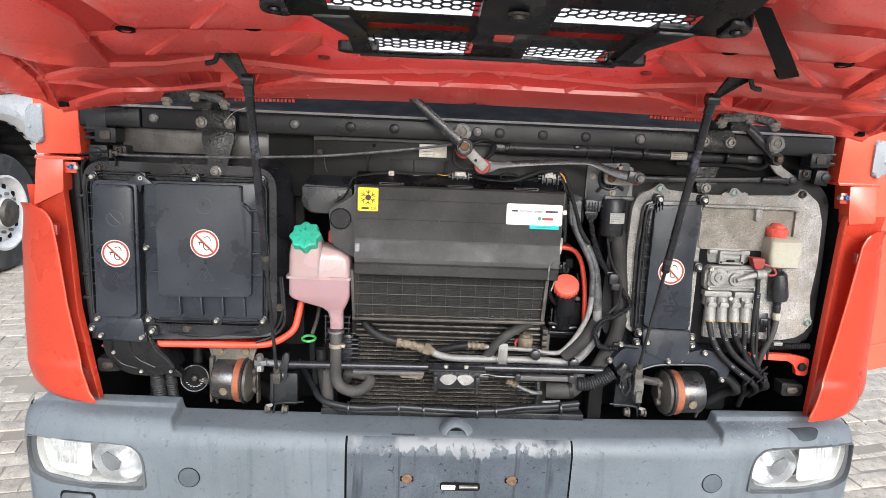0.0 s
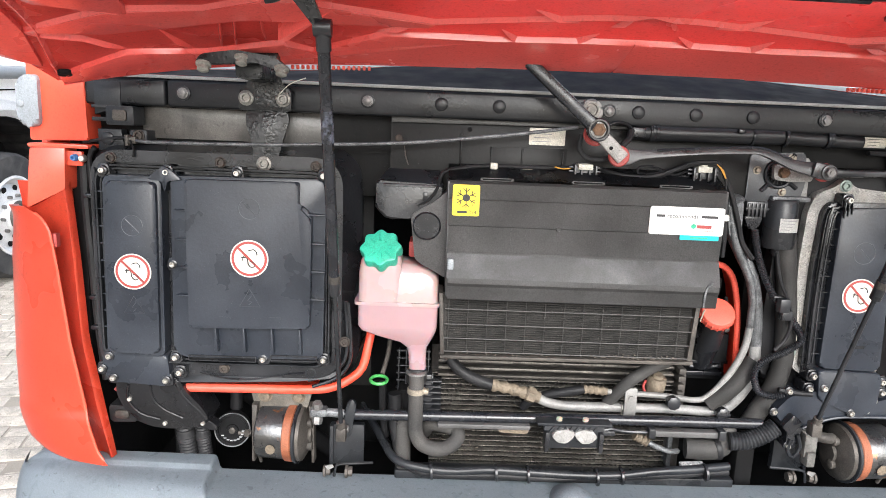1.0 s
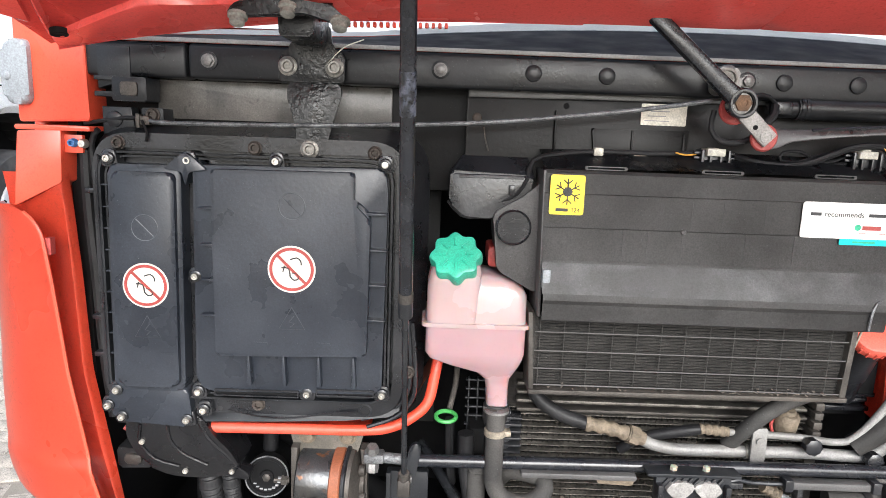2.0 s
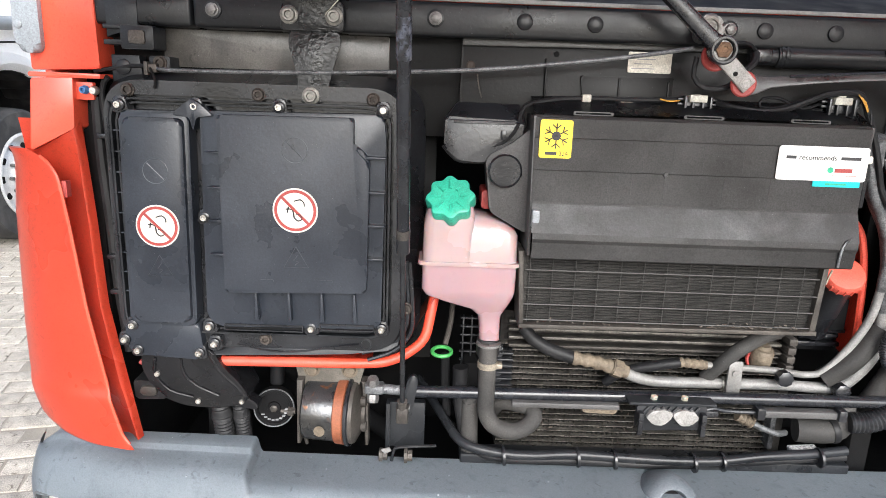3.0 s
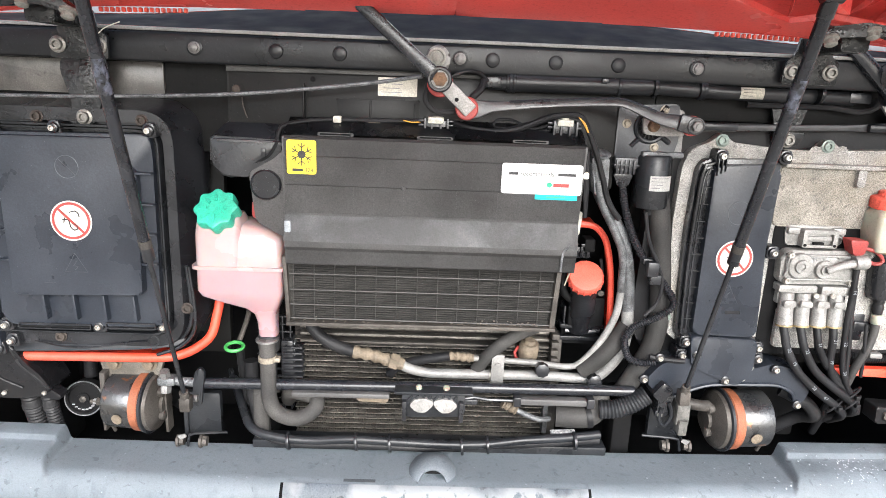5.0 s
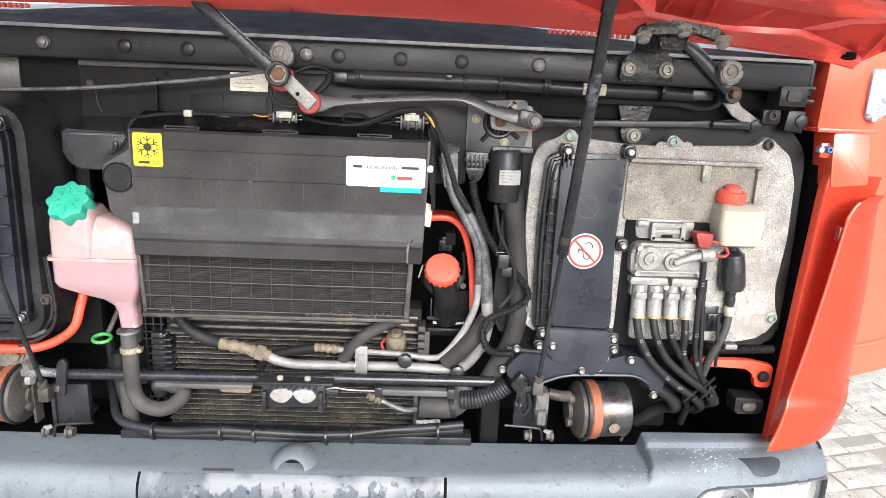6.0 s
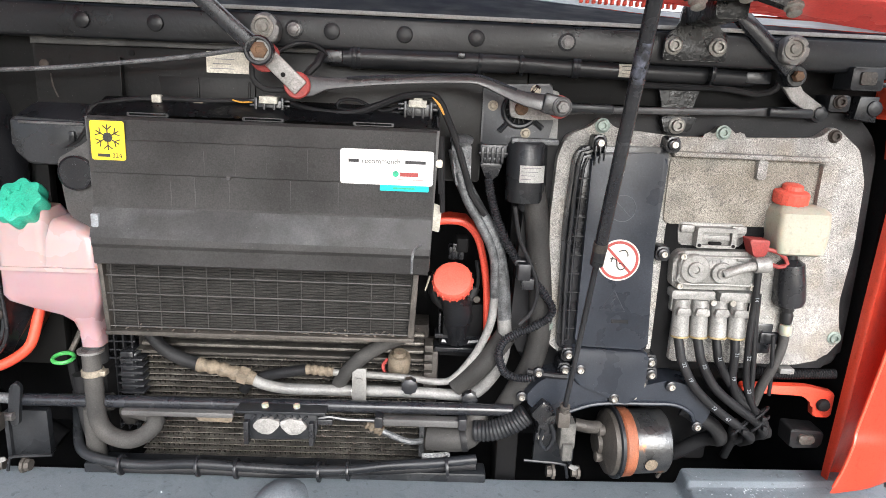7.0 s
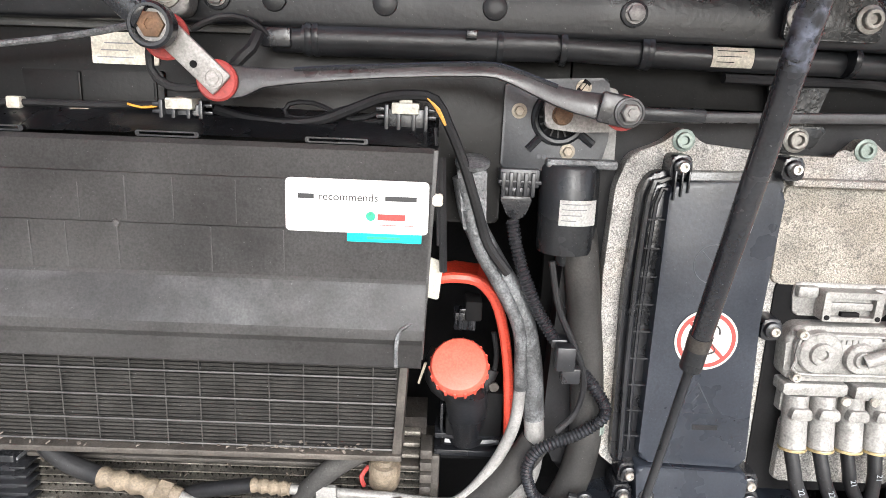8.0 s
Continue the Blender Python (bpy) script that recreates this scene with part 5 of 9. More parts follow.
for k in range(90):
    x = rd.uniform(0.02, 0.20) if k % 3 else rd.uniform(-0.25, 0.225)
    y, z = rd.uniform(-0.034, -0.022), 1.3015 + (x + 0.27) * 0.004 + rd.random() ** 4 * 0.006
    w, d, h = rd.uniform(0.001, 0.0028), rd.uniform(0.0008, 0.0018), rd.uniform(0.0002, 0.0005)
    b = box(-w, w, -d, d, -h, h, 0)
    bmesh.ops.transform(b, verts=b.verts, matrix=Matrix.Translation((x, y, z)) @ Matrix.Rotation(rd.uniform(0, 3), 4, "Z") @ Matrix.Rotation(rd.uniform(-0.6, 0.6), 4, "Y"))
    join(bm, b)
tagged(part("dried_debris", bm, mat("dried_leaf_debris", (0.11, 0.095, 0.08), 0.9, vary=0.6, scale=90), cond), kind="stuff")

inter = thing("intercooler", (-0.03, 0.07, 1.04), "dirty intercooler core with rows of thin fins", "intercooler", move=(0, 0.042, -0.022), size=(1.033, 1, 1.03))
part("core", box(-0.283, 0.222, 0.062, 0.12, 1.035, 1.30, 0), M_CORE, inter)
FIN = shared("fin", box(-0.252, 0.252, -0.009, 0.009, -0.0008, 0.0008, 0), M_FIN)
for i in range(23):
    z = 1.042 + 0.0112 * i
    if z < 1.245:
        piece("fin", FIN, inter, (-0.030, 0.056, z))
bm = bmesh.new()
rnd = random.Random(4)
for i in range(22):
    z = 1.042 + 0.0112 * i
    if z > 1.234:
        break
    n = 110
    top = [bm.verts.new((-0.28 + 0.5 * k / n, 0.055 + rnd.uniform(-0.001, 0.001), z + (0.0012 if k % 2 else 0.0100))) for k in range(n + 1)]
    back = [bm.verts.new((v.co.x, 0.064, v.co.z)) for v in top]
    for k in range(n):
        bm.faces.new((top[k], top[k + 1], back[k + 1], back[k]))
# wave coloured dark, so the shade between the fins is painted in
tagged(part("corrugated_core", bm, mat("dusty_shaded_fin_wave", (0.022, 0.018, 0.014), 0.6, metal=0.3, vary=0.7, scale=70, specks=0.6), inter), kind="stuff")
rd = random.Random(8)
verts, faces = [], []
for k in range(190):
    x, z = rd.uniform(-0.27, 0.21), rd.choice((rd.uniform(1.05, 1.13), rd.uniform(1.15, 1.24)))
    a, w, h = rd.gauss(1.5, 0.7), rd.uniform(0.0012, 0.0038), rd.uniform(0.0003, 0.0007)
    c, s = math.cos(a), math.sin(a)
    q = len(verts)
    verts += [(x + c * i * w - s * j * h + 0.03, y - 0.07, z + s * i * w + c * j * h - 1.04) for y in (0.0445, 0.0475) for i, j in ((-1, -1), (1, -1), (1, 1), (-1, 1))]
    faces += [tuple(q + i for i in f) for f in ((0, 1, 2, 3), (7, 6, 5, 4), (0, 4, 5, 1), (1, 5, 6, 2), (2, 6, 7, 3), (3, 7, 4, 0))]
me = bpy.data.meshes.new("caught_chaff")
me.from_pydata(verts, [], faces)
me.materials.append(mat("dry_chaff", (0.07, 0.058, 0.045), 0.9, vary=0.7, scale=60))
chaff = new("caught_chaff", me)
chaff.parent = inter
tagged(chaff, "dry chaff caught between the fins", kind="stuff")
part("end_tank_left", box(-0.305, -0.281, 0.03, 0.12, 1.165, 1.245, 0.004), M_PLASTIC, inter)
for k in range(6):
    part("end_tank_rib", box(-0.300, -0.262, 0.02, 0.05, 1.172 + 0.012 * k, 1.176 + 0.012 * k, 0.001), M_PLASTIC, inter)
part("left_flange", box(-0.287, -0.279, 0.035, 0.06, 1.16, 1.24, 0.002), M_PIPEDIRT, inter)
part("end_tank_right", box(0.221, 0.24, 0.04, 0.12, 1.04, 1.26, 0.003), M_DIRTSTEEL, inter)
part("lower_plate", box(0.212, 0.222, 0.03, 0.06, 1.06, 1.13, 0.002), M_PIPEDIRT, inter)
lattice = thing("guard_lattice", (-0.315, 0.07, 1.1), "black plastic lattice beside the intercooler", "lattice", move=(-0.01, 0.03, -0.016))
for k in range(5):
    part("upright", box(-0.352 + 0.0155 * k, -0.349 + 0.0155 * k, 0.060, 0.072, 1.085, 1.292, 0.0008), M_PLASTIC, lattice)
for k in range(13):
    part("crossbar", box(-0.356, -0.284, 0.062, 0.070, 1.092 + 0.0162 * k, 1.095 + 0.0162 * k, 0.0008), M_PLASTIC, lattice)
rad = thing("radiator", (-0.03, 0.06, 1.24), "radiator tubes showing in the gap under the condenser", "radiator", move=(0, 0.042, -0.022), size=(1.033, 1, 1))
for i in range(4):
    part("cooler_tube", box(-0.27, 0.215, 0.038 + 0.003 * i, 0.06, 1.246 + 0.0145 * i, 1.252 + 0.0145 * i, 0.002), M_FIN if i else M_DIRTSTEEL, rad)
for k in range(5):
    part("side_rail", box(0.216, 0.230, 0.02, 0.06, 1.205 + 0.017 * k, 1.217 + 0.017 * k, 0.001), M_DIRTSTEEL, rad)

# ---- stickers on the shroud ----
snow = thing("cooling_sticker", (-0.2405, -0.0525, 1.608), "yellow sticker with a black snowflake sign", "sticker", move=(-0.003, -0.0005, 0.001))
part("film", prism(rect(-0.265, -0.2165, 1.581, 1.637, 0.004), -0.0548, -0.0535, 0), M_YELLOW, snow)
flake = []
for k in range(6):
    a = math.pi / 2 + k * math.pi / 3
    u = Vector((math.cos(a), 0, math.sin(a)))
    w = Vector((-math.sin(a), 0, math.cos(a)))
    c = Vector((-0.2405, -0.0552, 1.6135))
    flake += [tube([c, c + u * 0.0185], 0.0009, 5, sharp=True), tube([c + u * 0.011, c + u * 0.0165 + w * 0.0062], 0.0008, 5, sharp=True), tube([c + u * 0.011, c + u * 0.0165 - w * 0.0062], 0.0008, 5, sharp=True)]
part("snowflake", join(*flake, lathe([(0.0072, 0), (0.0072, 0.0012)], (-0.2405, -0.0546, 1.6135), seg=6)), M_INK, snow)
words("324", 0.0095, (-0.2285, -0.0552, 1.5875), M_INK, snow)
part("printed_bar", box(-0.256, -0.2385, -0.0552, -0.0547, 1.5855, 1.5900, 0), M_INK, snow)
lab = thing("oil_label", (0.163, -0.053, 1.59), "white oil recommendation label with a teal strip", "label", move=(-0.005, -0.0005, -0.001))
part("teal_strip", prism(rect(0.153, 0.2245, 1.5545, 1.575, 0.001), -0.0545, -0.0535, 0), M_TEAL, lab)
part("film", prism(rect(0.0945, 0.2305, 1.5635, 1.6145, 0.005), -0.0560, -0.0546, 0), M_WHITE, lab)
words("recommends", 0.0104, (0.1540, -0.0565, 1.5975), M_INK, lab, stretch=1.04)
for a, b in ((0.1065, 0.1215), (0.1890, 0.2190)):
    part("printed_bar", box(a, b, -0.0564, -0.0559, 1.5952, 1.5998, 0), M_INK, lab)
part("red_print_bar", join(box(0.182, 0.2085, -0.0564, -0.0559, 1.5765, 1.5825, 0), box(0.1785, 0.2165, -0.0562, -0.0559, 1.5715, 1.5722, 0)), M_INKRED, lab)
part("green_print_disc", lathe([(0.0045, 0), (0.0045, 0.0005)], (0.1755, -0.0559, 1.580), seg=16), M_INKGREEN, lab)
part("teal_print_bar", box(0.172, 0.204, -0.0549, -0.0544, 1.5575, 1.5600, 0), M_INKGREEN, lab)

# ---- small air box left of the coolers ----
abox = thing("air_box", (-0.35, 0.0, 1.57), "black plastic air box with a lidded round port", "air box")
part("upper_box", prism(rounded([(-0.409, 1.588), (-0.385, 1.569), (-0.35, 1.566), (-0.292, 1.584), (-0.285, 1.632), (-0.408, 1.636)], 0.006), -0.008, 0.05, 0.005, 3), M_PLASTIC, abox)
part("lid", prism(rounded([(-0.408, 1.630), (-0.283, 1.628), (-0.293, 1.662), (-0.388, 1.658)], 0.006), lambda x, z: -0.010 + 1.5 * (z - 1.63), 0.055, 0.003), M_PLASTIC, abox)
part("latch", box(-0.321, -0.313, -0.014, -0.006, 1.602, 1.617, 0.001), M_PLASTIC, abox)
part("ledge", tube([(-0.395, -0.010, 1.628), (-0.30, -0.010, 1.628)], 0.0022, 6, sharp=True), M_BAND, abox)
part("side_plate", prism(rounded([(-0.343, 1.575), (-0.300, 1.600), (-0.272, 1.625), (-0.272, 1.455), (-0.333, 1.489)], 0.008), -0.012, 0.05, 0.003), M_SHROUD, abox)
part("port_lid", lathe([(0.0255, -0.004), (0.0265, 0), (0.0265, 0.006), (0.0245, 0.0075), (0.0235, 0.006)], (-0.3125, -0.0145, 1.5555), seg=28), M_PLASTIC, abox)
part("fill_body", prism(rect(-0.345, -0.30, 1.49, 1.52, 0.005), 0.01, 0.08, 0.002), M_DULLRED, abox, "dull red part behind the tank")
M_NUT = mat("dull_grey_nut", (0.20, 0.195, 0.175), 0.55, metal=0.1, vary=0.3, scale=90, bump=0.3)
# ---- hinges, struts and the fittings of the flap ----
def hinge(x, y, low=0.0, group="flap hinges"):
    h = thing("hinge_bracket", (x, y, 1.65), "greasy black steel flap hinge bolted to the beam", "hinge", group, move=(0.002, 0, -0.004) if x < 0 else (0.007, 0, 0.002))
    part("plate", prism(rounded([(x - 0.047, 1.757), (x + 0.047, 1.757), (x + 0.047, 1.795), (x + 0.030, 1.806), (x + 0.026, 1.835), (x - 0.024, 1.835), (x - 0.028, 1.806), (x - 0.045, 1.792)], 0.005), y - 0.010, y - 0.003, 0.0015), M_GREASE, h)
    part("lower_arm", prism(rounded([(x - 0.034, 1.758), (x + 0.038, 1.758), (x + 0.044, 1.745), (x + 0.030, 1.700), (x + 0.020, 1.662), (x + 0.008, 1.648), (x - 0.014, 1.648), (x - 0.024, 1.662), (x - 0.022, 1.69), (x - 0.036, 1.735)], 0.008), y - 0.006 + low, y + low, 0.0015), M_GREASE, h)
    part("upper_arm", prism(rounded([(x - 0.074, 1.822), (x - 0.064, 1.838), (x - 0.01, 1.846), (x + 0.052, 1.838), (x + 0.074, 1.820), (x + 0.060, 1.817), (x + 0.02, 1.828), (x - 0.04, 1.824)], 0.006), -0.160, -0.138, 0.003), M_GREASE, h)
    part("knuckle", tube([(x - 0.045, -0.10, 1.842), (x + 0.045, -0.10, 1.842)], 0.010, 10, sharp=True), M_GREASE, h)
    part("link", prism(rounded([(x - 0.020, 1.806), (x + 0.022, 1.806), (x + 0.024, 1.842), (x - 0.022, 1.842)], 0.004), -0.120, y - 0.002, 0.002), M_GREASE, h)
    for dx in (-0.033, 0.033):
        piece("bolt", BOLT_ZINC, h, (x + dx, y - 0.010, 1.778))
    piece("bolt", BOLT_ZINC, h, (x - 0.003, y - 0.006 + low, 1.662))
    for dx, z in ((-0.060, 1.824), (0.0, 1.836), (0.062, 1.822)):
        part("flange_nut", lathe([(0.012, 0), (0.012, 0.004), (0.009, 0.006), (0.009, 0.012), (0.006, 0.014)], (x + dx, -0.155, z), (0, -0.45, -1), 14), M_NUT, h)
    return h



hinge(-0.613, -0.005)
hinge(0.598, -0.003, 0.045)
wire_tie = thing("hinge_wire", (-0.56, -0.02, 1.79), "thin pale wire looped at the hinge", "wire")
part("strand", tube([(-0.59, -0.02, 1.775), (-0.565, -0.025, 1.80), (-0.535, -0.03, 1.812)], 0.0009, 5), M_CREAM, wire_tie)


def strut(top, bottom, bracket, group="gas struts"):
    t, b = Vector(top), Vector(bottom)
    g = thing("gas_strut", bottom, "black gas strut holding the flap open", "gas strut", group)
    at = lambda u: t + (b - t) * u
    part("cylinder", tube([at(0.035), at(0.525)], 0.0088, 20, sharp=True), M_GLOSS, g)
    part("collar", tube([at(0.522), at(0.540)], 0.0097, 16, sharp=True), M_DIRTSTEEL, g, "worn steel collar of the cylinder")
    part("end_seal", tube([at(0.54), at(0.572)], 0.0094, 16, sharp=True), M_BLACK, g)
    part("printed_band", tube([at(0.150), at(0.215)], 0.0092, 16, sharp=True), mat("worn_strut_print", (0.012, 0.013, 0.016), 0.3, vary=0.8, scale=160, dust=0.8, dust_color=(0.15, 0.165, 0.22)), g, "worn printed band")
    part("rod", tube([at(0.56), at(0.975)], 0.0042, 10, sharp=True), M_BLACK, g)
    part("top_socket", join(tube([at(-0.005), at(0.04)], 0.0105, 12, sharp=True), lathe([(0.012, -0.012), (0.0125, 0), (0.012, 0.012)], at(0), (1, 0, 0), 14)), M_PLASTIC, g)
    part("bottom_socket", join(tube([at(0.965), at(1.01)], 0.0085, 12, sharp=True), box(b.x - 0.010, b.x + 0.010, b.y - 0.012, b.y + 0.010, b.z - 0.016, b.z + 0.012, 0.003)), M_DIRTSTEEL, g)
    k = thing("strut_bracket", bracket, "black steel strut bracket under the flap", "bracket", "strut brackets")
    c = Vector(bracket)
    s = 1 if c.x > 0 else -1
    part("arm", prism(rounded([(c.x + 0.022 * s, c.z + 0.015), (c.x - 0.010 * s, c.z + 0.018), (t.x - 0.008 * s + 0.0, t.z - 0.012), (t.x + 0.010 * s, t.z + 0.0), (c.x + 0.012 * s, c.z - 0.012)], 0.005), lambda x, z: c.y + 0.004 + (t.y - c.y) * min(1, max(0, abs(x - c.x) / 0.03)), lambda x, z: c.y + 0.012 + (t.y - c.y) * min(1, max(0, abs(x - c.x) / 0.03)), 0.001), M_GREASE, k)
    part("foot", prism(rounded([(c.x - 0.02, c.z + 0.006), (c.x + 0.02, c.z + 0.006), (c.x + 0.018, c.z + 0.022), (c.x - 0.018, c.z + 0.022)], 0.004), c.y - 0.012, c.y + 0.02, 0.002), M_BLACK, k)
    part("hook", tube([(c.x + 0.004 * s, c.y + 0.012, c.z - 0.006), (c.x + 0.014 * s, c.y + 0.02, c.z - 0.026), (c.x + 0.032 * s, c.y + 0.024, c.z - 0.030)], 0.005, 8), M_BLACK, k)


strut((-0.460, -0.310, 1.860), (-0.462, -0.045, 1.153), (-0.492, -0.382, 1.914))
strut((0.450, -0.307, 1.864), (0.452, -0.050, 1.195), (0.490, -0.375, 1.914))

# pressed steps, folds, ribs and holes of the flap's underside
fz = lambda x, y, d=0.0: flap_pt(x, y)[2] - d


def slab(poly, d0, d1, r=0.002):
    """A plate that lies under the flap's skin; poly in (x, y). d1 may be a list, a depth for each corner."""
    bm = bmesh.new()
    dd = d1 if isinstance(d1, (list, tuple)) else [d1] * len(poly)
    a = [bm.verts.new((x, y, fz(x, y, d))) for (x, y), d in zip(poly, dd)]
    b = [bm.verts.new((x, y, fz(x, y, d0))) for x, y in poly]
    bm.faces.new(a)
    bm.faces.new(b[::-1])
    for i in range(len(poly)):
        j = (i + 1) % len(poly)
        bm.faces.new((a[j], a[i], b[i], b[j]))
    return soften(bm, [e for e in bm.edges if all(v in a for v in e.verts)], r, 2)


def dense(poly, step=0.03):
    """More points along a polygon's sides."""
    out = []
    for i, p in enumerate(poly):
        p, q = Vector(p), Vector(poly[(i + 1) % len(poly)])
        n = max(1, int((q - p).length / step))
        out += [tuple(p + (q - p) * j / n) for j in range(n)]
    return out


def press(xa, xb, ya, yb, depth, s, cut=0.03):
    """A pressed step: its face slopes down to the rear, then drops back to the skin."""
    n = 14
    bm = bmesh.new()
    rows = []
    for i in range(n + 1):
        u = i / n
        k = min(1, u * (xb - xa) / cut, (1 - u) * (xb - xa) / cut)
        xf, xr = xa + (xb - xa) * u, xa + 0.012 + (xb - xa - 0.02) * u
        rows.append([bm.verts.new(p) for p in ((xf * s, ya, fz(xf * s, ya, -0.003)), (xf * s, ya, fz(xf * s, ya, 0.0005)), (xr * s, yb, fz(xr * s, yb, depth * k)), (xr * s, yb + 0.006, fz(xr * s, yb + 0.006, depth * k * 0.9)), (xr * s, yb + 0.012, fz(xr * s, yb + 0.012, -0.003)))])
    for a, b in zip(rows, rows[1:]):
        for k in range(5):
            bm.faces.new((a[k], a[(k + 1) % 5], b[(k + 1) % 5], b[k]))
    bm.faces.new(rows[0][::-1])
    bm.faces.new(rows[-1])
    return bm


def ridge(line, h=0.006, w=0.004):
    """A crisp fold along a line of the flap's underside."""
    line = [q for a, b in zip(line, line[1:]) for q in (tuple(Vector(a) + (Vector(b) - Vector(a)) * j / 6) for j in range(6))] + [line[-1]]
    bm = bmesh.new()
    rows, n = [], len(line)
    for i, (x, y) in enumerate(line):
        d = (Vector(line[min(i + 1, n - 1)]) - Vector(line[max(i - 1, 0)])).normalized()
        o = Vector((-d.y, d.x)) * w
        k = h * min(1, (i + 0.3) / 3, (n - 0.7 - i) / 3)
        rows.append([bm.verts.new(p) for p in ((x - o.x * 1.6, y - o.y * 1.6, fz(x, y, -0.003)), (x - o.x * 0.2, y - o.y * 0.2, fz(x, y, k)), (x + o.x * 0.2, y + o.y * 0.2, fz(x, y, k)), (x + o.x * 1.6, y + o.y * 1.6, fz(x, y, -0.003)))])
    for a, b in zip(rows, rows[1:]):
        for k in range(4):
            bm.faces.new((a[k], a[(k + 1) % 4], b[(k + 1) % 4], b[k]))
    bm.faces.new(rows[0][::-1])
    bm.faces.new(rows[-1])
    return bm


FRONT_LINE = [(0.914, -0.232), (0.766, -0.268), (0.637, -0.252), (0.535, -0.280), (0.42, -0.244), (0.31, -0.212), (0.068, -0.248), (0.0, -0.250)]
REAR_LINE = [(0.940, -0.075), (0.801, -0.132), (0.685, -0.108), (0.55, -0.132), (0.509, -0.100), (0.389, -0.172), (0.219, -0.165), (0.067, -0.172), (0.0, -0.172)]
for s in (-1, 1):
    m = lambda line, s=s: [(x * s, y) for x, y in line]
    part("rear_fold", slab(dense(m(REAR_LINE + [(0.0, -0.052), (0.945, -0.052)])), -0.002, 0.009, 0.003), M_REDIN, flap)
    part("front_fold", ridge(m(FRONT_LINE), 0.006), M_REDIN, flap)
    part("hinge_panel", slab(dense(m([(0.90, -0.236), (0.766, -0.266), (0.637, -0.250), (0.535, -0.276), (0.42, -0.240), (0.31, -0.208), (0.32, -0.196), (0.44, -0.205), (0.60, -0.215), (0.80, -0.200)])), -0.002, 0.006, 0.002), M_REDIN, flap)
    part("side_fold", slab(dense(m([(0.712, -0.376), (0.688, -0.500), (0.700, -0.580), (0.74, -0.70), (0.93, -0.70), (0.90, -0.50), (0.853, -0.372), (0.837, -0.32), (0.74, -0.262)])), -0.002, 0.010, 0.004), M_REDIN, flap)
    part("corner_fold", slab(dense(m([(0.868, -0.380), (0.897, -0.240), (0.940, -0.120), (0.952, -0.155), (0.975, -0.215), (1.00, -0.40), (0.92, -0.48)])), -0.002, 0.008, 0.004), M_REDIN, flap)
    for line in ([(0.80, -0.60), (0.853, -0.372), (0.882, -0.236), (0.945, -0.068)], [(0.853, -0.372), (0.80, -0.285), (0.713, -0.236)], [(0.914, -0.232), (0.84, -0.19), (0.80, -0.132)], [(0.99, -0.30), (0.90, -0.33), (0.853, -0.372)]):
        part("crease", ridge(m(line), 0.007), M_REDIN, flap)
    for line in ([(0.655, -0.112), (0.628, -0.215)], [(0.632, -0.110), (0.60, -0.24)], [(0.70, -0.112), (0.725, -0.19)], [(0.58, -0.128), (0.565, -0.235)], [(0.545, -0.13), (0.50, -0.245)], [(0.505, -0.105), (0.462, -0.20)], [(0.40, -0.17), (0.33, -0.205)], [(0.385, -0.17), (0.395, -0.14), (0.36, -0.17)], [(0.21, -0.19), (0.17, -0.150), (0.11, -0.155), (0.06, -0.19)], [(0.17, -0.26), (0.10, -0.225)], [(0.02, -0.255), (0.05, -0.215)]):
        part("gusset", ridge(m(line), 0.009, 0.0022), M_REDIN, flap)
    part("step", press(0.30, 0.712, -0.435, -0.372, 0.020, s), M_REDIN, flap)
    part("step", press(0.315, 0.645, -0.560, -0.500, 0.020, s), M_REDIN, flap)
    part("step", press(0.42, 0.60, -0.690, -0.640, 0.018, s), M_REDIN, flap)
    for x, y, w in ((0.60, -0.40, 0.060), (0.38, -0.40, 0.050), (0.48, -0.53, 0.050), (0.52, -0.215, 0.06)):
        part("darted_gusset", slab(m([(x - w, y - 0.030), (x + w * 0.2, y + 0.026), (x + w * 0.45, y + 0.026)]), -0.002, [0.006, 0.024, 0.024], 0.0), M_REDIN, flap)
    for x, y in ((0.925, -0.085), (0.655, -0.585), (0.632, -0.440), (0.417, -0.452)):
        part("drain_hole", lathe([(0.011, 0.002), (0.011, 0.0094), (0.009, 0.0097), (0.008, 0.009)] if x > 0.9 else [(0.016, -0.003), (0.016, 0.0025), (0.012, 0.0035), (0.011, 0.001)], (x * s * (0.985 if s > 0 else 1), y, fz(x * s, y)), (-0.13 * s if x > 0.9 else 0, -0.19, -1), 18), M_VOID, flap, "dark drain hole")
    part("round_pad", lathe([(0.022, -0.003), (0.020, 0.004), (0.012, 0.005), (0.010, 0.002)], (0.648 * s, -0.332, fz(0.648 * s, -0.332)), (0, -0.12, -1), 20), M_REDIN, flap)
    part("rubber_plug", lathe([(0.012, -0.003), (0.011, 0.004), (0.006, 0.005)], (0.318 * s, -0.292, fz(0.318 * s, -0.292)), (0, -0.12, -1), 16), M_DULLRED, flap)
bm = bmesh.new()
for s in (-1, 1):
    for i in range(16):
        x = (0.422 + 0.0088 * i) * s
        b = box(x - 0.0024, x + 0.0024, -0.052, -0.044, 1.832 - 0.018 * (x / 0.9) ** 2, 1.839 - 0.018 * (x / 0.9) ** 2, 0.001, 1)
        join(bm, b)
tagged(part("edge_teeth", bm, M_REDSEAL, flap), kind="stuff")
notch = lambda x: 0.0045 + 0.0075 * min(1, max(0, (abs(x) - 0.226) / 0.012))
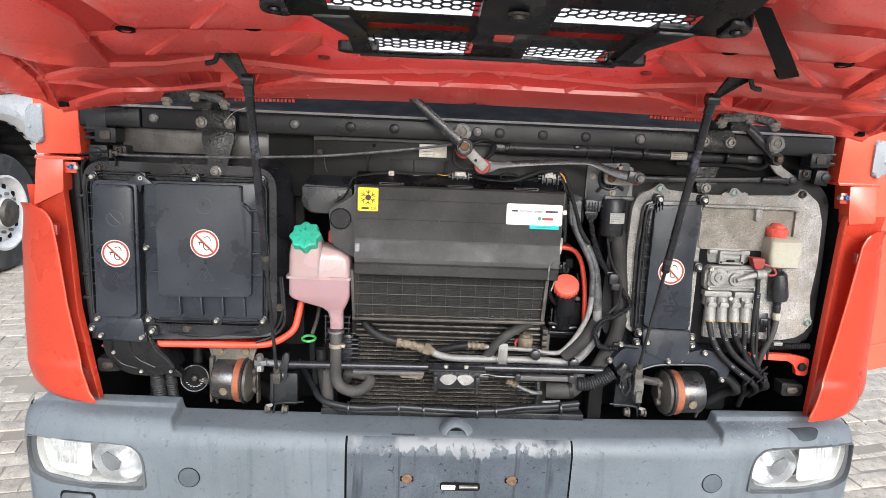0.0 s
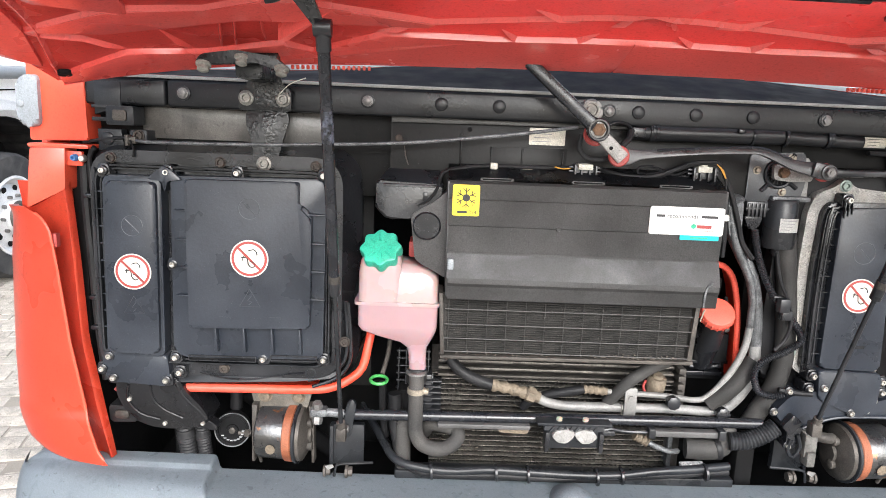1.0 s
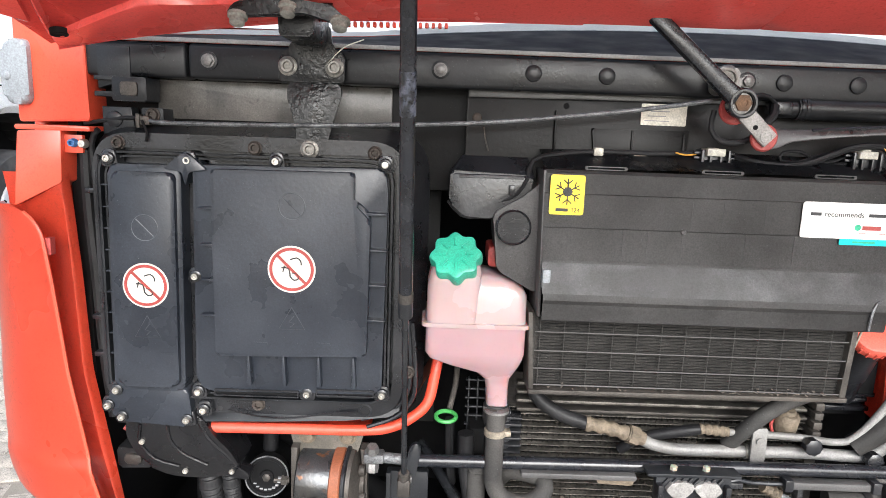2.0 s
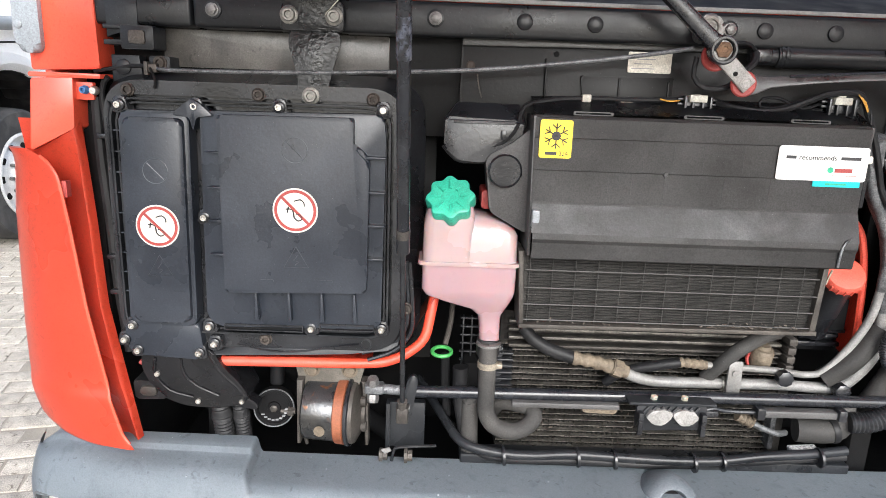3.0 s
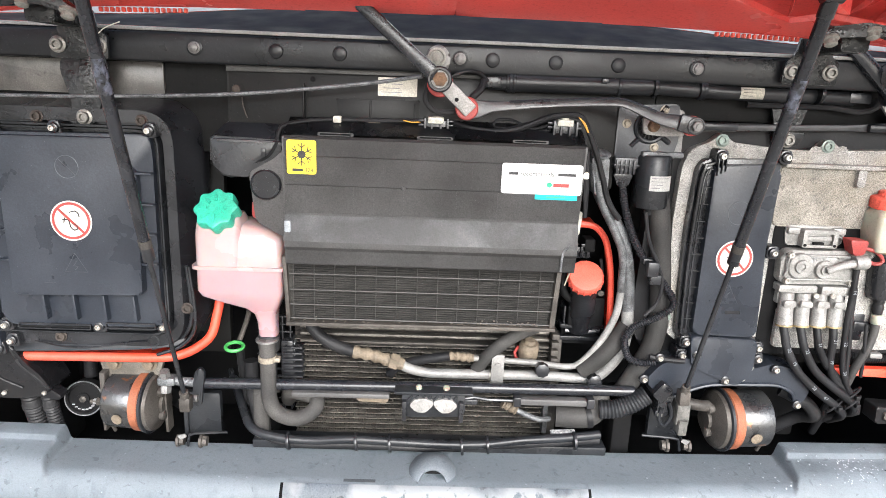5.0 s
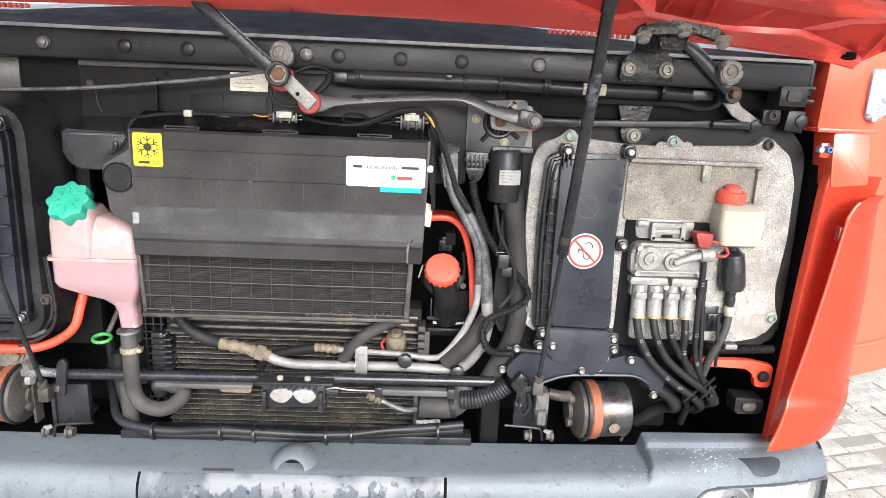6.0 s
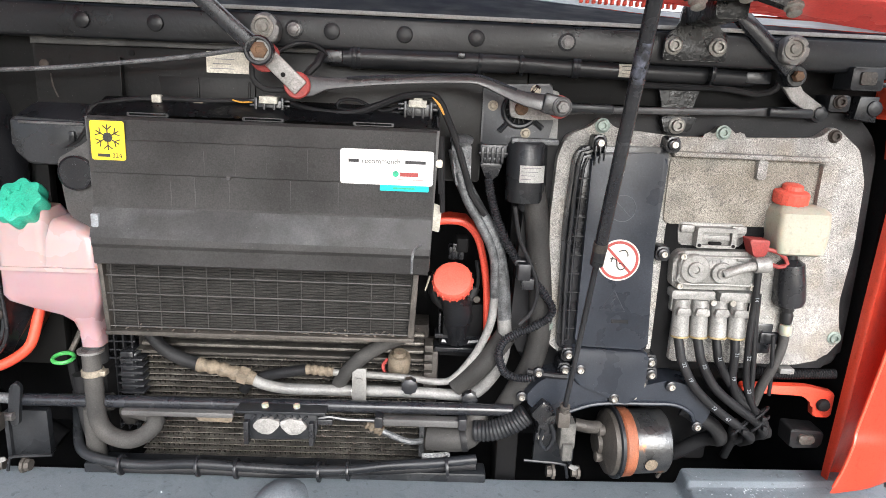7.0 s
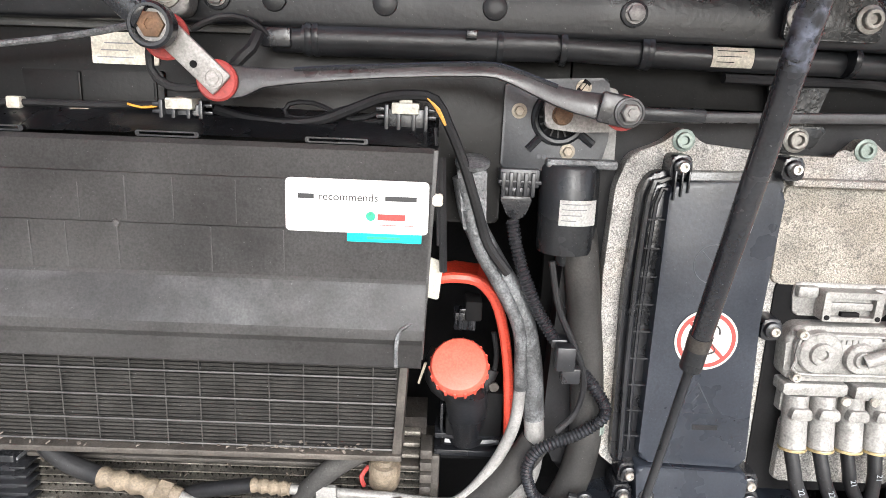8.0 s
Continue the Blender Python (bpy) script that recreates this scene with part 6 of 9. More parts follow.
part("rear_lip", sheet(lambda u, v: (u, -0.047 + 0.004 * v, flap_pt(u, -0.05)[2] + 0.003 - notch(u) * v), sorted([i * 0.05 - 0.95 for i in range(39)] + [0.226, 0.232, 0.238, -0.226, -0.232, -0.238]), [0, 1], 0.003), M_REDIN, flap)

grille = thing("flap_grille", (0, -0.5, 1.93), "black grille frame with bright honeycomb openings in the flap", "grille")
def holed(x0, x1, y0, y1, holes, d0, d1):
    """A flat frame with rectangular openings."""
    ux = sorted({x0, x1, *[h[0] for h in holes], *[h[1] for h in holes]} | {x0 + (x1 - x0) * i / 20 for i in range(21)})
    uy = sorted({y0, y1, *[h[2] for h in holes], *[h[3] for h in holes]})
    return sheet(lambda u, v: (u, v, fz(u, v, d1)), ux, uy, d1 - d0, lambda u, v: any(a < u < b and c < v < d for a, b, c, d in holes))


part("upper_frame", holed(-0.345, 0.345, -0.84, -0.552, GRILLES[:2], 0.002, 0.016), M_PLASTIC, grille)
part("centre_block", slab(rounded([(-0.045, -0.80), (0.067, -0.80), (0.067, -0.545), (-0.045, -0.545)], 0.006), 0.002, 0.026), M_PLASTIC, grille)
part("lower_frame", holed(-0.235, 0.222, -0.552, -0.382, GRILLES[2:] + [(-0.215, -0.055, -0.536, -0.516), (0.055, 0.195, -0.536, -0.514), (-0.015, 0.025, -0.505, -0.478)], 0.002, 0.016), M_PLASTIC, grille)
part("slot_backing", holed(-0.232, 0.220, -0.536, -0.472, [], -0.002, 0.004), M_REDIN, grille, "red flap skin behind the grille slots")
part("lower_rim", tube([(x, -0.378 - (0.012 if abs(x - 0.005) < 0.08 else 0.0), fz(x, -0.38, 0.014)) for x in (-0.240, -0.15, -0.1, -0.07, -0.03, 0.04, 0.08, 0.11, 0.16, 0.228)], 0.006, 8), M_PLASTIC, grille)
part("centre_bridge", slab(rounded([(-0.035, -0.545), (0.045, -0.545), (0.055, -0.470), (0.045, -0.462), (-0.035, -0.462), (-0.047, -0.470)], 0.005), 0.006, 0.020), M_PLASTIC, grille)
part("catch_window", slab(rect(-0.012, 0.020, -0.520, -0.492, 0.003), 0.018, 0.0215, 0.001), M_REDIN, grille)
for s in (-1, 1):
    part("lug", slab(rounded([(0.205 * s, -0.412), (0.275 * s, -0.408), (0.280 * s, -0.396), (0.270 * s, -0.386), (0.205 * s, -0.382)], 0.005), 0.002, 0.018), M_PLASTIC, grille)
    part("upper_lug", slab(rounded([(0.330 * s, -0.62), (0.368 * s, -0.61), (0.372 * s, -0.575), (0.330 * s, -0.560)], 0.008), 0.002, 0.022), M_PLASTIC, grille)
    part("corner_strut", slab(rounded([(0.24 * s, -0.56), (0.30 * s, -0.56), (0.252 * s, -0.48), (0.250 * s, -0.40), (0.215 * s, -0.40), (0.220 * s, -0.50)], 0.004), 0.002, 0.020), M_PLASTIC, grille)
    part("lug_bolt", lathe([(0.010, 0), (0.010, 0.004), (0.006, 0.005)], (0.350 * s, -0.590, fz(0.350 * s, -0.590, 0.021)), (0, 0, -1), 14), M_BLACK, grille)
part("centre_bolt", lathe([(0.016, 0), (0.016, 0.003), (0.009, 0.004), (0.009, 0.009)], (0.010, -0.625, fz(0.01, -0.625, 0.026)), (0, 0, -1), 18), M_DIRTSTEEL, grille)
for a, b, c, d in GRILLES:
    bm = bmesh.new()
    R = 0.0098
    for i in range(int((b - a) / (1.5 * R)) + 2):
        for j in range(int((d - c) / (1.732 * R)) + 2):
            cx, cy = a + 1.5 * R * i, c + 1.732 * R * (j + (0.5 if i % 2 else 0.0))
            for k in (0, 1, 2):
                p, q = ((cx + R * math.cos(w), cy + R * math.sin(w)) for w in (k * math.pi / 3, (k + 1) * math.pi / 3))
                if all(a - 0.002 < x < b + 0.002 and c - 0.002 < y < d + 0.002 for x, y in (p, q)):
                    join(bm, tube([(*p, fz(*p, 0.008)), (*q, fz(*q, 0.008))], 0.0017, 4, sharp=True))
    tagged(part("honeycomb", bm, M_PLASTIC, grille), kind="stuff")
strap = thing("pull_strap", (0.45, -0.5, 1.86), "black rubber pull strap hanging from the flap", "strap", move=(-0.012, 0, 0.030), size=(1.08, 1, 1.15))
part("band", sheet(lambda u, v: (0.372 + 0.125 * v ** 1.1 + 0.030 * (u - 0.5) * (0.8 + 0.25 * v), -0.640 + 0.135 * v - 0.020 * math.sin(3 * v), 1.948 - 0.085 * v - 0.010 * math.sin(3.1 * v) + 0.006 * (u - 0.5)), [0, 0.33, 0.66, 1], [i / 16 for i in range(17)], 0.006), M_RUBBER, strap)
part("hem", sheet(lambda u, v: (0.484 + 0.013 * v + 0.035 * (u - 0.5), -0.514 + 0.010 * v, 1.876 - 0.011 * v + 0.006 * (u - 0.5)), [0, 0.5, 1], [0, 0.5, 1], 0.011), M_RUBBER, strap)
part("anchor", lathe([(0.026, 0), (0.026, 0.008), (0.018, 0.012)], (0.372, -0.640, 1.952), (0, 0, -1), 20), M_REDIN, strap)

# ---- wiper gear ----
wiper = thing("wiper_linkage", (0.2, -0.03, 1.69), "black wiper linkage with bare steel cranks and red joints", "wiper linkage")


def bar(pts, w, th, y, material, name, r=0.002, tilt=0.0):
    """A flat bar along a line in the plan's front view; pts rows of (x, z) or (x, z, y); tilt leans its face upwards."""
    P = [Vector((p[0], p[1])) for p in pts]
    Y = [p[2] if len(p) > 2 else y for p in pts]
    bm = bmesh.new()
    rows = []
    for i, p in enumerate(P):
        d = (P[min(i + 1, len(P) - 1)] - P[max(i - 1, 0)]).normalized()
        o = Vector((-d.y, d.x)) * (w(i / (len(P) - 1)) if callable(w) else w) / 2
        rows.append([bm.verts.new((c.x, yy, c.y)) for c, yy in ((p - o, Y[i]), (p + o, Y[i] + tilt), (p + o, Y[i] + th), (p - o, Y[i] + th))])
    for a, b in zip(rows, rows[1:]):
        for k in range(4):
            bm.faces.new((a[k], a[(k + 1) % 4], b[(k + 1) % 4], b[k]))
    bm.faces.new(rows[0][::-1])
    bm.faces.new(rows[-1])
    soften(bm, bm.edges[:], r, 2)
    return part(name, bm, material, wiper)


bar([(-0.150, 1.854), (-0.104, 1.814), (-0.060, 1.776), (-0.036, 1.7555), (-0.027, 1.750)], lambda u: 0.021 + 0.006 * u * u, 0.016, -0.078, M_GLOSS, "wiper_arm", 0.005)
eye = part("arm_eye", lathe([(0.0195, 0), (0.0202, 0.003), (0.0202, 0.014), (0.0182, 0.0165), (0.0155, 0.0165), (0.0145, 0.009), (0.004, 0.009)], (-0.0206, -0.062, 1.7435), seg=28), M_GLOSS, wiper)
part("washer", lathe([(0.0138, 0), (0.0138, 0.0012), (0.0118, 0.0016)], (-0.0206, -0.0711, 1.7435), seg=22), M_BARE, eye)
part("arm_nut", lathe([(0.0118, 0), (0.0118, 0.004), (0.0095, 0.0055), (0.005, 0.0058), (0.0046, 0.0046)], (-0.0200, -0.0722, 1.7440), seg=6), M_RUSTNUT, eye)
part("joint_shield", lathe([(0.0215, 0), (0.0215, 0.003), (0.0195, 0.005)], (-0.0190, -0.045, 1.7365), seg=28), M_DULLRED, wiper, "red plastic joint disc")
bar([(-0.020, 1.7435), (0.006, 1.7195), (0.0327, 1.6944)], 0.0245, 0.006, -0.056, M_BARE, "crank", 0.002)
part("joint_shield", lathe([(0.0190, 0), (0.0190, 0.003), (0.017, 0.005)], (0.0262, -0.045, 1.699), seg=28), M_DULLRED, wiper, "red plastic joint disc")
part("crank_pin", lathe([(0.0090, 0), (0.0088, 0.0012), (0.0072, 0.0012), (0.0068, 0.0004), (0.0052, 0.0004), (0.0050, 0.0010)], (0.0255, -0.0558, 1.7005), seg=22), M_BARE, wiper)
part("crank_hole", lathe([(0.0034, 0), (0.0034, 0.0008)], (0.0084, -0.0562, 1.7125), seg=12), M_VOID, wiper)
rod_w = ((0.034, 0.031), (0.046, 0.029), (0.0667, 0.0175), (0.096, 0.0142), (0.184, 0.0118), (0.281, 0.0127), (0.3415, 0.0185), (0.376, 0.0235), (0.40, 0.029))
rod_line = [(0.034, 1.698), (0.046, 1.699), (0.0667, 1.703), (0.0962, 1.7057), (0.14, 1.7100), (0.184, 1.7136), (0.235, 1.7170), (0.272, 1.7185), (0.284, 1.7178), (0.299, 1.7139), (0.3415, 1.6978), (0.360, 1.6930), (0.378, 1.6902), (0.3946, 1.687), (0.402, 1.686)]
bar(rod_line, lambda u: table(rod_w, rod_line[round(u * 14)][0]), 0.013, -0.045, M_ROD, "push_rod", 0.0025, 0.005)
part("rod_edge", tube([(x, -0.0405, z + table(rod_w, x) / 2 - 0.001) for x, z in rod_line[3:11]], 0.0022, 6), M_GLOSS, wiper, "folded upper edge of the rod")
bar([(0.381, 1.690), (0.4085, 1.685)], 0.0290, 0.008, -0.049, M_ROD, "rod_end", 0.003)
joint = part("rod_joint", lathe([(0.0140, -0.02), (0.0145, 0), (0.0140, 0.003), (0.0120, 0.0035), (0.0115, 0.0025)], (0.4085, -0.049, 1.685), seg=24), M_ROD, wiper)
part("nut", lathe([(0.0092, 0.002), (0.0092, 0.009), (0.0078, 0.010), (0.0042, 0.010), (0.0040, 0.0115)], (0.4085, -0.049, 1.685), seg=6), M_STEEL, joint)
part("joint_shield", lathe([(0.0170, 0), (0.0170, 0.004)], (0.406, -0.034, 1.6845), seg=24), M_DULLRED, wiper, "red plastic joint disc")
bar([(0.405, 1.682, -0.022), (0.46, 1.682, -0.016), (0.55, 1.684, 0.0), (0.70, 1.688, 0.018), (0.825, 1.692, 0.032)], lambda u: 0.011 + 0.008 * max(0, 1 - 8 * u) + 0.008 * max(0, 5 * u - 4), 0.008, -0.02, M_ROD, "long_rod", 0.002)
part("rod_stiffener", box(0.42, 0.49, -0.030, -0.012, 1.677, 1.691, 0.004), M_BLACK, wiper)
part("end_stiffener", box(0.745, 0.815, 0.014, 0.034, 1.682, 1.697, 0.004), M_BLACK, wiper)
part("rod_joint", lathe([(0.014, -0.02), (0.0145, 0), (0.014, 0.006), (0.010, 0.007), (0.011, 0.012), (0.009, 0.013)], (0.829, 0.030, 1.691), seg=20), M_BLACK, wiper)
bar([(0.770, 1.740), (0.790, 1.715), (0.826, 1.694)], lambda u: 0.026 - 0.006 * u, 0.008, 0.022, M_BARE, "crank", 0.002)
bar([(0.652, 1.842), (0.70, 1.802), (0.745, 1.762), (0.770, 1.738)], lambda u: 0.023 + 0.004 * u, 0.020, -0.012, M_GLOSS, "wiper_arm", 0.006)
part("arm_eye", lathe([(0.0155, 0), (0.016, 0.003), (0.016, 0.026), (0.0145, 0.028)], (0.764, 0.016, 1.744), seg=22), M_BLACK, wiper)
part("arm_nut", lathe([(0.0085, 0), (0.0085, 0.007), (0.007, 0.009)], (0.764, -0.012, 1.744), seg=6), M_RUSTNUT, wiper)
for x, y, z in ((-0.026, -0.014, 1.778), (0.746, -0.014, 1.782)):
    part("bearing_pad", join(prism(rounded([(x - 0.016, z - 0.022), (x + 0.020, z - 0.022), (x + 0.024, z + 0.006), (x + 0.004, z + 0.024), (x - 0.018, z + 0.010)], 0.014, 6), y - 0.012, y + 0.01, 0.004, 3)), M_STEEL, wiper)
    part("bearing_cup", lathe([(0.0155, 0), (0.0155, 0.003), (0.012, 0.004), (0.011, 0.001), (0.007, 0.001), (0.007, 0.005), (0.004, 0.006)], (x, y - 0.012, z), seg=20), M_NUT, wiper)

motor = thing("wiper_motor", (0.37, -0.01, 1.53), "black wiper motor with a white data label", "motor", move=(0.008, 0.035, -0.006))
part("gearbox_plate", prism(rounded([(0.291, 1.718), (0.398, 1.724), (0.403, 1.662), (0.396, 1.632), (0.384, 1.626), (0.2905, 1.6255)], 0.006), -0.008, 0.03, 0.003), mat("grey_gearbox_casting", (0.028, 0.030, 0.034), 0.40, vary=0.2, scale=30, dust=0.3, dust_color=(0.075, 0.078, 0.082), specks=0.4), motor)
part("plate_rim", prism(rounded([(0.394, 1.716), (0.410, 1.712), (0.4125, 1.632), (0.392, 1.626)], 0.004), -0.004, 0.03, 0.002), M_PIPE, motor)
cc = (0.349, 1.682)
part("shaft_ring", tube([(cc[0] + 0.0255 * math.cos(a), -0.011, cc[1] + 0.0255 * math.sin(a)) for a in (i * math.pi / 16 for i in range(33))], 0.0042, 8, sharp=True), M_BLACK, motor)
part("shaft_pocket", lathe([(0.0225, 0), (0.0225, 0.0012)], (cc[0], -0.0078, cc[1]), seg=28), M_VOID, motor)
for k in range(16):
    a = 2 * math.pi * k / 16
    part("pocket_rib", tube([(cc[0] + q * math.cos(a), -0.0098, cc[1] + q * math.sin(a)) for q in (0.013, 0.022)], 0.0011, 4, sharp=True), M_BLACK, motor)
for a in (-2.30, -0.62, 0.95):
    part("rib", tube([(cc[0] + 0.028 * math.cos(a), -0.010, cc[1] + 0.028 * math.sin(a)), (cc[0] + 0.046 * math.cos(a), -0.010, cc[1] + 0.046 * math.sin(a))], 0.0042, 8, sharp=True), M_BLACK, motor)
part("drive_crank", prism(rounded([(0.330, 1.699), (0.352, 1.702), (0.372, 1.694), (0.406, 1.688), (0.407, 1.670), (0.366, 1.668), (0.333, 1.671)], 0.006), -0.026, -0.016, 0.002), M_BARE, motor)
piece("bolt", shared("bolt", hex_bm(0.0098, 0.009, 1.08), M_RUSTNUT), motor, (0.349, -0.026, 1.685), label="rusty crank nut")
for x, z in ((0.307, 1.687), (0.3605, 1.647), (0.372, 1.713)):
    piece("bolt", shared("bolt", hex_bm(0.0052, 0.006, 1.55), M_TAN), motor, (x, -0.008, z))
part("cast_mark", join(*[box(0.3285 + 0.0058 * k, 0.3325 + 0.0058 * k, -0.0086, -0.0078, 1.6385, 1.6425, 0) for k in range(6) if k != 4]), M_MARK, motor)
part("yoke", join(lathe([(0.030, 0), (0.0325, 0.004), (0.0325, 0.090), (0.031, 0.096), (0.020, 0.098)], (0.366, 0.0, 1.634), (0.03, 0, -1), 30), lathe([(0.013, 0), (0.012, 0.010), (0.008, 0.016)], (0.369, 0.0, 1.537), (0.03, 0, -1), 16)), M_BLACK, motor)
part("end_bracket", box(0.338, 0.413, -0.02, 0.02, 1.630, 1.640, 0.003), M_PIPEDIRT, motor)
part("data_label", sheet(lambda u, v: (0.3675 + 0.0338 * math.sin(u), -0.0338 * math.cos(u), 1.5985 - 0.027 * v), [-0.44 + 1.295 * i / 8 for i in range(9)], [0, 1], 0.0003), M_WHITE, motor, "white printed data label")
for k in range(4):
    part("label_print", sheet(lambda u, v, k=k: (0.3675 + 0.0342 * math.sin(u), -0.0342 * math.cos(u), 1.5950 - 0.0058 * k - 0.0011 * v), [-0.36 + (0.95 - 0.16 * k) * i / 6 for i in range(7)], [0, 1], 0.0002), M_INKGREY, motor)
plug = part("plug", join(box(0.290, 0.332, -0.02, 0.012, 1.608, 1.628, 0.002), box(0.294, 0.327, -0.018, 0.010, 1.598, 1.609, 0.003), prism(rounded([(0.2905, 1.599), (0.3275, 1.599), (0.319, 1.574), (0.302, 1.573)], 0.005), -0.014, 0.008, 0.003)), M_PLASTIC, motor, "ribbed black cable plug")
for i in range(5):
    part("rib", box(0.292 + 0.0078 * i, 0.296 + 0.0078 * i, -0.0235, -0.016, 1.599, 1.624, 0.0005), M_PLASTIC, plug)
part("collar", box(0.2885, 0.334, -0.022, 0.0, 1.612, 1.616, 0.0008), M_PLASTIC, plug)

drive = thing("steering_tube", (0.3, 0.02, 1.74), "black taped tube running under the beam with a data label", "tube")
part("tube", tube([(0.065, 0.012, 1.742), (0.20, 0.012, 1.744), (0.317, 0.014, 1.746), (0.41, 0.016, 1.743), (0.52, 0.018, 1.741), (0.64, 0.03, 1.741), (0.72, 0.04, 1.739)], 0.0135, 12), M_TUBE, drive)
part("outer_sleeve", tube([(0.095, 0.012, 1.743), (0.20, 0.012, 1.744), (0.345, 0.014, 1.746)], 0.0165, 12), M_TUBE, drive)
part("end_plug", box(0.055, 0.085, -0.004, 0.024, 1.733, 1.752, 0.003), M_PLASTIC, drive)
part("end_plug", box(0.705, 0.745, 0.024, 0.05, 1.731, 1.750, 0.003), M_PLASTIC, drive)
for x in (0.101, 0.108, 0.289, 0.352, 0.432, 0.438, 0.645):
    part("cable_tie", lathe([(0.0175, -0.003), (0.0182, 0), (0.0175, 0.003)], (x, 0.012 + 0.02 * max(0, x - 0.3), 1.744), (1, 0, 0), 14), M_BLACK, drive)
part("data_label", sheet(lambda u, v: (0.500 + 0.041 * u, 0.017 - 0.0142 * math.cos(v), 1.7415 + 0.0142 * math.sin(v)), [0, 1], [-0.75 + 1.5 * i / 6 for i in range(7)], 0.0003), M_CREAM, drive, "cream printed data label")
for k in range(3):
    part("label_print", sheet(lambda u, v, k=k: (0.504 + (0.030 - 0.006 * k) * u, 0.017 - 0.0146 * math.cos(v), 1.7415 + 0.0146 * math.sin(v)), [0, 1], [0.40 - 0.38 * k, 0.46 - 0.38 * k], 0.0002), M_INK, drive)
part("clip", box(0.255, 0.266, -0.010, 0.0, 1.748, 1.756, 0.001), M_PLASTIC, drive)
part("branch_cable", tube([(0.52, 0.02, 1.722), (0.60, 0.03, 1.722), (0.68, 0.038, 1.722), (0.73, 0.03, 1.716), (0.752, 0.02, 1.726), (0.755, 0.02, 1.742)], 0.0055, 8), M_RUBBER, drive)
part("lead", tube([(0.065, 0.0, 1.742), (0.045, -0.01, 1.757), (0.02, -0.02, 1.757), (-0.005, -0.02, 1.745)], 0.0032, 8), M_RUBBER, drive)
part("loop", tube([(-0.040, -0.03, 1.735), (-0.042, -0.03, 1.708), (-0.025, -0.03, 1.692), (0.005, -0.03, 1.692), (0.022, -0.02, 1.70)], 0.0042, 8), M_RUBBER, drive)
part("drop_cable", tube([(0.055, -0.01, 1.745), (0.050, -0.018, 1.73), (0.036, -0.02, 1.716), (0.03, -0.01, 1.70)], 0.006, 8), M_RUBBER, drive)

pull = thing("bonnet_cable", (-0.4, -0.01, 1.69), "long black release cable along the bulkhead", "cable")
part("sheath", tube([(-0.862, 0.01, 1.697), (-0.845, -0.006, 1.690), (-0.80, -0.010, 1.6885), (-0.66, -0.012, 1.691), (-0.549, -0.012, 1.695), (-0.36, -0.012, 1.706), (-0.20, -0.014, 1.724), (-0.114, -0.018, 1.736), (-0.048, -0.035, 1.747)], 0.0033, 8), M_PIPEDIRT, pull)
part("cable_end", tube([(-0.95, 0.01, 1.683), (-0.90, 0.008, 1.692), (-0.87, 0.006, 1.694)], 0.003, 8), M_RUBBER, pull)
part("clip", join(box(-0.863, -0.847, -0.008, 0.004, 1.684, 1.697, 0.002), box(-0.866, -0.860, -0.010, 0.004, 1.680, 1.700, 0.001)), M_DIRTSTEEL, pull)
paper = thing("paper_label", (-0.083, 0.028, 1.73), "aged cream label stuck to the bulkhead", "label", move=(-0.008, 0, -0.004))
part("film", prism(rect(-0.1175, -0.0495, 1.7155, 1.747, 0.002), 0.0275, 0.0295, 0), M_CREAM, paper)
part("print", join(*[box(-0.112 + 0.004 * k, -0.075 - 0.005 * (k % 2), 0.0270, 0.0274, 1.7215 + 0.007 * k, 1.7228 + 0.007 * k, 0) for k in range(3)]), M_INKGREY, paper)

# ---- wiring over the coolers ----
loom = thing("wiring_loom", (0.0, -0.02, 1.67), "black wiring loom with clips over the cooler shroud", "wiring loom", move=(-0.004, 0.014, -0.001))
part("left_wire", tube([(-0.360, -0.016, 1.583), (-0.335, -0.018, 1.590), (-0.305, -0.02, 1.605), (-0.290, -0.02, 1.63), (-0.283, -0.02, 1.655), (-0.245, -0.015, 1.666), (-0.188, -0.012, 1.671), (-0.11, -0.010, 1.6715), (-0.045, -0.012, 1.674)], 0.0038, 8), M_RUBBER, loom)
part("low_wire", tube([(-0.405, -0.012, 1.592), (-0.385, -0.014, 1.571), (-0.36, -0.015, 1.570), (-0.33, -0.016, 1.585), (-0.305, -0.016, 1.598)], 0.0042, 8), M_RUBBER, loom)
part("thin_wire", tube([(-0.303, -0.018, 1.625), (-0.300, -0.02, 1.60), (-0.312, -0.02, 1.578), (-0.302, -0.022, 1.570), (-0.285, -0.022, 1.558)], 0.001, 6), M_STEEL, loom)
part("mid_wire", tube([(0.012, -0.014, 1.672), (0.045, -0.018, 1.664), (0.085, -0.022, 1.661), (0.12, -0.02, 1.666), (0.15, -0.02, 1.678), (0.18, -0.02, 1.690), (0.21, -0.022, 1.694), (0.232, -0.022, 1.690), (0.246, -0.022, 1.665), (0.262, -0.022, 1.63), (0.278, -0.022, 1.585), (0.292, -0.02, 1.545), (0.315, -0.02, 1.515)], 0.0052, 8), M_RUBBER, loom)
part("loop_wire", tube([(0.185, -0.012, 1.680), (0.15, -0.012, 1.668), (0.11, -0.012, 1.682), (0.085, -0.012, 1.680), (0.083, -0.012, 1.668), (0.11, -0.012, 1.667), (0.14, -0.012, 1.678), (0.175, -0.012, 1.684)], 0.0025, 6), M_RUBBER, loom)
part("second_wire", tube([(0.03, -0.012, 1.668), (0.09, -0.016, 1.656), (0.14, -0.014, 1.660), (0.18, -0.012, 1.668)], 0.003, 6), M_RUBBER, loom)
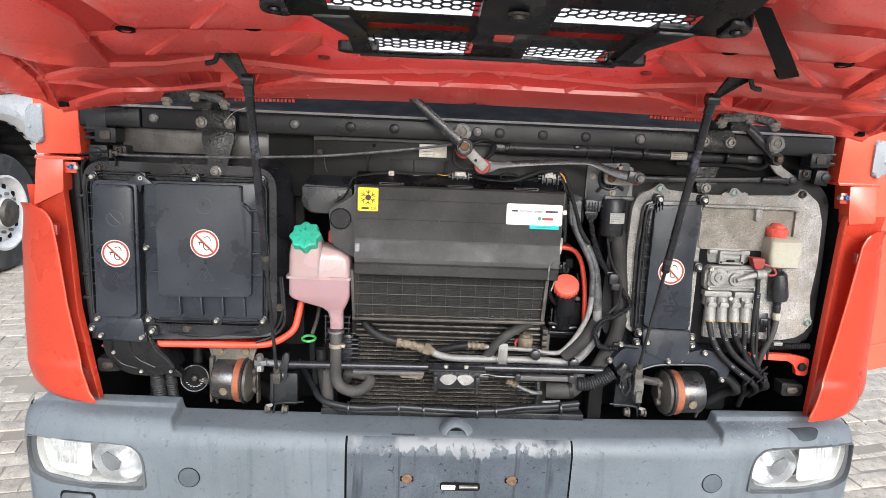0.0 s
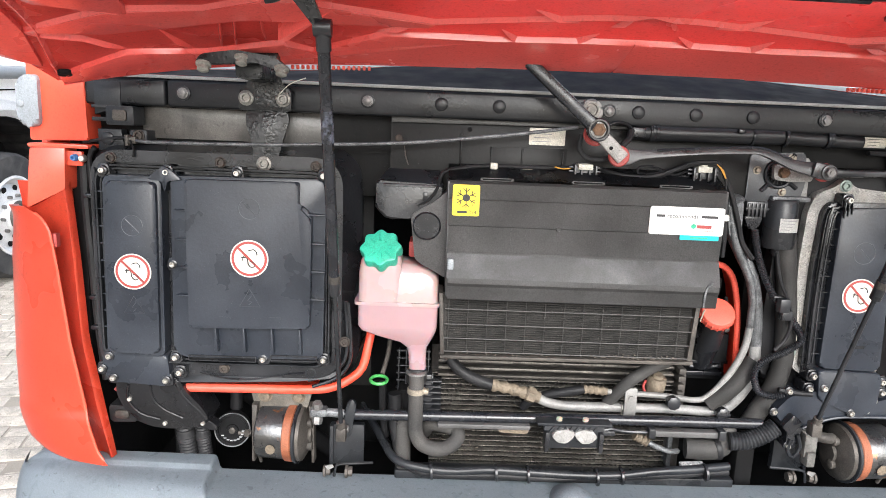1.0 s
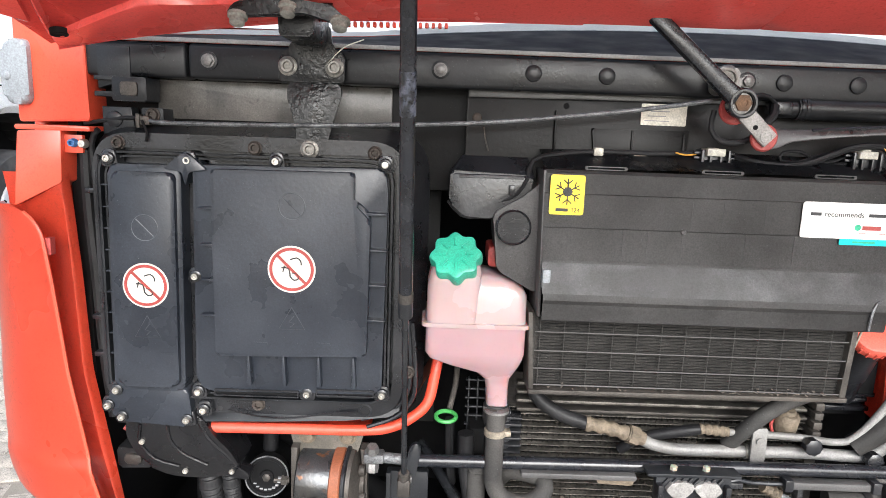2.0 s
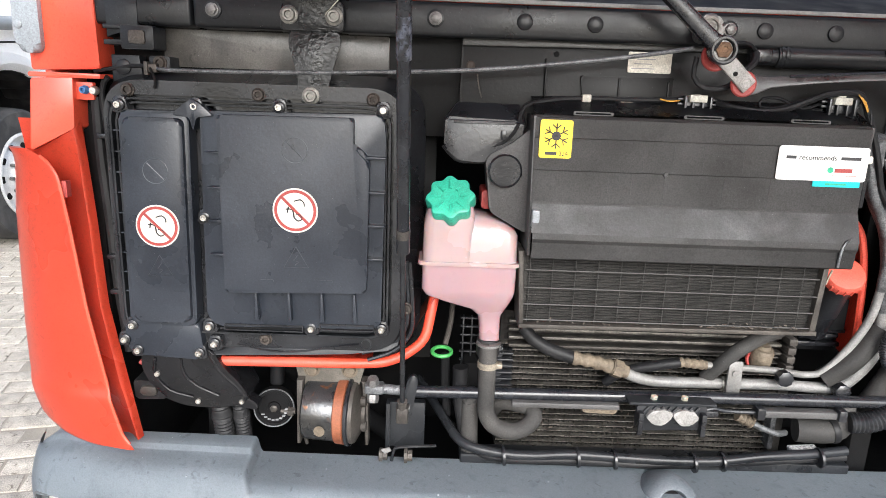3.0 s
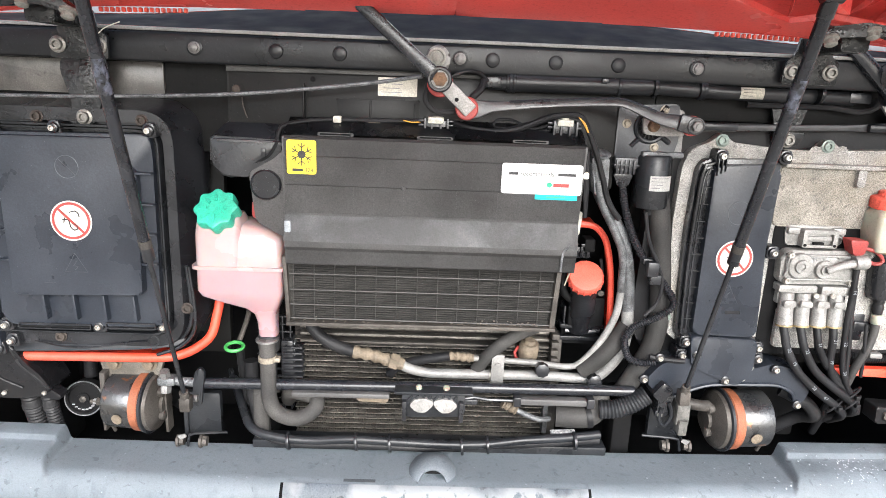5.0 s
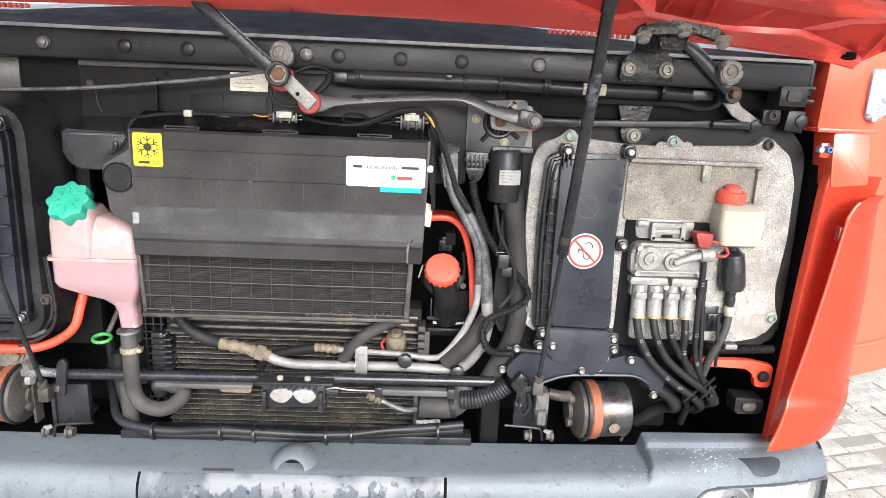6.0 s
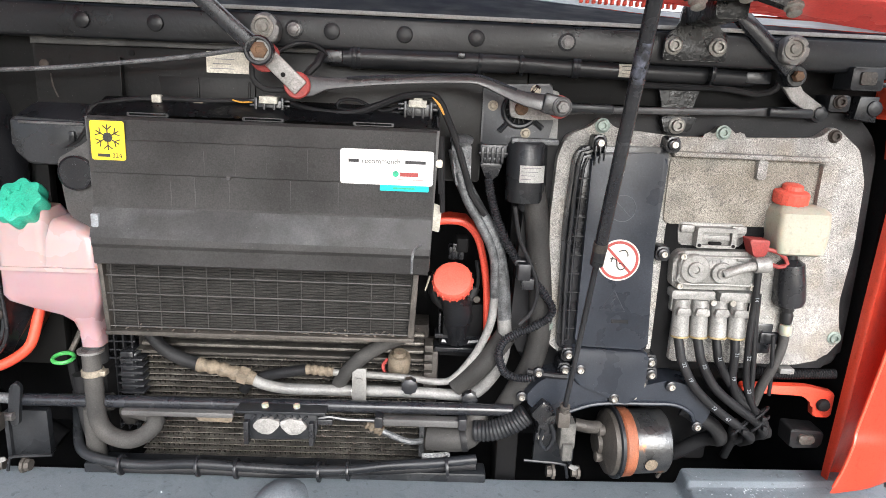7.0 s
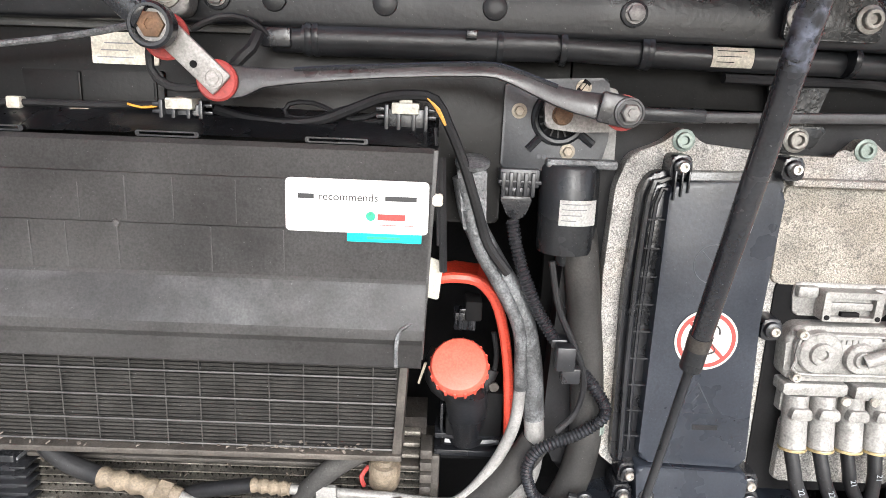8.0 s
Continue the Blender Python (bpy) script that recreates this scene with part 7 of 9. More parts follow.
for k in range(3):
    part("yellow_wire", tube([(0.224 + 0.001 * k, -0.026, 1.6915 - 0.001 * k), (0.2345 + 0.0016 * (k - 1), -0.027, 1.681), (0.242 + 0.0006 * k, -0.027, 1.666)], 0.0009, 5), M_YWIRE, loom, "bare yellow wire")
part("yellow_wire", tube([(-0.075, -0.016, 1.674), (-0.06, -0.018, 1.671), (-0.045, -0.018, 1.673)], 0.0013, 6), M_YWIRE, loom, "bare yellow wire end")
for x, z in ((-0.018, 1.672), (0.204, 1.676)):
    legs = [box(x + q - 0.002, x + q + 0.002, -0.027, -0.004, z - 0.026, z + 0.008, 0.0008) for q in (-0.020, -0.008, 0.007, 0.019)]
    c = part("cable_clip", join(box(x - 0.022, x + 0.021, -0.020, 0.0, z - 0.020, z + 0.004, 0.001), *legs, *[box(x + a, x + b, -0.021, -0.006, z - 0.006 + q, z - 0.002 + q, 0.0008) for a, b in ((-0.031, -0.02), (0.019, 0.029)) for q in (0, 0.007)]), M_PLASTIC, loom)
    part("clip_cap", join(box(x - 0.015, x + 0.012, -0.029, -0.002, z - 0.001, z + 0.010, 0.0015), box(x - 0.008, x + 0.005, -0.022, -0.006, z + 0.008, z + (0.020 if x > 0.1 else 0.011), 0.0015)), M_AGED, c, "aged cream clip cap")
part("wire_clip", join(box(-0.195, -0.181, -0.019, -0.006, 1.665, 1.677, 0.002)), M_AGED, loom)
part("flat_clip", join(box(-0.135, -0.115, -0.014, -0.006, 1.664, 1.668, 0.001)), M_TAN, loom)
part("right_wire", tube([(0.233, -0.05, 1.664), (0.236, -0.054, 1.63), (0.238, -0.054, 1.59), (0.240, -0.052, 1.55)], 0.0018, 6), M_RUBBER, loom)
part("wire_bead", box(0.232, 0.243, -0.062, -0.050, 1.590, 1.602, 0.003), M_CREAM, loom)
part("tag", prism(rounded([(0.2285, 1.534), (0.2460, 1.5265), (0.2425, 1.4860), (0.2282, 1.4905)], 0.003), lambda x, z: -0.034 + 0.3 * (x - 0.23), lambda x, z: -0.031 + 0.3 * (x - 0.23), 0.001), M_AGED, loom, "folded cream cable tag")
part("tag_strip", prism(rounded([(0.2300, 1.4150), (0.2330, 1.4145), (0.2255, 1.390), (0.2235, 1.391)], 0.0005), -0.030, -0.028, 0.0), M_TAN, loom)

# ---- air conditioning pipes and hoses ----
def sunk(pts, y=0.043, z=0.024):
    """Pipe stations set deeper towards their lower run."""
    k = lambda h: min(1, max(0, (1.60 - h) / 0.34))
    return [(p[0] + 0.008 * k(p[2]), p[1] + y * k(p[2]), p[2] - z * k(p[2])) for p in pts]


ac = thing("refrigerant_pipe", (0.1, 0.0, 1.21), "weathered aluminium refrigerant pipe with rubber hose end", "pipe", "refrigerant pipes")
part("pipe", tube(sunk([(-0.085, -0.002, 1.226), (-0.065, -0.002, 1.216), (-0.030, -0.002, 1.2085), (0.02, -0.002, 1.2075), (0.103, -0.002, 1.208), (0.20, -0.002, 1.2085)]) + [(0.268, 0.043, 1.181), (0.308, 0.039, 1.185), (0.334, 0.035, 1.211), (0.354, 0.032, 1.250), (0.359, 0.030, 1.290), (0.355, 0.026, 1.335)], lambda u: 0.0098 + 0.0020 * min(1, max(0, u * 4 - 2.4)), 14, 0.007), M_PIPE, ac)
part("grimy_run", tube([(0.355, 0.026, 1.333), (0.345, 0.022, 1.410), (0.327, 0.018, 1.473), (0.298, 0.0135, 1.520), (0.272, 0.009, 1.566), (0.260, 0.005, 1.614)], 0.0126, 14, 0.007), M_PIPEDIRT, ac)
part("fitting", join(lathe([(0.0125, 0), (0.014, 0.004), (0.014, 0.014), (0.0125, 0.020), (0.0110, 0.03)], sunk([(-0.105, -0.002, 1.233)])[0], (1, 0, -0.33), 16), lathe([(0.0165, 0), (0.0165, 0.016)], sunk([(-0.103, -0.002, 1.232)])[0], (1, 0, -0.33), 6)), M_OLIVE, ac, "dirty hexagonal fitting")
part("crimp", tube(sunk([(-0.175, 0.002, 1.246), (-0.152, 0.001, 1.243), (-0.128, 0.0, 1.238), (-0.105, -0.001, 1.232)]), lambda u: 0.0118 + 0.0016 * math.sin(u * 22), 12, 0.003), M_OLIVE, ac)
part("hose_end", tube(sunk([(-0.262, 0.03, 1.290), (-0.245, 0.02, 1.272), (-0.213, 0.01, 1.256), (-0.172, 0.003, 1.245)]), 0.0118, 12), M_RUBBER, ac)
part("pipe_ring", lathe([(0.0125, 0), (0.0125, 0.006)], sunk([(0.092, -0.002, 1.208)])[0], (1, 0, 0), 16), M_ZINC, ac)
ac2 = thing("refrigerant_pipe", (0.15, 0.0, 1.24), "thin aluminium refrigerant pipe with a braided hose end", "pipe", "refrigerant pipes")
part("pipe", tube(sunk([(0.055, -0.006, 1.2435), (0.10, -0.006, 1.2415), (0.181, -0.006, 1.2375)]) + [(0.2505, 0.040, 1.206), (0.278, 0.034, 1.219), (0.312, 0.029, 1.268), (0.332, 0.023, 1.322), (0.336, 0.0175, 1.375)], lambda u: 0.0060 + 0.0012 * min(1, max(0, u * 4 - 2.2)), 12, 0.007), M_PIPE, ac2)
part("grimy_run", tube([(0.336, 0.0175, 1.372), (0.330, 0.0115, 1.442), (0.308, 0.006, 1.490), (0.280, 0.0, 1.538), (0.266, 0.0, 1.580)], 0.0078, 12, 0.007), M_PIPEDIRT, ac2)
part("crimp", tube(sunk([(0.012, -0.004, 1.246), (0.03, -0.005, 1.2455), (0.045, -0.006, 1.2445), (0.06, -0.006, 1.2435)]), lambda u: 0.0086 + 0.0013 * math.sin(u * 25), 12, 0.003), M_OLIVE, ac2)
part("hose_end", tube(sunk([(-0.105, 0.03, 1.188), (-0.09, 0.02, 1.208), (-0.06, 0.008, 1.226), (-0.02, 0.0, 1.238), (0.014, -0.004, 1.246)]), 0.0094, 12, 0.006, 0.0003, 0.006), M_RUBBER, ac2)
part("bracket", join(prism(rect(0.102, 0.126, 1.169, 1.234, 0.003), 0.021, 0.026, 0.001), lathe([(0.006, 0), (0.006, 0.003)], (0.114, 0.021, 1.212), seg=12)), M_PIPE, ac2, "flat clamp bracket over both pipes")
for x, z in ((0.192, 1.231), (0.296, 1.210)):
    part("port_cap", join(lathe([(0.0125, 0), (0.0135, 0.004), (0.0135, 0.016), (0.010, 0.018)], sunk([(x, -0.014, z)])[0], seg=18, lobes=9, lobe=0.06)), M_PLASTIC, ac2)
part("mount_block", join(prism(rounded([(0.252, 1.622), (0.283, 1.622), (0.285, 1.560), (0.262, 1.556)], 0.004), -0.004, 0.03, 0.003), lathe([(0.018, 0), (0.018, 0.004), (0.012, 0.006)], (0.268, 0.005, 1.626), (0, -0.35, 1), 18)), M_PIPEDIRT, ac2)
dryer = thing("pressure_valve", (0.17, 0.01, 1.24), "dull round pressure valve behind the pipes", "valve", move=(0.009, 0.062, -0.034))
part("body", lathe([(0.018, 0), (0.020, 0.004), (0.020, 0.032), (0.017, 0.036), (0.012, 0.037), (0.010, 0.043)], (0.170, 0.012, 1.243), (0.03, -0.25, 1), 20), M_OLIVE, dryer)
part("wire", tube([(0.15, 0.01, 1.266), (0.142, 0.0, 1.258), (0.146, 0.0, 1.245)], 0.003, 6), M_DULLRED, dryer)
big = thing("charge_air_hose", (0.4, 0.05, 1.2), "thick dusty black hose running down beside the motor", "hose", "thick hoses")
part("hose", tube([(0.388, 0.03, 1.56), (0.395, 0.03, 1.52), (0.405, 0.03, 1.45), (0.414, 0.03, 1.38), (0.418, 0.03, 1.31), (0.408, 0.03, 1.25), (0.385, 0.03, 1.20), (0.365, 0.03, 1.16)], 0.0195, 14), M_HOSE, big)
big2 = thing("charge_air_hose", (0.3, 0.05, 1.2), "thick dusty black hose crossing under the pipes", "hose", "thick hoses")
part("hose", tube([(0.36, 0.03, 1.30), (0.345, 0.03, 1.275), (0.315, 0.03, 1.235), (0.28, 0.04, 1.20)], 0.0185, 14), M_HOSE, big2)
big3 = thing("charge_air_hose", (0.1, 0.05, 1.2), "dusty black hose crossing the cooler core", "hose", "thick hoses")
part("hose", tube([(0.185, 0.03, 1.292), (0.150, 0.03, 1.275), (0.118, 0.03, 1.252), (0.09, 0.035, 1.22), (0.075, 0.05, 1.19)], 0.0128, 14), M_HOSE, big3)
elbow = thing("cooler_hose", (0.27, 0.03, 1.1), "short dusty rubber elbow at the cooler outlet", "hose")
part("hose", tube([(0.235, 0.02, 1.110), (0.265, 0.015, 1.1105), (0.298, 0.015, 1.113), (0.316, 0.02, 1.130), (0.318, 0.03, 1.155)], 0.0215, 16, 0.007), M_HOSE, elbow)
part("clamp", lathe([(0.023, 0), (0.0235, 0.002), (0.0235, 0.009), (0.023, 0.011)], (0.292, 0.015, 1.112), (1, 0, 0.2), 20), M_RUBBER, elbow)
part("pale_patch", prism(rounded([(0.225, 1.078), (0.275, 1.082), (0.277, 1.062), (0.23, 1.060)], 0.004), 0.0, 0.02, 0.002), mat("speckled_foam", (0.3, 0.3, 0.3), 0.9, vary=0.9, scale=220, bump=1), elbow)
lowpipe = thing("drain_pipe", (0.17, 0.02, 1.11), "thin corroded pipe in front of the cooler", "pipe")
part("pipe", tube([(0.15, 0.02, 1.122), (0.18, 0.02, 1.108), (0.205, 0.02, 1.100), (0.225, 0.03, 1.097)], 0.0055, 8), M_PIPEDIRT, lowpipe)
part("end", tube([(0.128, 0.02, 1.134), (0.14, 0.02, 1.128), (0.155, 0.02, 1.120)], lambda u: 0.0095 + 0.002 * math.sin(20 * u), 10, 0.003), M_OLIVE, lowpipe)
conv = thing("corrugated_hose", (0.36, -0.01, 1.14), "black corrugated air hose at the lower duct", "hose")
part("hose", tube([(0.312, -0.004, 1.138), (0.345, -0.008, 1.143), (0.375, -0.010, 1.157), (0.400, -0.010, 1.176)], 0.0178, 16, 0.007, 0.0009, 0.0062), M_TUBE, conv)
cor = thing("corrugated_conduit", (0.38, -0.02, 1.3), "thin corrugated wiring conduit looping beside the panel", "conduit")
part("conduit", tube([(0.312, 0.0, 1.570), (0.3188, 0.0, 1.5399), (0.3295, 0.0, 1.5082), (0.3501, 0.0, 1.4652), (0.3782, 0.0, 1.425), (0.4099, 0.0, 1.3916), (0.4265, -0.002, 1.368), (0.4285, -0.004, 1.355), (0.4205, -0.004, 1.3435), (0.3974, -0.004, 1.3275), (0.376, -0.004, 1.3184), (0.3567, -0.002, 1.3054), (0.347, -0.002, 1.2843), (0.3504, -0.002, 1.2635), (0.3611, -0.002, 1.2448), (0.385, -0.004, 1.238), (0.408, -0.010, 1.243)], 0.0066, 10, 0.007, 0.0009, 0.0042), M_PLASTIC, cor)
part("tie", box(0.362, 0.384, -0.009, 0.010, 1.433, 1.443, 0.002), M_PLASTIC, cor)
part("side_wire", tube([(0.355, -0.01, 1.53), (0.366, -0.012, 1.48), (0.385, -0.014, 1.44), (0.40, -0.012, 1.40), (0.395, -0.01, 1.36), (0.375, -0.01, 1.335)], 0.0035, 8), M_RUBBER, cor)
part("plug", join(box(0.365, 0.385, -0.03, -0.012, 1.415, 1.442, 0.002), box(0.372, 0.392, -0.028, -0.014, 1.40, 1.418, 0.002)), M_PLASTIC, cor)

oil = thing("oil_filler", (0.26, -0.03, 1.38), "black oil filler neck with a ribbed red screw cap", "oil filler", move=(0.009, 0.042, -0.021))
oax = Vector((-0.10, -0.72, 0.68)).normalized()
part("cap", join(lathe([(0.0315, 0.0), (0.0325, 0.004), (0.0325, 0.016), (0.030, 0.020), (0.024, 0.0215), (0.004, 0.0215)], (0.257, -0.022, 1.412), oax, 60)), M_REDCAP, oil, "ribbed red screw cap")
q = Vector((0, 0, 1)).rotation_difference(oax).to_matrix()
for k in range(18):
    a = 2 * math.pi * k / 18
    c = Vector((0.257, -0.022, 1.412))
    part("cap_rib", tube([c + q @ Vector((0.0325 * math.cos(a), 0.0325 * math.sin(a), 0.001)), c + q @ Vector((0.0325 * math.cos(a), 0.0325 * math.sin(a), 0.014))], 0.0018, 5, sharp=True), M_REDCAP, oil)
part("neck", tube([(0.258, -0.02, 1.406), (0.262, 0.0, 1.385), (0.27, 0.03, 1.345), (0.272, 0.06, 1.29)], 0.026, 16), M_PLASTIC, oil)
for b in ((0.245, 0.315, 0.03, 0.06, 1.30, 1.36), (0.262, 0.282, 0.02, 0.06, 1.455, 1.48), (0.24, 0.32, 0.06, 0.09, 1.25, 1.30)):
    part("bracket", box(*b, 0.003), M_VOID, oil)
part("hose_loop", tube([(0.232, 0.03, 1.415), (0.225, 0.02, 1.395), (0.232, 0.02, 1.372), (0.256, 0.02, 1.358), (0.286, 0.025, 1.368), (0.298, 0.03, 1.392)], 0.0095, 12), M_RUBBER, oil)
part("plug", join(box(0.250, 0.276, 0.03, 0.06, 1.440, 1.462, 0.002), box(0.255, 0.260, 0.022, 0.035, 1.444, 1.470, 0.001), box(0.267, 0.272, 0.022, 0.035, 1.444, 1.470, 0.001), box(0.255, 0.272, 0.022, 0.035, 1.464, 1.470, 0.001)), M_PLASTIC, oil, "black cable plug behind the filler")
for k in range(6):
    part("casting_rib", box(0.238 + 0.013 * k, 0.242 + 0.013 * k, 0.040, 0.075, 1.300, 1.338 - 0.003 * k, 0.001), M_PLASTIC, oil)
part("casting_shelf", join(box(0.232, 0.320, 0.034, 0.075, 1.294, 1.301, 0.001), box(0.232, 0.320, 0.044, 0.080, 1.264, 1.272, 0.001), tube([(0.245, 0.05, 1.283), (0.28, 0.05, 1.281), (0.315, 0.05, 1.285)], 0.006, 8)), M_PLASTIC, oil)
part("thin_lead", tube([(0.298, 0.03, 1.44), (0.303, 0.03, 1.41), (0.299, 0.03, 1.38), (0.284, 0.03, 1.345), (0.281, 0.03, 1.32)], 0.0032, 8), M_RUBBER, oil)
part("bracket_screw", lathe([(0.006, 0), (0.006, 0.004)], (0.301, 0.02, 1.374), seg=10), M_DIRTSTEEL, oil)
arch = thing("body_flange", (0.3, 0.03, 1.25), "red painted flange edge beside the oil filler", "body flange")
ARCH = [(0.236, 0.05, 1.488), (0.252, 0.05, 1.491), (0.282, 0.05, 1.488), (0.304, 0.05, 1.466), (0.316, 0.05, 1.430), (0.324, 0.05, 1.385), (0.328, 0.05, 1.340), (0.332, 0.05, 1.268), (0.336, 0.05, 1.225)]
part("edge", tube(ARCH, 0.0062, 8), M_REDSEAL, arch)
part("web", sheet(lambda u, v: (ARCH[u][0] + 0.006 * v, 0.054 + 0.06 * v, ARCH[u][2] + 0.004 * v), list(range(9)), [0, 0.5, 1], 0.003), M_REDSEAL, arch)
low_red = thing("body_flange", (0.85, 0.03, 1.2), "red painted lower flange with a rubber stop", "body flange", move=(0.036, 0.0, -0.014))
part("edge", prism(rounded([(0.745, 1.238), (0.86, 1.238), (0.912, 1.228), (0.912, 1.180), (0.880, 1.180), (0.876, 1.205), (0.855, 1.220), (0.745, 1.224)], 0.006), 0.03, 0.045, 0.003), M_REDSEAL, low_red)
part("stop", lathe([(0.011, 0), (0.012, 0.003), (0.010, 0.008), (0.004, 0.009)], (0.893, 0.03, 1.205), seg=14), M_RUBBER, low_red)
# ---- valve carrier on the other side: cast plate, filter cover, valve block, reservoir ----
carrier = thing("cast_carrier", (0.68, 0.08, 1.27), "rough cast aluminium carrier plate with bolted lugs", "carrier plate", move=(-0.004, -0.046, 0.005))
part("plate", prism(rounded([(0.426, 1.603), (0.438, 1.636), (0.472, 1.650), (0.492, 1.668), (0.512, 1.650), (0.600, 1.642), (0.662, 1.641), (0.686, 1.664), (0.712, 1.643), (0.838, 1.648), (0.862, 1.668), (0.884, 1.650), (0.908, 1.632), (0.925, 1.581), (0.929, 1.474), (0.922, 1.380), (0.928, 1.340), (0.938, 1.312), (0.912, 1.274), (0.862, 1.262), (0.46, 1.268), (0.438, 1.285), (0.424, 1.310), (0.432, 1.345), (0.422, 1.50)], 0.010), 0.068, 0.10, 0.006, 3), M_CAST, carrier)
part("rubber_surround", prism(rounded([(0.385, 1.62), (0.40, 1.668), (0.44, 1.682), (0.905, 1.688), (0.948, 1.640), (0.955, 1.45), (0.955, 1.25), (0.40, 1.235), (0.372, 1.30)], 0.03, 6), 0.088, 0.12, 0.012, 3), M_RUBBER, carrier, "black rubber surround")
part("recess_floor", prism(rounded([(0.605, 1.612), (0.840, 1.612), (0.846, 1.600), (0.845, 1.52), (0.830, 1.502), (0.605, 1.502)], 0.01), 0.0645, 0.07, 0.003), mat("dirty_cast_recess", (0.215, 0.20, 0.172), 0.75, metal=0.1, vary=0.3, scale=26, bump=0.9, fine=260, grain=0.55, grit=0.7, specks=0.6, streak=0.5, dust=0.6, dust_color=(0.13, 0.11, 0.08)), carrier, "stained cast recess")
part("recess_ridge", join(box(0.605, 0.855, 0.050, 0.07, 1.611, 1.619, 0.003), prism(rounded([(0.742, 1.580), (0.757, 1.580), (0.757, 1.611), (0.742, 1.611)], 0.003), 0.055, 0.07, 0.003), prism(rounded([(0.846, 1.608), (0.872, 1.606), (0.868, 1.56), (0.856, 1.52), (0.846, 1.52)], 0.005), 0.055, 0.07, 0.003)), M_CAST, carrier)
# near-black plate that paints the shade of the gap behind the valve block
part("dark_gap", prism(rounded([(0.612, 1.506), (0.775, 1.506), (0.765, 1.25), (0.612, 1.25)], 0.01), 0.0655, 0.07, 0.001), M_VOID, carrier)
part("lower_web", prism(rounded([(0.640, 1.345), (0.78, 1.345), (0.776, 1.268), (0.64, 1.268)], 0.006), 0.055, 0.07, 0.003), M_CAST, carrier)
GREEN_BOLT = shared("bolt", head_bm(0.0085, 0.006, 1.4), mat("green_passivated_steel", (0.165, 0.20, 0.178), 0.42, metal=0.4, vary=0.2))
for x, z in ((0.492, 1.653), (0.684, 1.650), (0.925, 1.314), (0.430, 1.318)):
    piece("bolt", GREEN_BOLT, carrier, (x, 0.068, z))
piece("bolt", BOLT_BROWN, carrier, (0.862, 0.068, 1.652))
tabx = thing("rod_stop", (0.61, 0.06, 1.66), "small steel tab with a bolt over the carrier", "bracket", move=(-0.002, -0.022, -0.001))
part("tab", prism(rounded([(0.580, 1.678), (0.640, 1.678), (0.628, 1.655), (0.590, 1.650)], 0.006), 0.045, 0.055, 0.002), M_GREASE, tabx)
piece("bolt", BOLT_ZINC, tabx, (0.607, 0.045, 1.664))

fcov = thing("filter_cover", (0.52, 0.02, 1.25), "slate black plastic filter cover with a warning sticker", "cover", move=(0.004, -0.02, -0.001))
part("base", prism(rounded([(0.440, 1.290), (0.592, 1.285), (0.583, 1.470), (0.590, 1.630), (0.452, 1.628), (0.440, 1.610), (0.434, 1.5)], 0.012), 0.028, 0.075, 0.003), M_PLASTIC, fcov)
part("panel", prism(rounded([(0.466, 1.302), (0.588, 1.298), (0.579, 1.470), (0.585, 1.612), (0.572, 1.622), (0.466, 1.618)], 0.012, 5), 0.012, 0.035, 0.005, 3), M_COVER, fcov)
part("edge_lip", tube([(0.448, 0.020, 1.30), (0.444, 0.020, 1.45), (0.448, 0.020, 1.60), (0.458, 0.020, 1.618), (0.475, 0.020, 1.623)], 0.0035, 6), M_PLASTIC, fcov)
part("second_lip", tube([(0.456, 0.020, 1.31), (0.452, 0.020, 1.45), (0.456, 0.020, 1.595), (0.466, 0.020, 1.610)], 0.0022, 6), M_PLASTIC, fcov)
for i in range(9):
    z = 1.33 + 0.031 * i
    part("side_rib", box(0.446, 0.468, 0.018, 0.03, z - 0.0008, z + 0.0008, 0), M_PLASTIC, fcov)
for i in range(3):
    part("top_rib", box(0.468 + 0.007 * i, 0.470 + 0.007 * i, 0.008, 0.03, 1.600 + 0.004 * i, 1.630, 0.0005), M_PLASTIC, fcov)
part("foot", prism(rounded([(0.462, 1.300), (0.590, 1.296), (0.588, 1.235), (0.575, 1.208), (0.555, 1.203), (0.505, 1.225), (0.47, 1.238)], 0.010), 0.004, 0.07, 0.005, 3), M_COVER, fcov)
for x, z in ((0.476, 1.634), (0.590, 1.636), (0.595, 1.463), (0.597, 1.277), (0.600, 1.255), (0.586, 1.238), (0.574, 1.216), (0.458, 1.285), (0.454, 1.258)):
    part("screw_lug", prism(rounded([(x - 0.012, z - 0.012), (x + 0.012, z - 0.012), (x + 0.010, z + 0.012), (x - 0.010, z + 0.012)], 0.006), 0.016, 0.05, 0.002), M_PLASTIC, fcov)
    screw(fcov, x, 0.016, z)
emboss_ring(fcov, 0.521, 0.0126, 1.534, 0.021, M_MARK)
emboss_triangle(fcov, 0.522, 0.0126, 1.376, 0.024, M_MARK)
part("embossed_bar", box(0.522, 0.550, 0.0112, 0.0125, 1.344, 1.350, 0), M_PLASTIC, fcov)
no_touch_sticker(0.5215, 0.0108, 1.4505, 0.034, (0.006, -0.020, -0.001), "round white sticker with a red prohibition ring behind the strut")

mani = thing("air_manifold", (0.53, 0.0, 1.18), "black moulded air duct arching over the round mount", "duct")
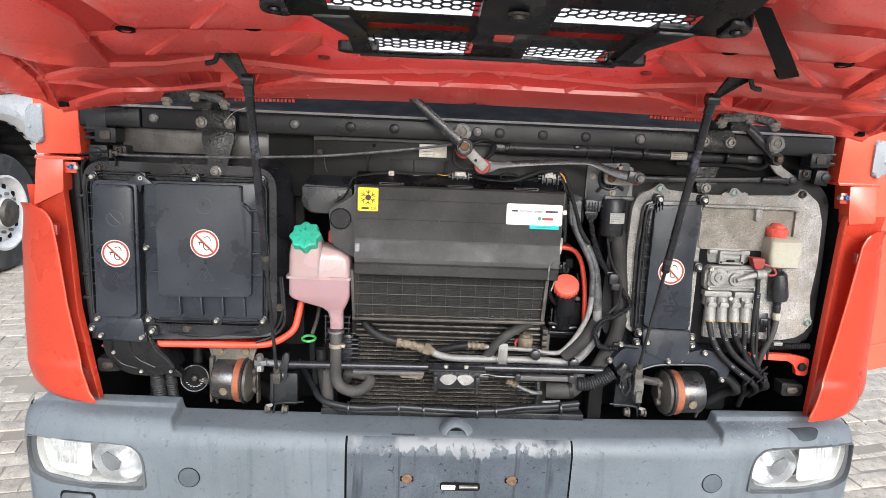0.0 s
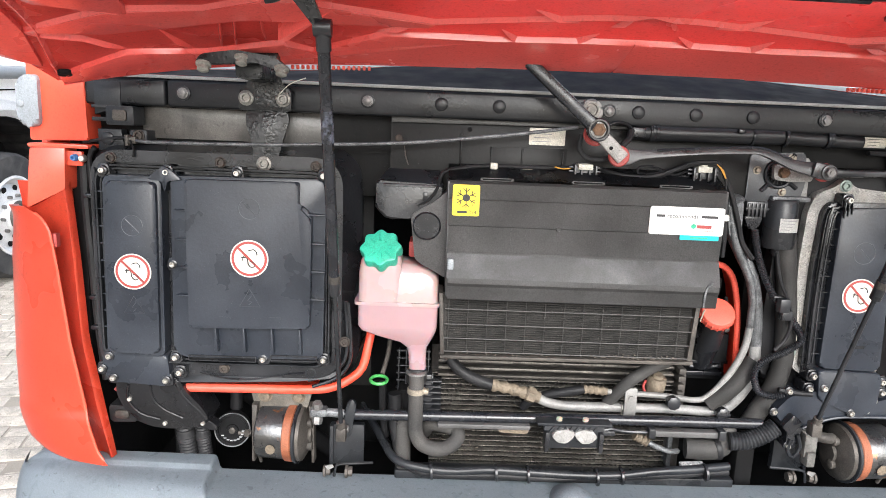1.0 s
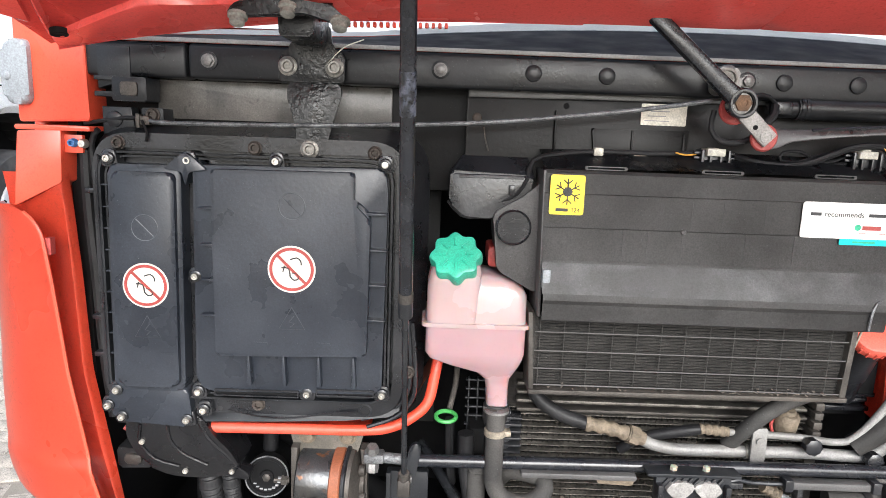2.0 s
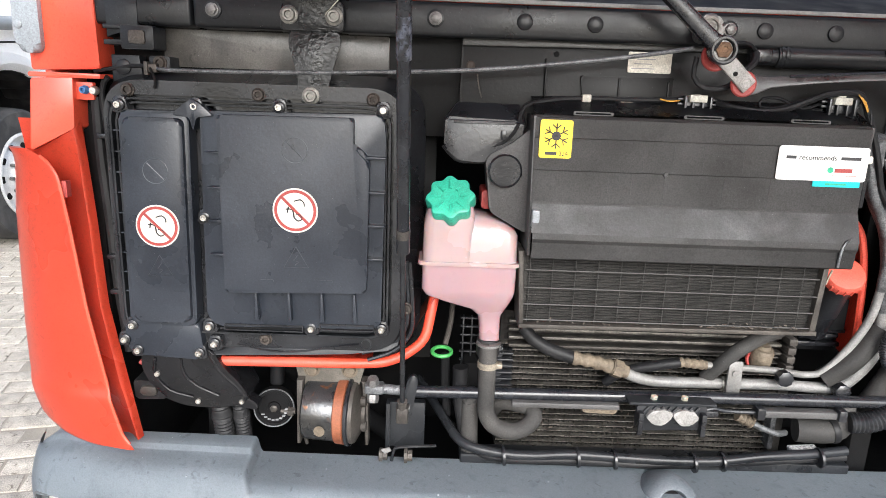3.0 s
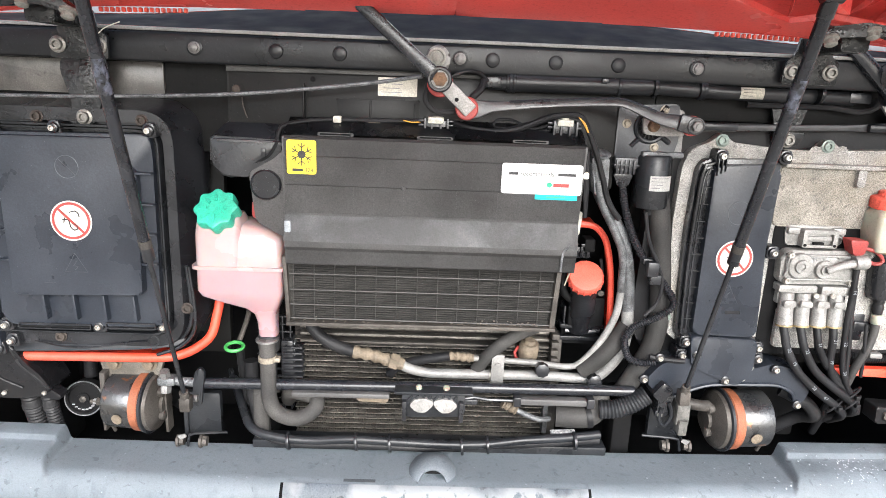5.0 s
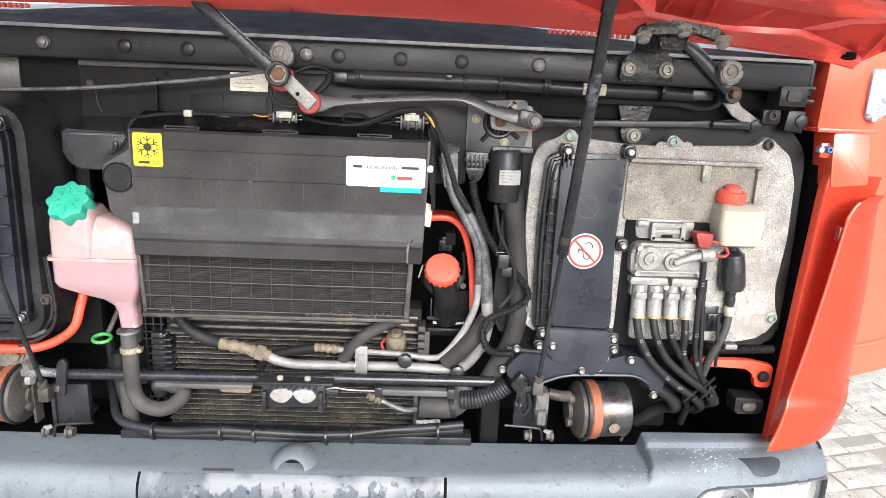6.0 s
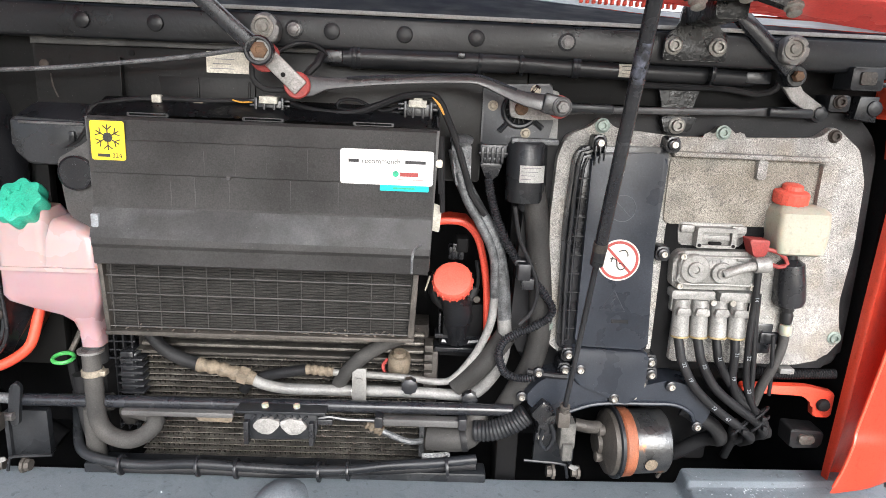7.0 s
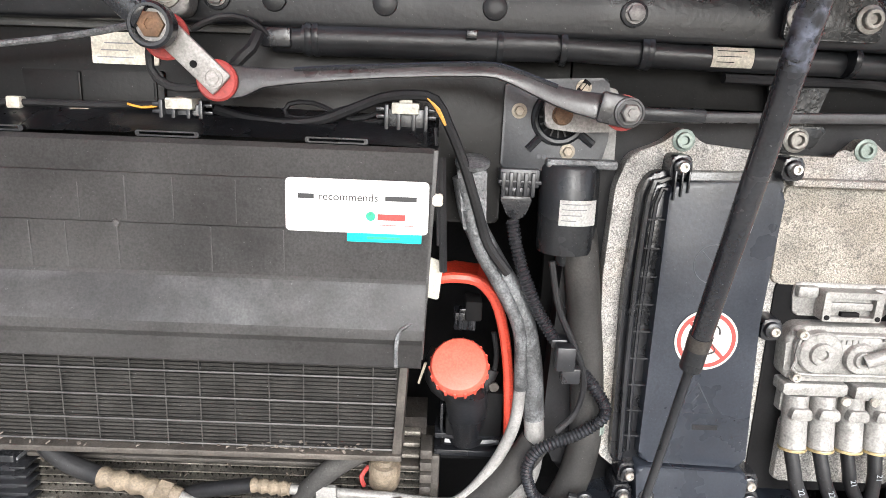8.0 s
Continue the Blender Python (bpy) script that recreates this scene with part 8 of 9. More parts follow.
part("body", prism(rounded([(0.392, 1.205), (0.420, 1.240), (0.462, 1.252), (0.53, 1.248), (0.585, 1.232), (0.635, 1.246), (0.690, 1.232), (0.716, 1.200), (0.705, 1.170), (0.690, 1.160), (0.684, 1.186), (0.640, 1.206), (0.56, 1.205), (0.50, 1.196), (0.455, 1.176), (0.43, 1.165)], 0.012), -0.010, 0.05, 0.011, 4), M_COVER, mani)
part("edge_bead", tube([(0.445, -0.012, 1.172), (0.475, -0.012, 1.186), (0.52, -0.012, 1.200), (0.60, -0.012, 1.203), (0.650, -0.012, 1.202), (0.680, -0.012, 1.186), (0.688, -0.010, 1.162)], 0.0035, 8), M_COVER, mani)
part("flange", prism(rounded([(0.404, 1.182), (0.424, 1.208), (0.444, 1.192), (0.424, 1.164)], 0.004), -0.026, 0.03, 0.003), M_PLASTIC, mani)
part("arm", prism(rounded([(0.420, 1.175), (0.450, 1.180), (0.440, 1.135), (0.420, 1.132)], 0.005), -0.018, 0.02, 0.003), M_PLASTIC, mani)
part("upper_pipe", tube([(0.395, -0.01, 1.254), (0.43, -0.014, 1.250), (0.46, -0.014, 1.248)], 0.0055, 8), M_RUBBER, mani)
for x, z in ((0.413, 1.254), (0.388, 1.210), (0.637, 1.237), (0.690, 1.165), (0.425, 1.139), (0.543, 1.212), (0.482, 1.262)):
    screw(mani, x, -0.012, z)
part("ring_hook", tube([(0.440, -0.02, 1.165), (0.447, -0.022, 1.140), (0.436, -0.022, 1.118), (0.424, -0.02, 1.130), (0.428, -0.02, 1.155)], 0.004, 8), M_BLACK, mani)

valve = thing("valve_block", (0.685, 0.03, 1.32), "grey cast alloy air valve block with four hose ports", "valve block", move=(0.006, -0.014, -0.001))
part("top_box", join(prism(rounded([(0.622, 1.512), (0.728, 1.512), (0.732, 1.500), (0.728, 1.474), (0.624, 1.474), (0.620, 1.498)], 0.005), 0.030, 0.07, 0.004), prism(rect(0.650, 0.706, 1.478, 1.500, 0.003), 0.020, 0.04, 0.003), box(0.622, 0.645, 0.022, 0.04, 1.496, 1.509, 0.003), box(0.705, 0.73, 0.022, 0.04, 1.496, 1.509, 0.003)), M_VALVE, valve)
part("top_frame", join(ring(rect(0.646, 0.710, 1.474, 1.507, 0.003), rect(0.654, 0.702, 1.479, 1.500, 0.002), 0.012, 0.030), box(0.655, 0.701, 0.015, 0.03, 1.4865, 1.4945, 0.001)), M_VALVE, valve)
part("top_slot", box(0.668, 0.688, 0.0145, 0.03, 1.4755, 1.4835, 0.001), M_VOID, valve)
for x in (0.6505, 0.7055):
    part("top_screw", lathe([(0.0028, 0), (0.0028, 0.002)], (x, 0.0125, 1.4785), seg=8), M_VOID, valve)
part("cover_rib", tube([(0.622, 0.004, 1.452), (0.632, 0.004, 1.4605), (0.70, 0.004, 1.4612), (0.7415, 0.004, 1.4605), (0.7465, 0.004, 1.45), (0.744, 0.004, 1.4185), (0.70, 0.004, 1.4165), (0.625, 0.004, 1.4165), (0.621, 0.004, 1.43), (0.622, 0.004, 1.452)], 0.0018, 6), M_VALVE, valve)
part("cast_mark", join(*[box(0.661 + 0.0062 * k, 0.6655 + 0.0062 * k, 0.0046, 0.0062, 1.4510, 1.4560, 0) for k in range(5)]), M_PIPE, valve)
part("body", prism(rounded([(0.614, 1.412), (0.612, 1.455), (0.622, 1.468), (0.745, 1.470), (0.756, 1.455), (0.755, 1.412), (0.745, 1.406), (0.622, 1.404)], 0.008), 0.012, 0.07, 0.006, 3), M_VALVE, valve)
part("cover", prism(rounded([(0.622, 1.415), (0.618, 1.452), (0.628, 1.462), (0.738, 1.463), (0.748, 1.452), (0.746, 1.416)], 0.008), 0.006, 0.02, 0.003), M_VALVE, valve)
for x, z, r in ((0.645, 1.441, 0.024), (0.690, 1.436, 0.0175)):
    part("boss", lathe([(r, -0.004), (r, 0.006), (r * 0.93, 0.008), (r * 0.55, 0.008), (r * 0.5, 0.012), (r * 0.25, 0.012), (r * 0.22, 0.009)], (x, 0.008, z), seg=24), M_VALVE, valve)
part("elbow", join(tube([(0.690, -0.006, 1.436), (0.705, -0.010, 1.444), (0.725, -0.010, 1.451), (0.745, -0.008, 1.453)], 0.0075, 10), lathe([(0.012, 0), (0.0125, 0.003), (0.0125, 0.022), (0.011, 0.024)], (0.735, -0.008, 1.453), (1, 0, 0.1), 14)), M_VALVE, valve)
for b in ((0.655, 0.69, 0.0045, 0.008, 1.456, 1.4605), (0.712, 0.737, 0.003, 0.008, 1.456, 1.462)):
    part("name_plate", box(*b, 0.0005), M_PIPE, valve)
for x, z in ((0.624, 1.461), (0.741, 1.462), (0.624, 1.412), (0.743, 1.413)):
    piece("bolt", SCREW_WHITE, valve, (x, 0.006, z))
part("lower_flange", join(prism(rect(0.617, 0.688, 1.388, 1.402, 0.003), 0.010, 0.06, 0.003), prism(rect(0.695, 0.752, 1.386, 1.402, 0.003), 0.006, 0.06, 0.003), prism(rect(0.622, 0.75, 1.362, 1.389, 0.004), 0.022, 0.06, 0.003)), M_VALVE, valve)
M_YRING = mat("yellow_zinc_ring", (0.30, 0.235, 0.12), 0.5, metal=0.4, vary=0.3, scale=80)
for i, x in enumerate((0.637, 0.668, 0.700, 0.731)):
    part("port", join(lathe([(0.0125, -0.018), (0.0135, 0), (0.0140, 0.030), (0.0145, 0.042), (0.0130, 0.044)], (x, 0.016, 1.368), (0.02, -0.12, -1), 18), prism(rounded([(x - 0.012, 1.362), (x + 0.012, 1.362), (x + 0.010, 1.375), (x - 0.010, 1.375)], 0.003), 0.000, 0.02, 0.003)), M_VALVE, valve)
    part("port_ring", lathe([(0.0150, 0), (0.0154, 0.001), (0.0150, 0.003)], (x + 0.001, 0.011, 1.3255), (0.02, -0.12, -1), 18), M_YRING, valve, "yellowed ring")
    part("port_screw", lathe([(0.005, 0), (0.005, 0.004)], (x + 0.015, 0.004, 1.386), seg=8), M_ZINC, valve) if i in (1, 2) else None
part("side_port", join(prism(rounded([(0.722, 1.495), (0.756, 1.494), (0.752, 1.468), (0.733, 1.466)], 0.004), -0.006, 0.02, 0.004)), M_DULLRED, valve, "dull red plug")
part("red_loop", tube([(0.748, 0.0, 1.480), (0.775, -0.004, 1.474), (0.788, -0.006, 1.458), (0.775, -0.006, 1.452), (0.757, -0.002, 1.458)], 0.0035, 8), M_DULLRED, valve, "dull red rubber loop")

def hose_print(body, size, at, angle, parent):
    """Small white lettering that runs along a hose."""
    ob = words(body, size, at, M_LIGHTGREY, parent, "printed_mark")
    c = Vector(at) - LOC[parent.name]
    ob.data.transform(Matrix.Translation(c) @ Matrix.Rotation(angle, 4, "Y") @ Matrix.Translation(-c))


def air_hose(pts, r, marks):
    h = thing("air_hose", pts[0], "black nylon air hose with white printing from the valve block" if marks else "thin black hose beside the air hoses", "hose", "air hoses", move=(0.006, -0.014, -0.001))
    part("hose", tube(pts, r, 12, 0.008), M_RUBBER, h)
    line = curve_points(pts, 0.004)
    for body, u in marks:
        i = int(len(line) * u)
        d = line[min(len(line) - 1, i + 2)] - line[i - 2]
        hose_print(body, 0.0090, line[i] + Vector((0, -r - 0.0006, 0)), math.atan2(-d.z, d.x), h)


air_hose([(0.634, 0.008, 1.328), (0.637, -0.002, 1.304), (0.643, -0.005, 1.282), (0.670, -0.008, 1.238), (0.715, -0.008, 1.198), (0.765, -0.004, 1.162), (0.797, 0.03, 1.128), (0.81, 0.085, 1.09)], 0.0078, (("22", 0.14), ("19", 0.22), ("22", 0.40), ("67", 0.50)))
air_hose([(0.666, 0.008, 1.328), (0.669, -0.002, 1.305), (0.675, -0.006, 1.284), (0.700, -0.010, 1.243), (0.740, -0.010, 1.210), (0.785, -0.006, 1.178), (0.811, 0.02, 1.145), (0.822, 0.085, 1.10)], 0.0078, (("22", 0.15),))
air_hose([(0.698, 0.008, 1.328), (0.701, 0.0, 1.300), (0.706, 0.0, 1.284), (0.728, 0.002, 1.250), (0.760, 0.002, 1.217), (0.796, 0.0, 1.180), (0.825, 0.04, 1.145)], 0.0074, (("21", 0.16),))
air_hose([(0.730, 0.008, 1.328), (0.730, 0.0, 1.300), (0.731, 0.0, 1.280), (0.733, 0.0, 1.250), (0.750, 0.0, 1.217), (0.784, 0.004, 1.194), (0.815, 0.04, 1.15)], 0.0074, (("21", 0.13), ("19", 0.32)))
air_hose([(0.748, 0.002, 1.450), (0.749, 0.0, 1.400), (0.750, 0.0, 1.326), (0.754, -0.004, 1.256), (0.767, -0.006, 1.217), (0.79, 0.0, 1.18)], 0.0056, (("14", 0.20), ("22", 0.55), ("30", 0.75)))
air_hose([(0.760, 0.012, 1.400), (0.762, 0.010, 1.340), (0.766, 0.006, 1.289), (0.771, 0.0, 1.218), (0.80, 0.01, 1.17)], 0.0050, ())
air_hose([(0.796, 0.012, 1.330), (0.803, 0.010, 1.258), (0.806, 0.012, 1.222)], 0.0034, ())
for x, y, z in ((0.787, -0.006, 1.192), (0.759, -0.004, 1.167), (0.792, -0.004, 1.174)):
    t = thing("cable_tie", (x, y, z), "black cable tie round the air hoses", "cable tie", "cable ties", move=(0.006, -0.014, -0.001))
    part("band", tube([(x + 0.017 * math.cos(a) * 0.8 + 0.010 * math.sin(a), y + 0.013 * math.sin(a) + 0.004, z + 0.017 * math.cos(a) * 0.75) for a in (i * math.pi / 10 for i in range(21))], 0.0022, 6, sharp=True), M_RUBBER, t)
    part("lock", box(x - 0.004, x + 0.004, y - 0.016, y - 0.008, z - 0.004, z + 0.004, 0.001), M_RUBBER, t)

res = thing("fluid_reservoir", (0.795, 0.0, 1.47), "yellowed fluid reservoir with a red ribbed cap", "reservoir", move=(0.014, 0, -0.004), size=(0.92, 1, 1))
part("body", stack([(1.474, 0.762, 0.834, -0.022, 0.045), (1.478, 0.757, 0.839, -0.028, 0.05), (1.512, 0.750, 0.842, -0.030, 0.055), (1.542, 0.751, 0.841, -0.028, 0.052), (1.550, 0.757, 0.835, -0.020, 0.045), (1.553, 0.765, 0.825, -0.012, 0.04)], 0.012), M_RESERVOIR, res)
part("cap", lathe([(0.027, 0), (0.0285, 0.002), (0.0285, 0.018), (0.026, 0.021), (0.017, 0.023), (0.016, 0.030), (0.012, 0.032)], (0.783, 0.012, 1.553), (0.02, -0.12, 1), 40, 20, 0.025), M_REDCAP, res, "ribbed red screw cap")
part("fitting", lathe([(0.010, 0), (0.011, 0.004), (0.010, 0.012), (0.006, 0.014)], (0.820, 0.05, 1.566), seg=14), mat("green_fitting", (0.10, 0.20, 0.13), 0.45, metal=0.4, vary=0.2), res, "green oxidised fitting")
part("fitting_bracket", box(0.812, 0.838, 0.05, 0.068, 1.545, 1.575, 0.003), M_CAST, res)
part("cylinder", join(lathe([(0.012, 0), (0.012, 0.015), (0.024, 0.024), (0.0265, 0.05), (0.0275, 0.085), (0.024, 0.094), (0.012, 0.098)], (0.803, 0.016, 1.476), (0.12, -0.04, -1), 24)), M_PLASTIC, res, "black rubber boot under the reservoir")
part("stub", join(lathe([(0.010, 0), (0.011, 0.006), (0.009, 0.010), (0.011, 0.016), (0.009, 0.03)], (0.814, 0.012, 1.380), (0.05, 0, -1), 14)), M_RUBBER, res)
part("pale_clamp", lathe([(0.0095, 0), (0.0105, 0.003), (0.0105, 0.016), (0.009, 0.018)], (0.815, 0.010, 1.348), (0.03, 0, -1), 14), M_RESERVOIR, res, "pale hose clamp")
part("hose", tube([(0.8155, 0.010, 1.335), (0.812, 0.006, 1.310), (0.800, 0.0, 1.280), (0.783, 0.0, 1.240), (0.776, 0.004, 1.205)], 0.0085, 10), M_HOSE, res)
part("side_hose", tube([(0.728, 0.05, 1.500), (0.745, 0.045, 1.512), (0.765, 0.04, 1.515)], 0.010, 10), M_RUBBER, res)
part("connector", join(box(0.768, 0.80, 0.02, 0.05, 1.290, 1.345, 0.004), box(0.775, 0.81, 0.015, 0.04, 1.31, 1.33, 0.003)), M_PLASTIC, res, "black plastic connector")
conduit = thing("lower_conduit", (0.87, 0.03, 1.25), "black corrugated conduit under the carrier plate", "conduit")
part("conduit", tube([(0.80, 0.03, 1.252), (0.84, 0.03, 1.246), (0.89, 0.03, 1.248), (0.94, 0.03, 1.25)], 0.008, 10, 0.007, 0.001, 0.0045), M_RUBBER, conduit)
part("clip", box(0.835, 0.86, 0.015, 0.04, 1.252, 1.262, 0.002), M_PIPE, conduit)
side_wire = thing("panel_wire", (0.6, 0.03, 1.4), "thin black wire beside the valve block", "wire")
part("wire", tube([(0.606, 0.04, 1.40), (0.606, 0.03, 1.34), (0.604, 0.03, 1.29), (0.594, 0.02, 1.272)], 0.003, 6), M_RUBBER, side_wire)
for s, x, lift in ((-1, -0.905, 0.0), (1, 0.906, -0.018)):
    st = thing("rubber_stop", (x, 0.03, 1.15), "grey rubber stop block in the lower corner", "stop", "rubber stops")
    part("block", prism(rounded([(x - 0.030, 1.165 + lift), (x + 0.030, 1.161 + lift), (x + 0.028, 1.130 + lift), (x - 0.028, 1.128 + lift)], 0.006), 0.02, 0.06, 0.005), M_RUBBER, st)
    part("pad", prism(rect(x - 0.016, x + 0.012, 1.138 + lift, 1.155 + lift, 0.006), 0.014, 0.025, 0.003), M_DIRTSTEEL, st)
cornerhose = thing("corner_cables", (-0.955, 0.02, 1.4), "black cables running up beside the corner post", "cable")
part("thick_cable", tube([(-0.951, 0.01, 1.645), (-0.953, 0.015, 1.56), (-0.950, 0.02, 1.45), (-0.945, 0.02, 1.33), (-0.935, 0.02, 1.22)], 0.0085, 8), M_RUBBER, cornerhose)
part("thin_cable", tube([(-0.925, 0.0, 1.675), (-0.938, 0.004, 1.655), (-0.938, 0.01, 1.58), (-0.936, 0.01, 1.45), (-0.932, 0.012, 1.30)], 0.0045, 8), M_RUBBER, cornerhose)
for z in (1.585, 1.39, 1.33):
    part("tie", box(-0.951, -0.930, 0.0, 0.02, z - 0.004, z + 0.004, 0.002), M_PLASTIC, cornerhose)
part("red_lead", tube([(-0.92, 0.02, 1.20), (-0.89, 0.02, 1.185), (-0.865, 0.03, 1.19)], 0.004, 8), M_DULLRED, cornerhose)

# ---- lower cross bar with the flap latch ----
bar_t = thing("latch_bar", (-0.04, 0.0, 1.17), "glossy black round bar carrying the flap latch", "bar", move=(-0.007, 0.004, -0.004))
part("bar", tube([(-0.455, 0.0, 1.1715), (-0.06, 0.0, 1.175), (0.06, 0.0, 1.177), (0.385, 0.0, 1.1785)], 0.0105, 16, sharp=True), M_GLOSS, bar_t)
part("left_eye", join(tube([(-0.512, 0.0, 1.176), (-0.47, 0.0, 1.173), (-0.45, 0.0, 1.172)], 0.009, 10, sharp=True), box(-0.522, -0.49, -0.012, 0.012, 1.168, 1.184, 0.003)), M_PIPEDIRT, bar_t)
for z in (1.190, 1.160):
    part("nut", lathe([(0.010, -0.006), (0.0105, 0), (0.009, 0.008)], (-0.508, -0.006, z), (0, -0.3, 1 if z > 1.17 else -1), 6), M_STEEL, bar_t)
part("end_plate", prism(rounded([(-0.449, 1.202), (-0.438, 1.210), (-0.430, 1.200), (-0.436, 1.165), (-0.440, 1.132), (-0.452, 1.128), (-0.456, 1.15)], 0.006), -0.016, -0.008, 0.002), M_BLACK, bar_t)
part("strut_pin", lathe([(0.007, 0), (0.007, 0.02)], (-0.464, -0.02, 1.150), (1, 0, 0), 10), M_STEEL, bar_t)
part("left_sleeve", box(-0.27, -0.085, -0.018, 0.004, 1.156, 1.166, 0.003), M_SHROUD, bar_t)
part("frayed_end", prism(rounded([(-0.150, 1.158), (-0.085, 1.160), (-0.090, 1.146), (-0.145, 1.148)], 0.003), -0.012, -0.004, 0.001), M_OLIVE, bar_t)
part("right_sleeve", box(0.160, 0.300, -0.016, 0.004, 1.150, 1.163, 0.003), M_SHROUD, bar_t)
part("release_cable", join(tube([(0.054, -0.02, 1.162), (0.075, -0.018, 1.166), (0.10, -0.014, 1.160), (0.16, -0.01, 1.157)], 0.0035, 8), box(0.054, 0.082, -0.026, -0.016, 1.154, 1.164, 0.002)), M_PLASTIC, bar_t)
for x in (0.158, 0.299):
    part("sleeve_clip", box(x - 0.007, x + 0.007, -0.022, 0.0, 1.149, 1.169, 0.002), M_PLASTIC, bar_t)
latch = thing("flap_latch", (0.0, -0.03, 1.15), "black flap latch with a bare metal catch", "latch", move=(-0.007, 0.003, -0.004))
part("back_plate", prism(rounded([(-0.062, 1.176), (0.057, 1.178), (0.058, 1.146), (0.054, 1.134), (-0.052, 1.130), (-0.058, 1.145)], 0.004), -0.034, -0.022, 0.002), M_BLACK, latch)
part("top_plate", box(-0.075, 0.072, -0.036, 0.012, 1.177, 1.182, 0.001), M_BLACK, latch)
for k in range(8):
    part("rib", tube([(-0.05 + 0.012 * k, -0.037, 1.166), (-0.042 + 0.012 * k, -0.037, 1.176)], 0.0022, 6, sharp=True), M_PLASTIC, latch)
for x in (-0.056, 0.050):
    part("side_cheek", box(x - 0.004, x + 0.004, -0.046, -0.02, 1.127, 1.167, 0.001), M_PLASTIC, latch)
for s in (-1, 1):
    part("catch_jaw", prism(rounded([(0.0004 * s - 0.002, 1.167), (0.016 * s - 0.002, 1.173), (0.036 * s - 0.002, 1.170), (0.045 * s - 0.002, 1.158), (0.032 * s - 0.002, 1.145), (0.017 * s - 0.002, 1.144), (0.011 * s - 0.002, 1.148), (0.0004 * s - 0.002, 1.159)], 0.003), -0.042, -0.034, 0.002), M_BARE, latch, "bare cast metal catch")
for x in (-0.03, 0.022):
    part("bolt", lathe([(0.006, 0), (0.006, 0.006), (0.004, 0.007)], (x, -0.02, 1.182), (0, -0.2, 1), 6), M_RESERVOIR, latch)

# ---- round mounts, horn and brackets low in the bay ----
def mount(x, z, s):
    """A clamped steel drum with an orange band; s: the side on which its disc sits."""
    m = thing("cab_mount", (x, 0.0, z - 0.06), "round steel cab mount with an orange rubber band", "mount", "cab mounts", move=(0.0, 0.015, -0.004) if x < 0 else (0.022, 0, -0.018), size=(0.80, 1, 0.97) if x < 0 else (0.9, 1, 1))
    ax = (s, -0.10, 0.0)
    at = Vector((x, 0.025, z))
    part("drum", lathe([(0.052, -0.062), (0.056, -0.058), (0.056, 0.020), (0.053, 0.024)], at, ax, 32), M_DRUM, m)
    part("band", lathe([(0.0575, 0.010), (0.0595, 0.012), (0.0600, 0.030), (0.0575, 0.033)], at, ax, 32), M_ORANGE, m, "orange rubber band")
    part("rim", lathe([(0.060, 0.034), (0.063, 0.036), (0.063, 0.042), (0.060, 0.044)], at, ax, 32), M_BLACK, m)
    part("disc", lathe([(0.058, 0.043), (0.056, 0.052), (0.040, 0.062), (0.022, 0.066), (0.022, 0.074), (0.008, 0.076)], at, ax, 28), M_DIRTSTEEL, m)
    part("boss", lathe([(0.010, 0), (0.012, 0.003), (0.006, 0.004)], at + Vector((-0.022 * s, -0.0545, -0.012)), (0, -1, -0.2), 12), M_OLIVE, m)
    for dz in (-0.02, 0.03):
        part("lug", lathe([(0.009, 0), (0.010, 0.004), (0.010, 0.012), (0.007, 0.014)], at + Vector((0.062 * s, -0.02, dz)), ax, 10), M_DIRTSTEEL, m)
    part("strap_end", tube([at + Vector((-0.060 * s, -0.02, 0.03)), at + Vector((-0.066 * s, -0.015, -0.03)), at + Vector((-0.062 * s, 0.0, -0.07))], 0.004, 8), M_DIRTSTEEL, m)
    return m


mount(-0.588, 1.115, 1)
mount(0.573, 1.130, -1)
brk = thing("mount_bracket", (-0.585, 0.03, 1.17), "dirty steel bracket with two bolts over the round mount", "bracket", move=(-0.008, 0.022, -0.005))
part("plate", prism(rounded([(-0.652, 1.212), (-0.522, 1.212), (-0.535, 1.165), (-0.545, 1.145), (-0.632, 1.145), (-0.640, 1.165)], 0.006), 0.018, 0.03, 0.003), mat("dusty_tan_bracket_steel", (0.105, 0.094, 0.078), 0.6, metal=0.2, vary=0.4, scale=30, bump=0.5, specks=0.4, grit=0.6), brk)
for x in (-0.619, -0.552):
    piece("bolt", shared("bolt", hex_bm(0.011, 0.012, 1.35), M_OLIVE), brk, (x, 0.018, 1.193))
for x, k in ((-0.637, 1), (-0.524, -1)):
    part("leg", prism([(x - 0.006, 1.178), (x + 0.006, 1.178), (x + 0.003 - 0.003 * k, 1.11), (x + 0.003 - 0.004 * k, 1.055), (x - 0.003 - 0.004 * k, 1.055), (x - 0.003 - 0.003 * k, 1.11)], 0.0, 0.026, 0.002), M_DIRTSTEEL, brk)
horn = thing("signal_horn", (-0.692, 0.03, 1.07), "round black signal horn with a bolted face", "horn", move=(-0.018, 0.04, -0.01))
HORN, HORN_AX = (-0.680, 0.010, 1.115), (0.10, -1, 0.10)
part("body", lathe([(0.026, -0.035), (0.034, -0.020), (0.0345, 0.0), (0.033, 0.004), (0.029, 0.005), (0.0275, 0.002), (0.012, 0.0025), (0.011, 0.006), (0.004, 0.0065)], HORN, HORN_AX, 36), M_VOID, horn)
